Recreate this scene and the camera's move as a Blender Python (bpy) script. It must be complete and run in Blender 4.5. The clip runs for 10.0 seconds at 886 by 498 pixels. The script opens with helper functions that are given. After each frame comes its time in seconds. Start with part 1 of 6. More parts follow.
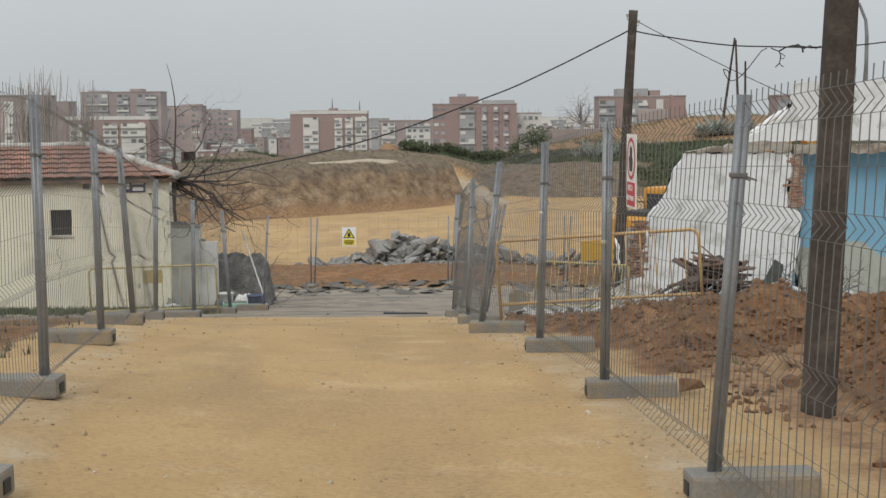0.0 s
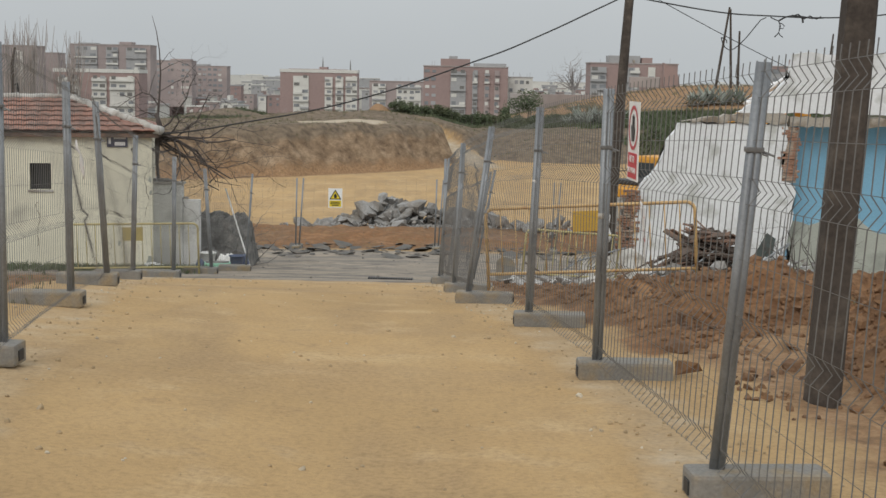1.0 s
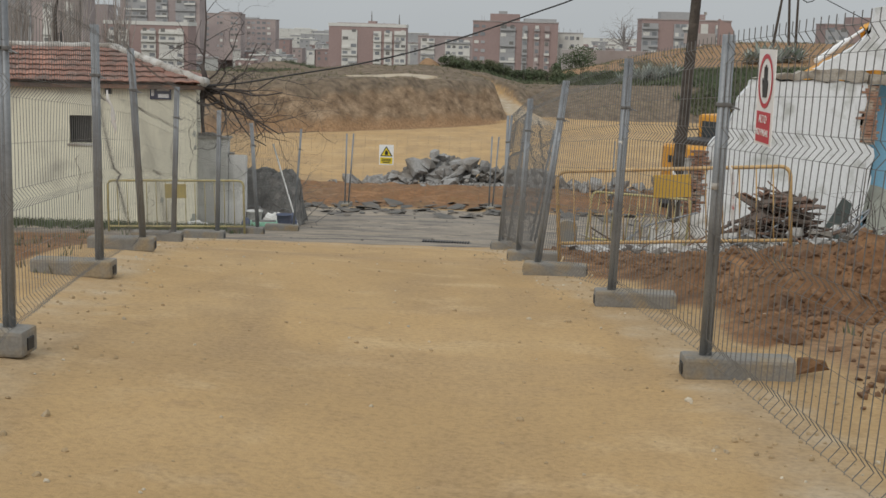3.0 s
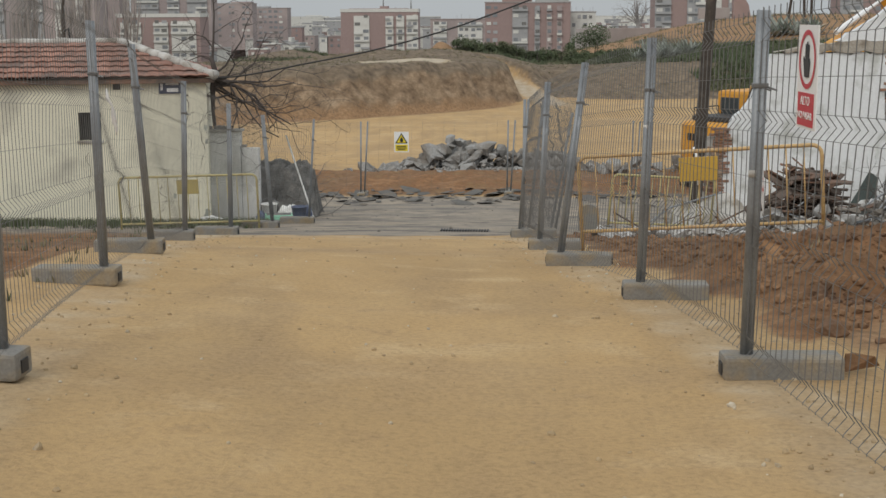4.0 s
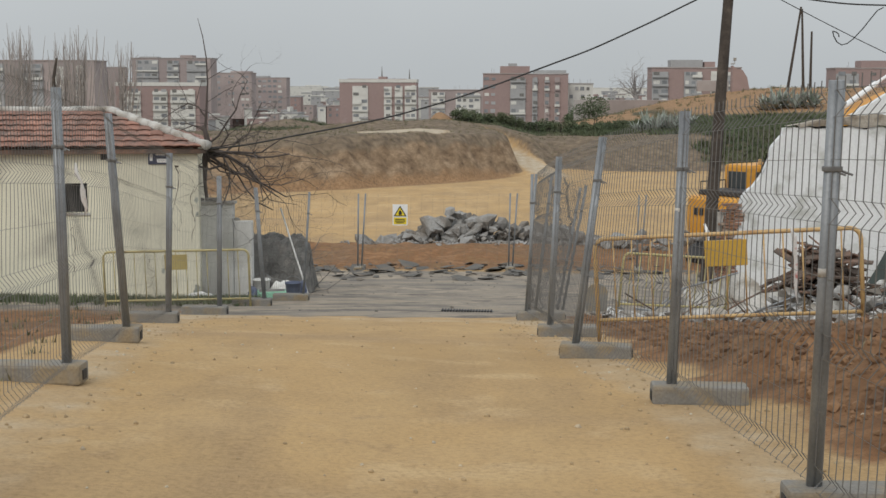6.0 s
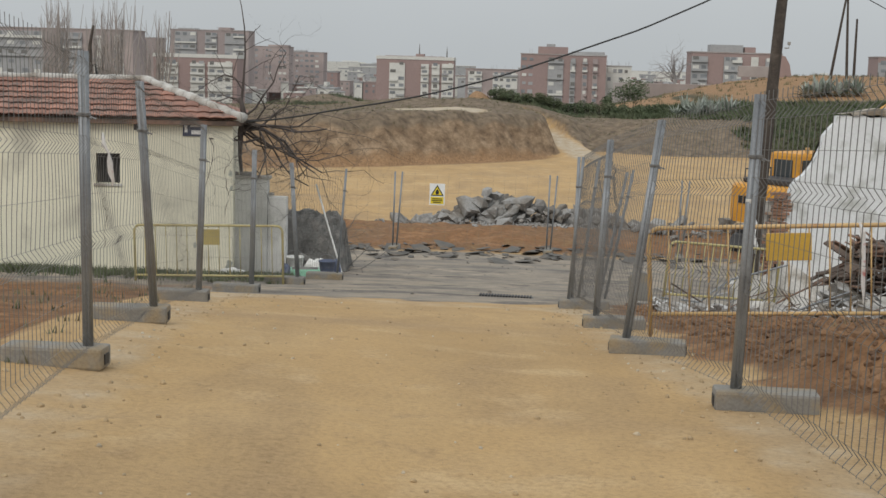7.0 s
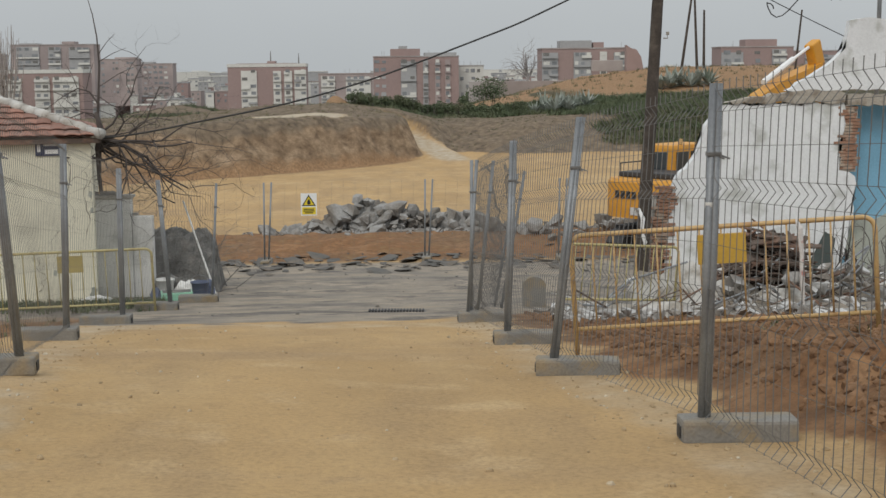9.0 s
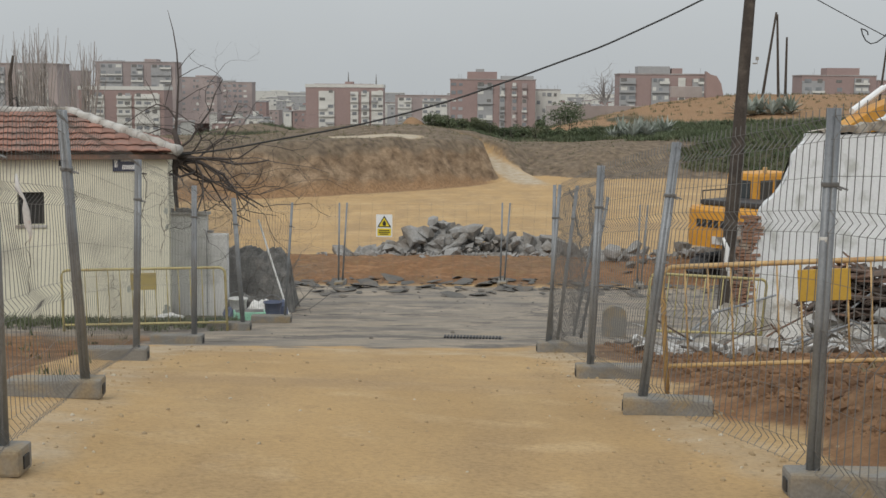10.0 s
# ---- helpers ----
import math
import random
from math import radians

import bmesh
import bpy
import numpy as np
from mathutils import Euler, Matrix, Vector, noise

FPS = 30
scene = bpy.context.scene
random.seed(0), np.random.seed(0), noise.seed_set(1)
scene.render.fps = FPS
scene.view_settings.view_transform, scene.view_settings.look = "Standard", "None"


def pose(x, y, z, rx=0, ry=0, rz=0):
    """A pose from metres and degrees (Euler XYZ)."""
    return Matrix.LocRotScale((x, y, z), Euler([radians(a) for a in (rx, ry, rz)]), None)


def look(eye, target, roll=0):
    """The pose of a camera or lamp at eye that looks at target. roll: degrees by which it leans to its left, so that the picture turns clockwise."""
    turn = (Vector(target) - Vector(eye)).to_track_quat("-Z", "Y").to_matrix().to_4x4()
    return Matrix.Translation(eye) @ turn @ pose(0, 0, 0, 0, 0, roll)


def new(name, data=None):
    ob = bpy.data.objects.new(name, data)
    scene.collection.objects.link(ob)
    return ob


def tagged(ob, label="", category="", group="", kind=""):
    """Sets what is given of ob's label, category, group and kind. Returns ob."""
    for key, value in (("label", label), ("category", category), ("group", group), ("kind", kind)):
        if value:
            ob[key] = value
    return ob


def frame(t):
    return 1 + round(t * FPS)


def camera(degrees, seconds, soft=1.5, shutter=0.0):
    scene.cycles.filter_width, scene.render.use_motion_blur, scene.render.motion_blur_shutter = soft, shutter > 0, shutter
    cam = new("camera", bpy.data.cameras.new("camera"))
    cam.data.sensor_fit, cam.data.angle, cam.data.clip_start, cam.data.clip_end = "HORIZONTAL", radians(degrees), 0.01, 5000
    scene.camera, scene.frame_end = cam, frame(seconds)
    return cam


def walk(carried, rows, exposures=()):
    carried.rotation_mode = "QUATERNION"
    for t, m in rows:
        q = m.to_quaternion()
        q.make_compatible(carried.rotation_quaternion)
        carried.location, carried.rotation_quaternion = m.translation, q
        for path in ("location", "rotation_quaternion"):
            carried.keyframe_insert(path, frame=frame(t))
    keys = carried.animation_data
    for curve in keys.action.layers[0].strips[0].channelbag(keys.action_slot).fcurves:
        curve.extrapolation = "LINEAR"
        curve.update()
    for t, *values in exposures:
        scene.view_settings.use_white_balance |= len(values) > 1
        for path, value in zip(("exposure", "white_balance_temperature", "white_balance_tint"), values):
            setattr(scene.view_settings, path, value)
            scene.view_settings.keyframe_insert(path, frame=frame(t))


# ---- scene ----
cam = camera(37.0, 10.0)
PATH = [
    (0, (-0.052, -0.328, 1.707), (-0.054, 1.662, 1.504), -0.5),
    (0.5, (-0.066, -0.138, 1.697), (0.0, 1.842, 1.423), 0.2),
    (1, (-0.054, 0.224, 1.698), (-0.036, 2.207, 1.439), 1.1),
    (1.5, (-0.135, 0.569, 1.686), (-0.098, 2.553, 1.439), -0.6),
    (2, (-0.198, 0.851, 1.656), (-0.157, 2.828, 1.358), 0.4),
    (2.5, (-0.19, 1.222, 1.653), (-0.237, 3.194, 1.321), 0.8),
    (2.7, (-0.255, 1.407, 1.611), (-0.298, 3.38, 1.289), 1.8),
    (4, (-0.286, 2.156, 1.625), (-0.364, 4.123, 1.274), -0.3),
    (4.5, (-0.363, 2.47, 1.628), (-0.384, 4.452, 1.359), -0.6),
    (5, (-0.386, 2.749, 1.598), (-0.364, 4.738, 1.382), -0.6),
    (5.5, (-0.346, 3.044, 1.601), (-0.441, 5.03, 1.383), 0.0),
    (5.7, (-0.365, 3.153, 1.612), (-0.442, 5.137, 1.375), -0.0),
    (6.8, (-0.515, 3.866, 1.589), (-0.607, 5.847, 1.328), 0.8),
    (7, (-0.551, 3.999, 1.575), (-0.672, 5.976, 1.295), 1.6),
    (7.5, (-0.671, 4.32, 1.563), (-0.778, 6.294, 1.263), -0.7),
    (8, (-0.733, 4.618, 1.545), (-0.806, 6.593, 1.242), -0.0),
    (8.5, (-0.847, 4.918, 1.537), (-0.923, 6.894, 1.236), 0.7),
    (9, (-0.966, 5.207, 1.534), (-0.878, 7.186, 1.261), -0.6),
    (9.5, (-0.988, 5.472, 1.54), (-0.954, 7.459, 1.313), -0.0),
    (10, (-1.041, 5.719, 1.505), (-1.062, 7.704, 1.266), 0.4),
]
walk(cam, [(t, look(eye, target, roll)) for t, eye, target, roll in PATH],
     [(0, 0.06), (1, 0.02), (2, -0.06), (4, -0.09), (5.5, 0.0), (7, 0.0), (8, -0.01), (9, -0.07), (10, -0.02)])

# ==== world and light: a bright overcast winter sky ====
world = bpy.data.worlds.new("sky")
scene.world = world
world.use_nodes = True
wn, wl = world.node_tree.nodes, world.node_tree.links
SUN_ELEVATION, SUN_TURN = 42.0, 200.0
sky = wn.new("ShaderNodeTexSky")
sky.sky_type = "NISHITA"
sky.sun_disc = False
sky.sun_elevation, sky.sun_rotation = radians(SUN_ELEVATION), radians(SUN_TURN)
sky.air_density, sky.dust_density, sky.ozone_density = 1.0, 6.0, 1.0
veil = wn.new("ShaderNodeMixRGB")          # the closed cloud layer over the clear sky
veil.inputs["Fac"].default_value = 0.88
wcoord = wn.new("ShaderNodeTexCoord")
wsep = wn.new("ShaderNodeSeparateXYZ")
wl.new(wcoord.outputs["Generated"], wsep.inputs[0])
wramp = wn.new("ShaderNodeValToRGB")
wramp.color_ramp.elements[0].position, wramp.color_ramp.elements[0].color = 0.0, (5.7, 6.05, 6.25, 1)
wramp.color_ramp.elements[1].position, wramp.color_ramp.elements[1].color = 0.45, (9.8, 10.3, 10.6, 1)
wl.new(wsep.outputs["Z"], wramp.inputs[0])
wnoise = wn.new("ShaderNodeTexNoise")
wnoise.inputs["Scale"].default_value, wnoise.inputs["Detail"].default_value = 2.2, 4
wl.new(wcoord.outputs["Generated"], wnoise.inputs["Vector"])
wmap = wn.new("ShaderNodeMapRange")
wmap.inputs[1].default_value, wmap.inputs[2].default_value = 0.3, 0.7
wmap.inputs[3].default_value, wmap.inputs[4].default_value = 0.95, 1.05
wl.new(wnoise.outputs[0], wmap.inputs[0])
wmul = wn.new("ShaderNodeVectorMath")
wmul.operation = "SCALE"
wl.new(wramp.outputs[0], wmul.inputs[0])
wl.new(wmap.outputs[0], wmul.inputs["Scale"])
wl.new(sky.outputs[0], veil.inputs["Color1"])
wl.new(wmul.outputs[0], veil.inputs["Color2"])
wl.new(veil.outputs[0], wn["Background"].inputs["Color"])
wn["Background"].inputs["Strength"].default_value = 0.093

sun_data = bpy.data.lights.new("sun", "SUN")
sun_data.energy, sun_data.angle, sun_data.color = 1.0, radians(25), (1.0, 0.96, 0.9)
sun = new("sun", sun_data)
sun.matrix_world = pose(0, 0, 60, 90 - SUN_ELEVATION, 0, 180 - SUN_TURN)

# ==== materials ====
def mat(name, color, rough=0.8, metal=0.0, var=0.25, scale=3.0, fine=40.0, bump=0.2, bumpd=0.01, second=None, second_at=(0.5, 0.7), second_scale=0.8, alpha=None):
    """A surface with patches, grain and relief: color varied at two scales, a second colour in stains."""
    m = bpy.data.materials.new(name)
    m.use_nodes = True
    n, l = m.node_tree.nodes, m.node_tree.links
    b = n["Principled BSDF"]
    geo = n.new("ShaderNodeNewGeometry")
    def noise_at(s, detail=5):
        t = n.new("ShaderNodeTexNoise")
        t.inputs["Scale"].default_value, t.inputs["Detail"].default_value = s, detail
        l.new(geo.outputs["Position"], t.inputs["Vector"])
        return t.outputs[0]
    big, small = noise_at(scale), noise_at(fine)
    add = n.new("ShaderNodeMath"); add.operation = "ADD"
    l.new(big, add.inputs[0]); l.new(small, add.inputs[1])
    rng = n.new("ShaderNodeMapRange")
    rng.inputs[1].default_value, rng.inputs[2].default_value = 0.6, 1.4
    rng.inputs[3].default_value, rng.inputs[4].default_value = 1 - var, 1 + var
    l.new(add.outputs[0], rng.inputs[0])
    base = n.new("ShaderNodeRGB"); base.outputs[0].default_value = (*color, 1)
    out = base.outputs[0]
    if second:
        st = noise_at(second_scale, 6)
        k = n.new("ShaderNodeMapRange")
        k.inputs[1].default_value, k.inputs[2].default_value = second_at
        l.new(st, k.inputs[0])
        mx = n.new("ShaderNodeMixRGB")
        mx.inputs["Color2"].default_value = (*second, 1)
        l.new(k.outputs[0], mx.inputs["Fac"]); l.new(out, mx.inputs["Color1"])
        out = mx.outputs[0]
    sc = n.new("ShaderNodeVectorMath"); sc.operation = "SCALE"
    l.new(out, sc.inputs[0]); l.new(rng.outputs[0], sc.inputs["Scale"])
    l.new(sc.outputs[0], b.inputs["Base Color"])
    b.inputs["Roughness"].default_value, b.inputs["Metallic"].default_value = rough, metal
    if bump:
        bp = n.new("ShaderNodeBump")
        bp.inputs["Strength"].default_value, bp.inputs["Distance"].default_value = bump, bumpd
        l.new(small, bp.inputs["Height"]); l.new(bp.outputs[0], b.inputs["Normal"])
    return m

M = {
    "galv": mat("galvanised_steel", (0.235, 0.25, 0.262), 0.5, 0.35, 0.2, 4, 60, 0.1, 0.002, (0.18, 0.19, 0.2), (0.45, 0.65), 3),
    "wire": mat("fence_wire", (0.155, 0.155, 0.152), 0.5, 0.3, 0.15, 4, 60, 0, 0),
    "block": mat("cast_concrete", (0.215, 0.205, 0.185), 0.92, 0, 0.25, 3, 50, 0.5, 0.01, (0.27, 0.215, 0.14), (0.47, 0.66), 5),
    "render": mat("cream_render", (0.71, 0.685, 0.55), 0.9, 0, 0.08, 1.2, 30, 0.3, 0.006, (0.47, 0.45, 0.37), (0.56, 0.72), 1.1),
    "annex": mat("grey_white_render", (0.74, 0.74, 0.72), 0.9, 0, 0.1, 1.5, 30, 0.3, 0.006, (0.42, 0.42, 0.4), (0.5, 0.7), 1.5),
    "tile": mat("clay_tile", (0.285, 0.145, 0.105), 0.85, 0, 0.3, 2.5, 14, 0.4, 0.01, (0.2, 0.13, 0.105), (0.47, 0.66), 2.6),
    "mortar": mat("white_mortar", (0.5, 0.49, 0.46), 0.95, 0, 0.2, 3, 25, 0.5, 0.02, (0.3, 0.27, 0.23), (0.45, 0.65), 2),
    "dark": mat("dark_opening", (0.03, 0.03, 0.03), 0.6, 0, 0.1, 3, 30, 0, 0),
    "barrier": mat("ochre_paint", (0.5, 0.335, 0.15), 0.55, 0, 0.2, 5, 40, 0.2, 0.003, (0.36, 0.2, 0.08), (0.55, 0.7), 6),
    "barrier2": mat("faded_yellow_paint", (0.43, 0.37, 0.17), 0.6, 0, 0.2, 5, 40, 0.2, 0.003, (0.33, 0.24, 0.1), (0.55, 0.7), 6),
    "fadedplate": mat("faded_yellow_plate", (0.37, 0.3, 0.11), 0.6, 0, 0.15, 4, 40, 0, 0),
    "plate": mat("yellow_plate", (0.5, 0.31, 0.045), 0.5, 0, 0.12, 4, 40, 0, 0),
    "wood": mat("creosoted_wood", (0.058, 0.047, 0.039), 0.95, 0, 0.4, 3, 30, 0.6, 0.012, (0.1, 0.083, 0.067), (0.5, 0.7), 5),
    "cable": mat("black_cable", (0.02, 0.02, 0.02), 0.6, 0, 0.1, 3, 30, 0, 0),
    "whitewall": mat("whitewashed_plaster", (0.72, 0.735, 0.74), 0.9, 0, 0.1, 1.3, 25, 0.5, 0.012, (0.5, 0.51, 0.485), (0.54, 0.68), 2.2),
    "bluewall": mat("blue_plaster", (0.2, 0.41, 0.56), 0.85, 0, 0.16, 1.0, 25, 0.3, 0.008, (0.36, 0.53, 0.62), (0.5, 0.7), 0.6),
    "dirtyplaster": mat("dirty_plaster", (0.52, 0.51, 0.48), 0.92, 0, 0.25, 3, 30, 0.6, 0.015, (0.3, 0.275, 0.235), (0.46, 0.6), 3.5),
    "stainedbeam": mat("stained_concrete", (0.4, 0.365, 0.31), 0.95, 0, 0.25, 3, 25, 0.6, 0.02, (0.2, 0.165, 0.125), (0.45, 0.6), 3),
    "board": mat("dark_green_board", (0.045, 0.06, 0.055), 0.6, 0, 0.25, 3, 30, 0.2, 0.004),
    "crack": mat("crack_dirt", (0.2, 0.18, 0.14), 0.95, 0, 0.3, 5, 40, 0, 0),
    "bareplaster": mat("grey_green_plaster", (0.4, 0.42, 0.37), 0.92, 0, 0.15, 1.6, 25, 0.4, 0.01, (0.27, 0.285, 0.25), (0.48, 0.66), 1.6),
    "brick": mat("red_brick", (0.29, 0.165, 0.11), 0.9, 0, 0.35, 4, 30, 0.4, 0.01, (0.4, 0.33, 0.26), (0.5, 0.65), 5),
    "rubble": mat("broken_concrete", (0.285, 0.28, 0.268), 0.95, 0, 0.35, 1.5, 14, 0.6, 0.04, (0.19, 0.17, 0.145), (0.44, 0.6), 1.6),
    "debris": mat("white_debris", (0.53, 0.53, 0.52), 0.9, 0, 0.3, 2, 20, 0.4, 0.02, (0.22, 0.2, 0.175), (0.46, 0.56), 2.2),
    "clod": mat("earth_clods", (0.21, 0.118, 0.06), 0.98, 0, 0.4, 2, 18, 0.8, 0.03, (0.13, 0.075, 0.045), (0.45, 0.65), 1.5),
    "yellow": mat("excavator_yellow", (0.62, 0.29, 0.03), 0.5, 0, 0.12, 1.5, 30, 0, 0, (0.4, 0.22, 0.05), (0.55, 0.75), 2),
    "black": mat("black_rubber_steel", (0.035, 0.035, 0.037), 0.6, 0, 0.2, 3, 30, 0, 0),
    "bark": mat("grey_bark", (0.075, 0.062, 0.055), 0.9, 0, 0.3, 4, 40, 0.4, 0.01),
    "white": mat("white_enamel", (0.78, 0.78, 0.77), 0.4, 0, 0.05, 3, 40, 0, 0),
    "red": mat("red_enamel", (0.5, 0.03, 0.05), 0.4, 0, 0.08, 3, 40, 0, 0),
    "ink": mat("black_ink", (0.02, 0.02, 0.022), 0.5, 0, 0.05, 3, 40, 0, 0),
    "signyellow": mat("yellow_enamel", (0.75, 0.58, 0.03), 0.45, 0, 0.08, 3, 40, 0, 0),
    "navy": mat("navy_enamel", (0.02, 0.03, 0.075), 0.4, 0, 0.1, 3, 40, 0, 0),
    "cloth": mat("grey_white_cloth", (0.6, 0.58, 0.56), 0.95, 0, 0.15, 8, 60, 0.3, 0.004, (0.5, 0.2, 0.18), (0.6, 0.7), 9),
    "plank": mat("charred_plank", (0.1, 0.075, 0.06), 0.9, 0, 0.4, 2, 25, 0.5, 0.01, (0.22, 0.13, 0.09), (0.5, 0.65), 2.5),
    "net": mat("dark_netting", (0.14, 0.138, 0.13), 0.9, 0, 0.5, 4, 30, 0.5, 0.02, (0.2, 0.19, 0.175), (0.45, 0.62), 5),
    "green": mat("green_plastic", (0.25, 0.5, 0.36), 0.5, 0, 0.1, 3, 30, 0, 0),
    "blue": mat("blue_plastic", (0.1, 0.125, 0.2), 0.5, 0, 0.15, 3, 30, 0, 0),
    "leaf": mat("dark_leaves", (0.075, 0.1, 0.048), 0.7, 0, 0.45, 0.8, 12, 0, 0, (0.11, 0.12, 0.062), (0.45, 0.65), 0.5),
    "agave": mat("agave_leaf", (0.36, 0.39, 0.35), 0.6, 0, 0.3, 1.2, 12, 0, 0, (0.16, 0.19, 0.15), (0.45, 0.65), 1.2),
    "weed": mat("dry_weeds", (0.2, 0.17, 0.1), 0.9, 0, 0.4, 1.5, 15, 0, 0, (0.1, 0.11, 0.055), (0.45, 0.6), 1.0),
    "glass": mat("dark_window_glass", (0.05, 0.06, 0.065), 0.15, 0, 0.2, 0.3, 2, 0, 0),
    # far town colours: distance haze is mixed into brick, facades, roofs and window panes
    "farbrick": mat("haze_paled_red_brick", (0.3, 0.22, 0.205), 0.9, 0, 0.08, 0.1, 1.0, 0, 0, (0.31, 0.225, 0.205), (0.45, 0.65), 0.08),
    "farbrick2": mat("haze_paled_brown_brick", (0.31, 0.26, 0.25), 0.9, 0, 0.08, 0.1, 1.0, 0, 0, (0.39, 0.325, 0.305), (0.45, 0.65), 0.08),
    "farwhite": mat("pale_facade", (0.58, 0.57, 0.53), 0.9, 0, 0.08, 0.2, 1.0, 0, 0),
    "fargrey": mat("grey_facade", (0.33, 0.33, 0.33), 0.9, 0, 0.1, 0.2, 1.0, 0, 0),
    "farglass": mat("haze_paled_windows", (0.2, 0.21, 0.22), 0.35, 0, 0.3, 0.2, 0.5, 0, 0),
    "farroof": mat("haze_paled_roof", (0.3, 0.25, 0.23), 0.9, 0, 0.15, 0.1, 1.0, 0, 0, (0.4, 0.39, 0.38), (0.45, 0.6), 0.03),
    "twig2": mat("dead_brush", (0.15, 0.14, 0.13), 0.9, 0, 0.35, 4, 40, 0, 0),
    "twig": mat("pale_twigs", (0.3, 0.28, 0.27), 0.9, 0, 0.2, 4, 40, 0, 0),
}

# ==== builders ====
def mesh_object(name, bm, material, parent=None, label="", smooth=False):
    me = bpy.data.meshes.new(name)
    bm.to_mesh(me)
    bm.free()
    if smooth:
        for p in me.polygons:
            p.use_smooth = True
    for m in (material if isinstance(material, (list, tuple)) else [material]):
        me.materials.append(m)
    ob = new(name, me)
    if parent is not None:
        ob.parent = parent
    if label:
        tagged(ob, label)
    return ob


def part(name, bm, material, parent, label="", smooth=False):
    return mesh_object(name, bm, material, parent, label, smooth)


def thing(name, m, label, category, group="", kind=""):
    ob = new(name)
    ob.empty_display_size = 0.1
    ob.matrix_basis = m
    return tagged(ob, label, category, group, kind)


def box(bm, x0, y0, z0, x1, y1, z1, bevel=0.0, m=None):
    r = bmesh.ops.create_cube(bm, size=1.0)
    vs = r["verts"]
    for v in vs:
        v.co = Vector(((x0 + x1) / 2 + v.co.x * (x1 - x0), (y0 + y1) / 2 + v.co.y * (y1 - y0), (z0 + z1) / 2 + v.co.z * (z1 - z0)))
        if m is not None:
            v.co = m @ v.co
    if bevel:
        es = list({e for v in vs for e in v.link_edges})
        bmesh.ops.bevel(bm, geom=es, offset=bevel, segments=2, affect="EDGES", profile=0.6)
    return bm


def tube(bm, pts, radius, sides=6, cap=True):
    """A round bar along pts; radius is one number or one a point."""
    pts = [Vector(p) for p in pts]
    rs = radius if isinstance(radius, (list, tuple)) else [radius] * len(pts)
    rings = []
    for i, p in enumerate(pts):
        d = (pts[min(i + 1, len(pts) - 1)] - pts[max(i - 1, 0)]).normalized()
        ref = Vector((0, 0, 1)) if abs(d.z) < 0.9 else Vector((1, 0, 0))
        a = d.cross(ref).normalized()
        b = d.cross(a)
        rings.append([bm.verts.new(p + (a * math.cos(2 * math.pi * k / sides) + b * math.sin(2 * math.pi * k / sides)) * rs[i]) for k in range(sides)])
    for r0, r1 in zip(rings, rings[1:]):
        for k in range(sides):
            bm.faces.new((r0[k], r0[(k + 1) % sides], r1[(k + 1) % sides], r1[k]))
    if cap and sides > 2:
        bm.faces.new(rings[0][::-1])
        bm.faces.new(rings[-1])
    return bm


def smooth01(a, b, v):
    t = np.clip((v - a) / (b - a), 0.0, 1.0)
    return t * t * (3 - 2 * t)


def value_noise(x, y, seed=0):
    """Smooth lattice noise in about -1 to 1, for arrays."""
    xi, yi = np.floor(x).astype(int), np.floor(y).astype(int)
    fx, fy = x - xi, y - yi
    fx, fy = fx * fx * (3 - 2 * fx), fy * fy * (3 - 2 * fy)
    def h(i, j):
        v = np.sin(i * 127.1 + j * 311.7 + seed * 74.7) * 43758.5453
        return (v - np.floor(v)) * 2 - 1
    return (h(xi, yi) * (1 - fx) + h(xi + 1, yi) * fx) * (1 - fy) + (h(xi, yi + 1) * (1 - fx) + h(xi + 1, yi + 1) * fx) * fy


def layered(x, y, seed=0, octaves=4):
    s, a, t = 0, 1.0, 0
    for o in range(octaves):
        s = s + a * value_noise(x * 2 ** o + 13.7 * o, y * 2 ** o - 7.3 * o, seed + o)
        t += a
        a *= 0.5
    return s / t


# ==== the lie of the land ====
PROFILE_Y = [-60, -20, 0, 6.4, 9.6, 12.7, 15.7, 18.5, 22, 26, 30, 36, 44, 50, 60, 95, 200]
PROFILE_Z = [3.0, 0.75, -0.02, -0.28, -0.45, -0.66, -0.95, -1.3, -1.72, -2.27, -2.72, -3.25, -3.7, -3.95, -4.05, -4.3, -4.3]
# a line of the fences: x of the right and the left fence by y
RIGHT_Y, RIGHT_X = [-10, 3.2, 6.42, 9.61, 12.7, 15.72, 18.55, 21.9], [1.9, 1.5, 1.34, 1.16, 0.89, 0.39, 0.28, 0.1]
LEFT_Y, LEFT_X = [-10, 5.0, 8.68, 12.42, 15.1, 19.2, 22.8, 26.2, 28.2], [-1.2, -2.3, -2.82, -3.4, -3.72, -4.36, -4.48, -4.39, -4.01]


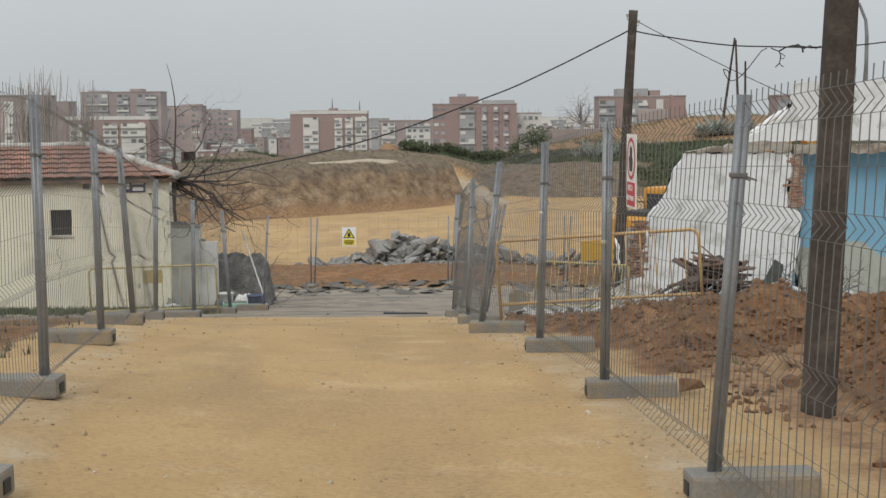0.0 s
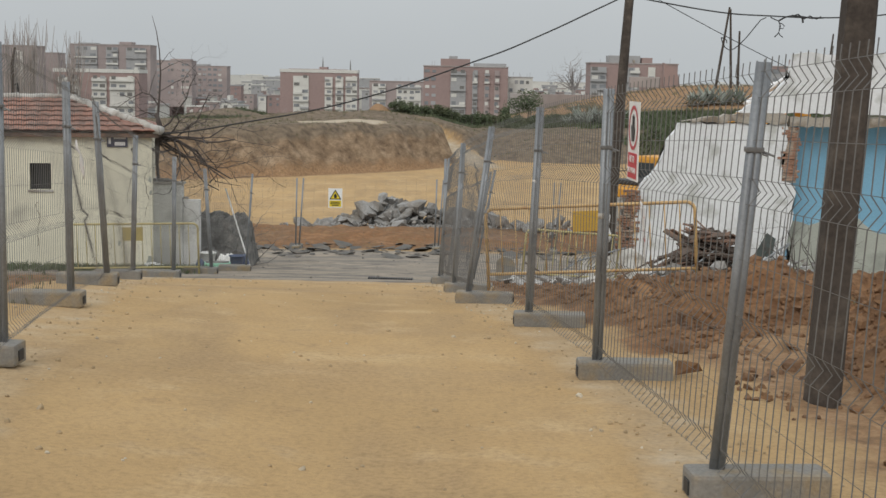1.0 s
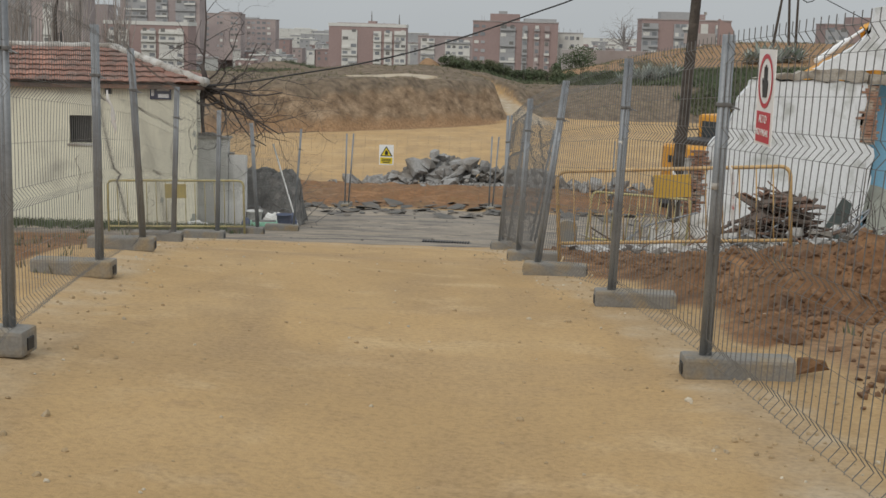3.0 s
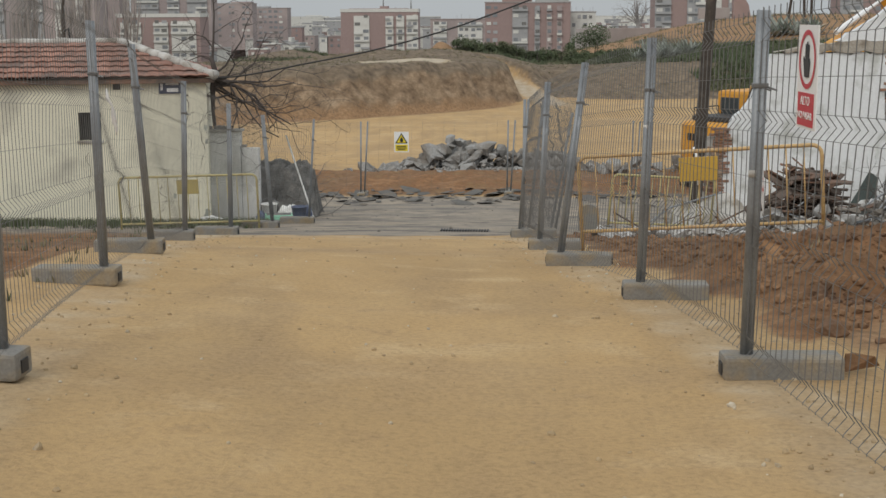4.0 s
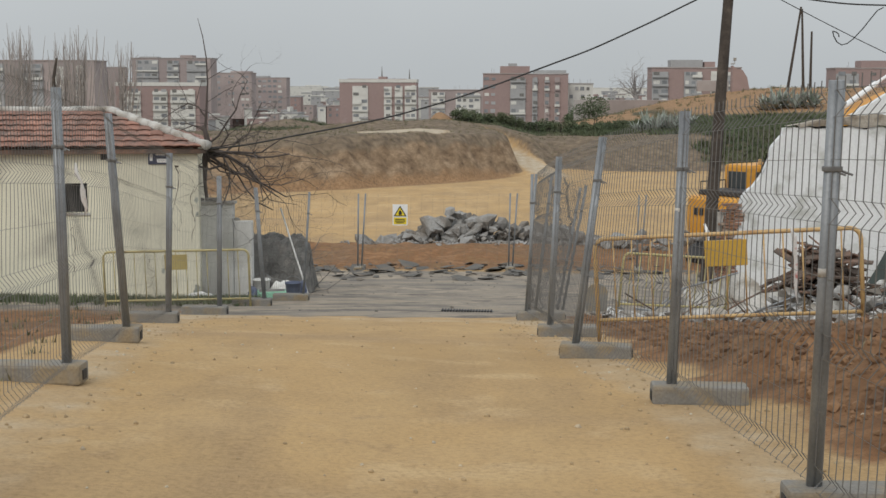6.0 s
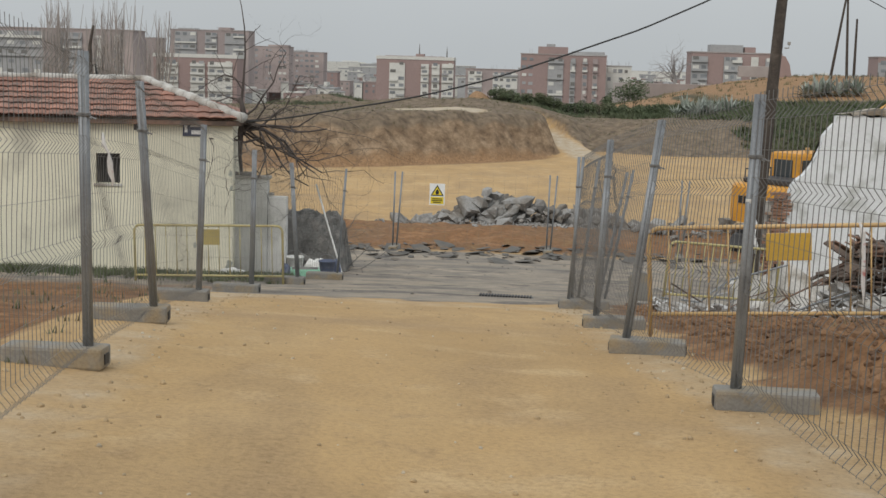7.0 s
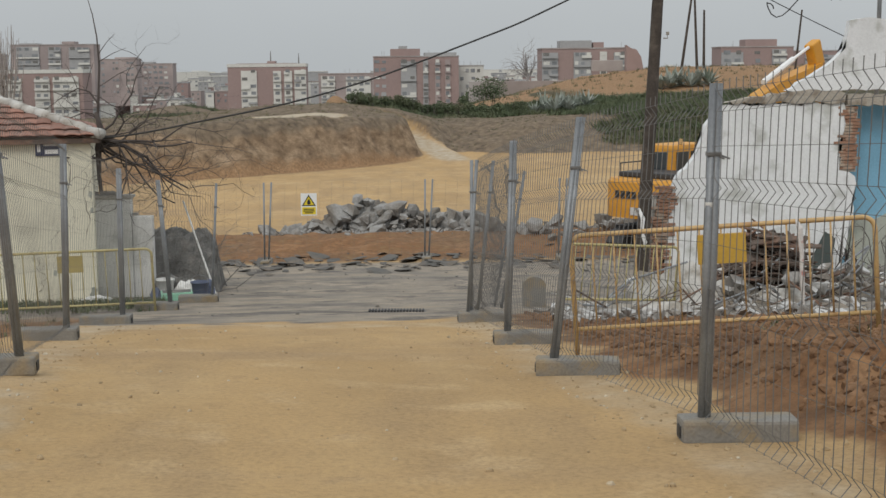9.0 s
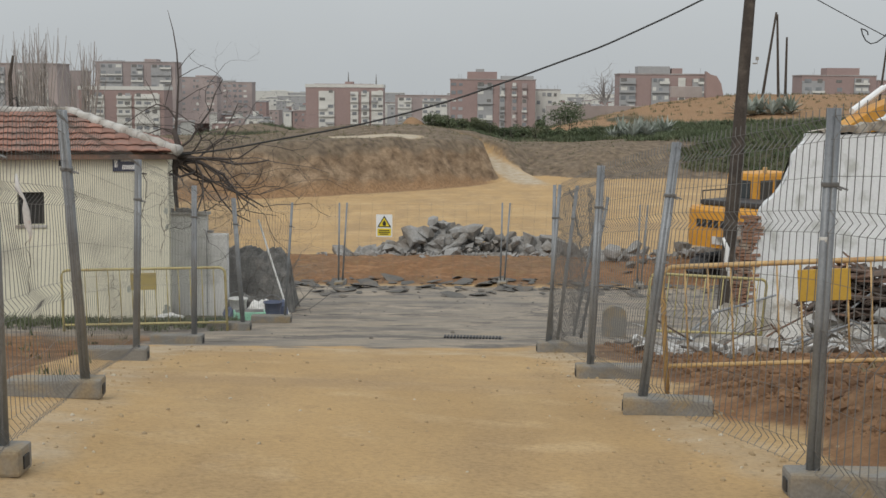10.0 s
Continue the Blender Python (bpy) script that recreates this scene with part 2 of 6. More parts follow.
def land(x, y):
    """Height and cover of the ground: z, asphalt, loose earth, grass, far town."""
    x, y = np.asarray(x, float), np.asarray(y, float)
    base = (np.interp(y - 1.2, PROFILE_Y, PROFILE_Z) + np.interp(y, PROFILE_Y, PROFILE_Z) + np.interp(y + 1.2, PROFILE_Y, PROFILE_Z)) / 3
    rx, lx = np.interp(y, RIGHT_Y, RIGHT_X), np.interp(y, LEFT_Y, LEFT_X)
    # the track falls a little from its left edge
    base = base + np.interp(y, [2, 6, 8.7, 12.4, 15.1, 19.2, 22.8], [0.12, 0.17, 0.18, 0.16, 0.17, 0.07, 0.0]) * np.clip((-0.6 - x) / (-0.6 - lx), 0, 1.2)
    n1, n2, n3 = layered(x * 0.35, y * 0.35, 3), layered(x * 1.6, y * 1.6, 7), layered(x * 3.6, y * 3.6, 11, 2)
    near = 1 - smooth01(40, 60, y)
    z = base + 0.03 * n1 * near + 0.012 * n2 * near
    # the bank of dug earth behind the right fence
    away = x - rx
    ridge = np.interp(y, [4, 7, 10, 13, 15, 17, 21, 25, 29], [0.05, 0.5, 0.68, 0.64, 0.44, 0.2, 0.0, -0.12, 0.0]) * np.interp(away, [0.8, 2.0, 3.2, 5.0], [0.5, 0.62, 1.0, 1.3])
    behind = 0.66 * (y - 10.66 - 1.1 * (x - 1.74))              # past the tan apron, away from the camera's start
    beside = x - 2.78 - 0.3 * np.maximum(0, y - 9.2)           # past the timber pole
    past = np.maximum(behind, beside) + 0.22 * n1 + 0.12 * n2
    mound = smooth01(-0.1, 1.05, past) * smooth01(0.5, 1.5, away + 0.2 * n2) * ridge * (1 - 0.25 * smooth01(5.5, 9, away))
    rough = smooth01(0.7, 1.6, away + 0.2 * n2) * (1 - smooth01(24, 28, y)) * smooth01(-6, 4, y)
    z = z + mound + rough * (0.16 * n2 + 0.26 * n3 + 0.05 * n1 + 0.3 * np.abs(layered(x * 2.4, y * 2.4, 15, 3)) - 0.1) * (0.2 + np.clip(mound, 0, 0.6))
    earth = smooth01(-0.12, 0.3, past) * smooth01(0.35, 0.9, away + 0.4 * n2) * (1 - smooth01(22.5, 25.5, y + 0.5 * n2))
    # weeds and earth behind the left fence
    out = lx - x
    left = smooth01(0.45, 1.1, out + 0.3 * n2) * (1 - smooth01(24, 27, y))
    z = z - 0.08 * smooth01(0.5, 1.2, out) * left + 0.05 * left * n2
    earth = np.maximum(earth, left * 0.75)
    # the crossing street of worn asphalt and the earth strip behind it
    asphalt = smooth01(21.2, 23.4, y + 1.5 * n2 - 0.05 * np.abs(x + 1.5)) * (1 - smooth01(37.5, 39.5, y + 0.9 * n2))
    strip = smooth01(37.5, 39.5, y + 0.9 * n2) * (1 - smooth01(46.0, 48.5, y + 0.8 * n2))
    earth = np.maximum(earth, strip * 0.66)
    z = z + strip * (0.35 * np.exp(-((y - 44) / 3) ** 2) + 0.10 * n2)
    # the cut bank of the site, its track and the terrace behind
    foot = np.interp(x, [-60, -25, -13.5, -9, -3.2, 1.6, 4, 9, 14, 40, 80], [60, 67, 72, 75.5, 81, 89, 93, 91, 91.5, 95, 108]) + 1.8 * layered(x * 0.22, y * 0.08, 21) + 0.35 * layered(x * 0.6, y * 0.5, 22)
    steep = np.interp(x, [-60, -10, 0, 2, 5, 9, 80], [3.4, 3.4, 4.2, 6, 10, 10, 14])
    terrace = np.interp(x, [-60, -14, -5, 0, 3, 8, 12, 17, 30, 80], [-1.9, -1.55, -1.25, -1.6, -2.35, -2.4, -2.2, -1.8, -1.4, -1.5])
    up = np.clip((y - foot) / steep, 0, 1)
    up = up * (1.55 - 0.55 * up)
    path_x = np.interp(y, [80, 88, 95, 100, 104], [5.4, 3.3, 1.5, -0.6, -3.0])
    track = np.exp(-((x - path_x) / np.interp(y, [86, 102], [1.5, 1.0])) ** 4) * smooth01(83, 88, y) * (1 - smooth01(99, 103, y))
    up = up * (1 - track) + np.clip((y - 87) / 14.5, 0, 1) ** 1.3 * track
    gully = 0.2 - 1.0 * layered(x * 0.3, y * 0.3, 31) - 0.7 * np.abs(layered(x * 0.8, y * 0.5, 32)) + 0.35 * layered(x * 1.9, y * 1.2, 33)
    z = z * (1 - up) + up * terrace + 0.75 * gully * up * (1 - up) * 4 * smooth01(0.0, 0.35, up) * (1 - 0.6 * smooth01(2, 6, x))
    spoil = 0.55 * np.exp(-((y - 98) / 4) ** 2) * smooth01(2.6, 5, x) * (1 - smooth01(11, 15, x)) * (0.3 + 0.9 * np.abs(layered(x * 0.33, y * 0.12, 37)))
    z = z + spoil + 1.15 * np.exp(-((x + 4.9) / 1.1) ** 2 - ((y - 113) / 3) ** 2)
    back = smooth01(110, 124, y)
    z = z + up * (back * 0.6 * smooth01(4, 12, x) + 0.15 * n1 - 1.6 * smooth01(90, 122, y) * (1 - smooth01(-8, -2, x)))
    knoll = 2.2 * smooth01(114, 146, y) * smooth01(5, 32, x + 3 * n1) * (1 - smooth01(190, 240, y))
    knoll = knoll + 1.7 * np.exp(-((x + 18) / 5) ** 2 - ((y - 118) / 8) ** 2)
    z = z + knoll + 0.5 * smooth01(84, 96, y) * np.exp(-((x + 7.4) / 6.0) ** 4) * smooth01(90, 97, y) * (1 - smooth01(100, 108, y))
    fall = smooth01(125, 330, y) * (1 - 0.75 * smooth01(6, 32, x) * (1 - smooth01(240, 420, y)))
    z = z - 17 * fall - 14 * smooth01(500, 2500, y)
    wide = smooth01(60, 300, np.abs(x))
    z = z - 6 * wide * smooth01(-50, 200, y)
    cut = smooth01(0.015, 0.1, up) * (1 - smooth01(0.88, 0.99, up))
    green = smooth01(0.0, 0.35, layered(x * 0.12, y * 0.12, 41) + 0.25) * smooth01(104, 112, y) * (1 - smooth01(10, 24, x)) * (1 - smooth01(126, 140, y) * 0.3)
    # dark grassy slope beyond the digger, dry terrace, pale spoil and the climbing track
    green = green * (1 - smooth01(-9, -5, x) * (1 - smooth01(-4.5, -2.5, x)))
    dark = smooth01(9, 19, x + 5 * n1) * smooth01(0.08, 0.3, up) * (1 - smooth01(116, 122, y))
    green = np.maximum(green, 0.85 * dark)
    orange = smooth01(118, 124, y + 3 * n1) * smooth01(5, 10, x) * (1 - smooth01(200, 260, y))
    orange = np.maximum(orange, 0.7 * np.exp(-((y - foot + 0.2) / 1.3) ** 2) * smooth01(-30, -18, x) * (1 - smooth01(0, 3, x)))
    orange = np.maximum(orange, 0.8 * smooth01(0.5, 1.3, away + 0.3 * n2) * (1 - smooth01(14, 18, y)))
    orange = np.maximum(orange, np.exp(-((x + 4.9) / 1.3) ** 4 - ((y - 112.5) / 3.5) ** 4))
    pale = np.exp(-((x + 6.0) / 3.0) ** 4 - ((y - 86.5 - 0.5 * (x + 6)) / 2.6) ** 4)
    pale = np.maximum(pale, 0.62 * track)
    dry = smooth01(0.55, 0.95, up) * (1 - pale)
    dry = np.maximum(dry, smooth01(1.5, 2.6, x) * smooth01(0.01, 0.1, up)) * (1 - orange)
    cut = cut * (1 - track) * (1 - smooth01(2.5, 4.5, x))
    climb = np.interp(y, [84, 88, 95, 100, 104], [-4.32, -4.14, -3.45, -2.6, -1.9])
    ramp_w = smooth01(0.05, 0.9, track)
    z = z * (1 - ramp_w) + ramp_w * climb
    town = smooth01(180, 300, y)
    return z, asphalt, earth * (1 - track), green * (1 - track), town, cut, dry * (1 - track), pale * smooth01(0.0, 0.1, up + track), orange, 0.8 * smooth01(0.5, 0.0, rx - x) * smooth01(0.6, 0.2, x - rx) + 0.7 * smooth01(0.6, 0.1, np.abs(x - lx)) + 0.7 * np.exp(-((y - 21.5) / 0.8) ** 2)


def spread(stops):
    """Grid lines: (from, step) pairs up to the last value."""
    v = []
    for (a, s), (b, _) in zip(stops, stops[1:]):
        v += list(np.arange(a, b - s * 0.3, s))
    return np.array(v + [stops[-1][0]])


gx = spread([(-4000, 400), (-800, 80), (-160, 12), (-64, 2.0), (-28, 0.34), (-9, 0.14), (9, 0.4), (28, 1.6), (70, 12), (160, 80), (800, 400), (4000, 1)])
gy = spread([(-300, 40), (-60, 5), (-10, 0.8), (1.5, 0.14), (30, 0.22), (48, 0.6), (66, 0.32), (104, 0.6), (126, 2), (240, 20), (600, 100), (1500, 400), (4500, 1)])
X, Y = np.meshgrid(gx, gy)
LZ, ASPH, EARTH, GREEN, TOWN, CUT, DRY, PALE, ORANGE, VERGE = land(X, Y)


def on_sheet(grid, x, y):
    """A value of the ground sheet at a spot, between its grid lines."""
    i = min(max(int(np.searchsorted(gx, x)) - 1, 0), len(gx) - 2)
    j = min(max(int(np.searchsorted(gy, y)) - 1, 0), len(gy) - 2)
    u, v = (x - gx[i]) / (gx[i + 1] - gx[i]), (y - gy[j]) / (gy[j + 1] - gy[j])
    return float((grid[j, i] * (1 - u) + grid[j, i + 1] * u) * (1 - v) + (grid[j + 1, i] * (1 - u) + grid[j + 1, i + 1] * u) * v)


def ground_z(x, y):
    return on_sheet(LZ, x, y)


me = bpy.data.meshes.new("ground")
nx, ny = len(gx), len(gy)
verts = np.stack([X.ravel(), Y.ravel(), LZ.ravel()], 1)
ii = np.arange(nx * ny).reshape(ny, nx)
faces = np.stack([ii[:-1, :-1].ravel(), ii[:-1, 1:].ravel(), ii[1:, 1:].ravel(), ii[1:, :-1].ravel()], 1)
me.from_pydata(verts.tolist(), [], faces.tolist())
for key, arr in (("asphalt", ASPH), ("earth", EARTH), ("green", GREEN), ("town", TOWN), ("cut", CUT), ("dry", DRY), ("pale", PALE), ("orange", ORANGE), ("verge", VERGE * (Y < 23))):
    at = me.attributes.new(key, "FLOAT", "POINT")
    at.data.foreach_set("value", arr.ravel().astype(np.float32))
me.polygons.foreach_set("use_smooth", [True] * len(me.polygons))
ground = tagged(new("ground", me), "compacted ochre sand track, worn asphalt and dug earth", "ground", kind="structure")


def ground_material():
    m = bpy.data.materials.new("ground_cover")
    m.use_nodes = True
    n, l = m.node_tree.nodes, m.node_tree.links
    b = n["Principled BSDF"]
    b.inputs["Roughness"].default_value = 0.95
    b.inputs["Specular IOR Level"].default_value = 0.2
    geo = n.new("ShaderNodeNewGeometry")
    def noise_at(s, detail=6, rough=0.55, stretch=None):
        t = n.new("ShaderNodeTexNoise")
        t.inputs["Scale"].default_value, t.inputs["Detail"].default_value, t.inputs["Roughness"].default_value = s, detail, rough
        if stretch:
            mp = n.new("ShaderNodeMapping")
            mp.inputs["Scale"].default_value = stretch
            l.new(geo.outputs["Position"], mp.inputs["Vector"]); l.new(mp.outputs[0], t.inputs["Vector"])
        else:
            l.new(geo.outputs["Position"], t.inputs["Vector"])
        return t.outputs[0]
    def ramp(src, stops):
        r = n.new("ShaderNodeValToRGB")
        e = r.color_ramp.elements
        while len(e) < len(stops):
            e.new(0.5)
        for k, (p, c) in enumerate(stops):
            e[k].position, e[k].color = p, (*c, 1)
        l.new(src, r.inputs[0])
        return r.outputs[0]
    def mix(fac, a, c, mode="MIX"):
        x = n.new("ShaderNodeMixRGB"); x.blend_type = mode
        l.new(fac, x.inputs["Fac"]) if not isinstance(fac, float) else setattr(x.inputs["Fac"], "default_value", fac)
        l.new(a, x.inputs["Color1"]); l.new(c, x.inputs["Color2"])
        return x.outputs[0]
    def weight(key, src=None, amount=0.6, sharp=(0.35, 0.65)):
        a = n.new("ShaderNodeAttribute"); a.attribute_name = key
        v = a.outputs["Fac"]
        if src is not None:
            k = n.new("ShaderNodeMath"); k.operation = "MULTIPLY_ADD"
            l.new(src, k.inputs[0]); k.inputs[1].default_value = amount
            off = n.new("ShaderNodeMath"); off.operation = "SUBTRACT"
            l.new(v, k.inputs[2]); l.new(k.outputs[0], off.inputs[0]); off.inputs[1].default_value = amount / 2
            r = n.new("ShaderNodeMapRange")
            r.inputs[1].default_value, r.inputs[2].default_value = sharp
            l.new(off.outputs[0], r.inputs[0])
            v = r.outputs[0]
        return v
    patch, mid, grain, tracks = noise_at(0.35), noise_at(2.2), noise_at(26, 8, 0.7), noise_at(1.1, 5, 0.55, (1.0, 0.16, 1.0))
    sand = ramp(patch, [(0.3, (0.40, 0.275, 0.135)), (0.55, (0.47, 0.325, 0.16)), (0.75, (0.52, 0.38, 0.21))])
    sand = mix(ramp(tracks, [(0.45, (0, 0, 0)), (0.72, (0.6, 0.6, 0.6))]), sand, ramp(mid, [(0.3, (0.36, 0.25, 0.13)), (0.7, (0.50, 0.37, 0.2))]))
    worn = noise_at(0.9, 5, 0.6, (1.0, 0.3, 1.0))
    sand = mix(ramp(worn, [(0.47, (0, 0, 0)), (0.66, (0.75, 0.75, 0.75))]), sand, ramp(grain, [(0.3, (0.31, 0.215, 0.115)), (0.7, (0.4, 0.285, 0.155))]))
    damp = noise_at(2.6, 6, 0.65)
    sand = mix(ramp(damp, [(0.58, (0, 0, 0)), (0.7, (0.65, 0.65, 0.65))]), sand, ramp(grain, [(0.3, (0.27, 0.18, 0.095)), (0.7, (0.36, 0.25, 0.135))]))
    light = noise_at(1.3, 5, 0.6)
    sand = mix(ramp(light, [(0.56, (0, 0, 0)), (0.7, (0.7, 0.7, 0.7))]), sand, ramp(grain, [(0.3, (0.48, 0.345, 0.185)), (0.7, (0.57, 0.43, 0.25))]))
    sand = mix(ramp(noise_at(0.3, 6, 0.6, (0.3, 1.3, 1.0)), [(0.52, (0, 0, 0)), (0.68, (0.55, 0.55, 0.55))]), sand, ramp(grain, [(0.3, (0.3, 0.21, 0.12)), (0.7, (0.38, 0.275, 0.165))]))
    fine = ramp(grain, [(0.25, (0.75, 0.735, 0.73)), (0.5, (1.05, 1.02, 1.01)), (0.8, (1.21, 1.17, 1.13))])
    asph = ramp(noise_at(0.7, 6, 0.6), [(0.3, (0.125, 0.115, 0.1)), (0.45, (0.2, 0.185, 0.163)), (0.58, (0.27, 0.245, 0.205)), (0.72, (0.34, 0.29, 0.215))])
    street = noise_at(0.8, 7, 0.68, (0.55, 1.0, 1.0))
    asph = mix(ramp(street, [(0.47, (0, 0, 0)), (0.57, (0.95, 0.95, 0.95))]), asph, ramp(mid, [(0.3, (0.27, 0.235, 0.185)), (0.7, (0.4, 0.35, 0.28))]))
    asph = mix(ramp(noise_at(0.8, 6, 0.7, (0.7, 1.0, 1.0)), [(0.54, (0, 0, 0)), (0.62, (0.85, 0.85, 0.85))]), asph, ramp(grain, [(0.3, (0.09, 0.088, 0.085)), (0.7, (0.14, 0.135, 0.13))]))
    dug = ramp(mid, [(0.3, (0.13, 0.066, 0.033)), (0.5, (0.24, 0.128, 0.062)), (0.7, (0.35, 0.205, 0.105))])
    dug = mix(ramp(patch, [(0.42, (0, 0, 0)), (0.6, (0.6, 0.6, 0.6))]), dug, ramp(mid, [(0.3, (0.125, 0.085, 0.055)), (0.7, (0.23, 0.16, 0.1))]))
    lumpy = noise_at(7, 8, 0.7)
    dug = mix(ramp(lumpy, [(0.5, (0, 0, 0)), (0.66, (0.8, 0.8, 0.8))]), dug, ramp(grain, [(0.3, (0.075, 0.04, 0.023)), (0.7, (0.17, 0.095, 0.052))]))
    grass = ramp(mid, [(0.3, (0.04, 0.042, 0.025)), (0.55, (0.075, 0.072, 0.043)), (0.78, (0.15, 0.125, 0.08))])
    cliff = ramp(noise_at(0.9, 9, 0.72, (1.2, 1, 1.6)), [(0.34, (0.1, 0.07, 0.046)), (0.48, (0.205, 0.148, 0.096)), (0.64, (0.34, 0.258, 0.172))])
    far = ramp(patch, [(0.3, (0.16, 0.16, 0.14)), (0.7, (0.27, 0.25, 0.22))])
    verge = ramp(mid, [(0.3, (0.37, 0.28, 0.175)), (0.55, (0.45, 0.36, 0.24)), (0.75, (0.51, 0.44, 0.33))])
    c = mix(weight("verge", mid, 1.1, (0.35, 1.15)), sand, verge)
    c = mix(weight("asphalt", mid), c, asph)
    c = mix(weight("cut", mid, 0.5), c, cliff)
    c = mix(weight("dry", mid, 0.5), c, ramp(mid, [(0.3, (0.1, 0.08, 0.06)), (0.52, (0.17, 0.135, 0.097)), (0.72, (0.25, 0.2, 0.14))]))
    c = mix(weight("orange", mid, 0.3), c, ramp(lumpy, [(0.3, (0.15, 0.1, 0.06)), (0.5, (0.28, 0.175, 0.095)), (0.7, (0.36, 0.25, 0.15))]))
    c = mix(weight("pale", mid, 0.4), c, ramp(mid, [(0.3, (0.36, 0.31, 0.23)), (0.7, (0.5, 0.44, 0.34))]))
    c = mix(weight("earth", mid, 0.7), c, dug)
    c = mix(weight("green", mid, 0.6), c, grass)
    c = mix(weight("town"), c, far)
    c = mix(1.0, c, fine, "MULTIPLY")
    l.new(c, b.inputs["Base Color"])
    bp = n.new("ShaderNodeBump")
    bp.inputs["Strength"].default_value, bp.inputs["Distance"].default_value = 0.6, 0.03
    hs = n.new("ShaderNodeMath"); hs.operation = "ADD"
    l.new(grain, hs.inputs[0])
    big = n.new("ShaderNodeMath"); big.operation = "MULTIPLY_ADD"
    amount = n.new("ShaderNodeMath"); amount.operation = "MULTIPLY"
    l.new(lumpy, amount.inputs[0]); l.new(weight("earth"), amount.inputs[1])
    l.new(amount.outputs[0], big.inputs[0]); big.inputs[1].default_value = 5.0; l.new(mid, big.inputs[2])
    l.new(big.outputs[0], hs.inputs[1])
    l.new(hs.outputs[0], bp.inputs["Height"]); l.new(bp.outputs[0], b.inputs["Normal"])
    return m


me.materials.append(ground_material())

# ==== mesh fence panels: two posts, bent wire, a concrete foot ====
def fence_foot(x, y, turn, lean=0.0):
    """A precast foot lying across the fence line."""
    th = thing("concrete_foot", pose(x, y, ground_z(x, y) - 0.012, lean, 0, turn), "grey precast concrete foot block on the sand", "concrete block", "feet of the site fence")
    bm = bmesh.new()
    box(bm, -0.34, -0.11, 0, 0.34, 0.11, 0.148, 0.022)
    for v in bm.verts:
        v.co += 0.006 * noise.noise_vector(v.co * 9)
    part("block", bm, M["block"], th)
    for sx in (-1, 1):
        bm = bmesh.new()
        box(bm, sx * 0.343 - 0.005, -0.045, 0.03, sx * 0.343 + 0.005, 0.04, 0.1, 0.003)
        part("socket", bm, M["dark"], th, "dark hollow end of the block")
    return th


FOLDS = [0.13, 0.78, 1.42, 1.915]       # heights of the bends that stiffen the mesh


def fold_depth(z):
    return sum(max(0.0, 1 - abs(z - f) / 0.06) for f in FOLDS) * 0.046


def fence_panel(p0, p1, label, lean0=(0, 0), lean1=(0, 0), height=2.02, warp=0.0, pitch=0.1, seed=0, thin=1.0, group="site fence panels"):
    """A panel from foot p0 to foot p1 (x, y); lean0 and lean1 shift the post tops."""
    z0, z1 = ground_z(*p0) + 0.06, ground_z(*p1) + 0.06
    a0, a1 = Vector((*p0, z0)), Vector((*p1, z1))
    b0, b1 = a0 + Vector((*lean0, height)), a1 + Vector((*lean1, height))
    th = thing("mesh_fence", Matrix.Translation(a0), label, "fence panel", group)
    for a, b in ((a0, b0), (a1, b1)):
        bm = bmesh.new()
        tube(bm, [a - a0, b - a0], 0.0225, 10)
        part("post", bm, M["galv"], th, smooth=True)
        if group == "site fence panels":
            c = (a - a0).lerp(b - a0, 0.8)
            bm = bmesh.new(); box(bm, c.x - 0.027, c.y - 0.027, c.z - 0.013, c.x + 0.027, c.y + 0.027, c.z + 0.013, 0.006)
            tube(bm, [c, c + Vector((0.075, -0.02, -0.028))], 0.006, 6)
            part("clamp", bm, M["wire"], th, "dark steel clamp")
    along = (a1 - a0).normalized()
    side = Vector((along.y, -along.x, 0)).normalized()
    span = (a1 - a0).length
    rnd = random.Random(seed)
    ph = rnd.uniform(0, 6)
    def spot(u, z):
        """u metres along, z metres up the panel"""
        f = u / span
        p = a0.lerp(a1, f).lerp(b0.lerp(b1, f), z / height)
        dent = warp * max(0.0, math.sin(math.pi * f)) ** 0.7 * (math.sin(2.6 * z + 5 * f + ph) + 0.5 * math.sin(6.1 * z + 11 * f))
        return p + side * (fold_depth(z) + dent) + along * (dent * 0.4) - a0
    zs = [0.06]
    for f in FOLDS:
        zs += [f - 0.06, f, f + 0.06]
    zs = sorted(zs + [2.035] + ([0.45, 0.65, 1.05, 1.2, 1.6, 1.74] if warp else []))
    bm = bmesh.new()
    u = 0.05
    while u < span - 0.04:
        tube(bm, [spot(u, z) for z in zs], 0.0029 * thin, 3, cap=False)
        u += pitch
    for z in FOLDS + [0.46, 1.1, 1.66]:
        for dz in ((-0.06, 0.06) if z in FOLDS else (0,)):
            tube(bm, [spot(span * k / 14, z + dz) for k in range(15)], 0.0015 * thin, 3, cap=False)
    part("wire_mesh", bm, M["wire"], th)
    return th


def post_label(x, y, z):
    """A small weathered paper label stuck round a post."""
    th = thing("sticker", pose(x, y, z), "small weathered white sticker on a fence post", "sticker", "stickers on the posts")
    bm = bmesh.new(); tube(bm, [(0, 0, -0.02), (0, 0, 0.02)], 0.0236, 10); part("paper", bm, M["mortar"], th, smooth=True)


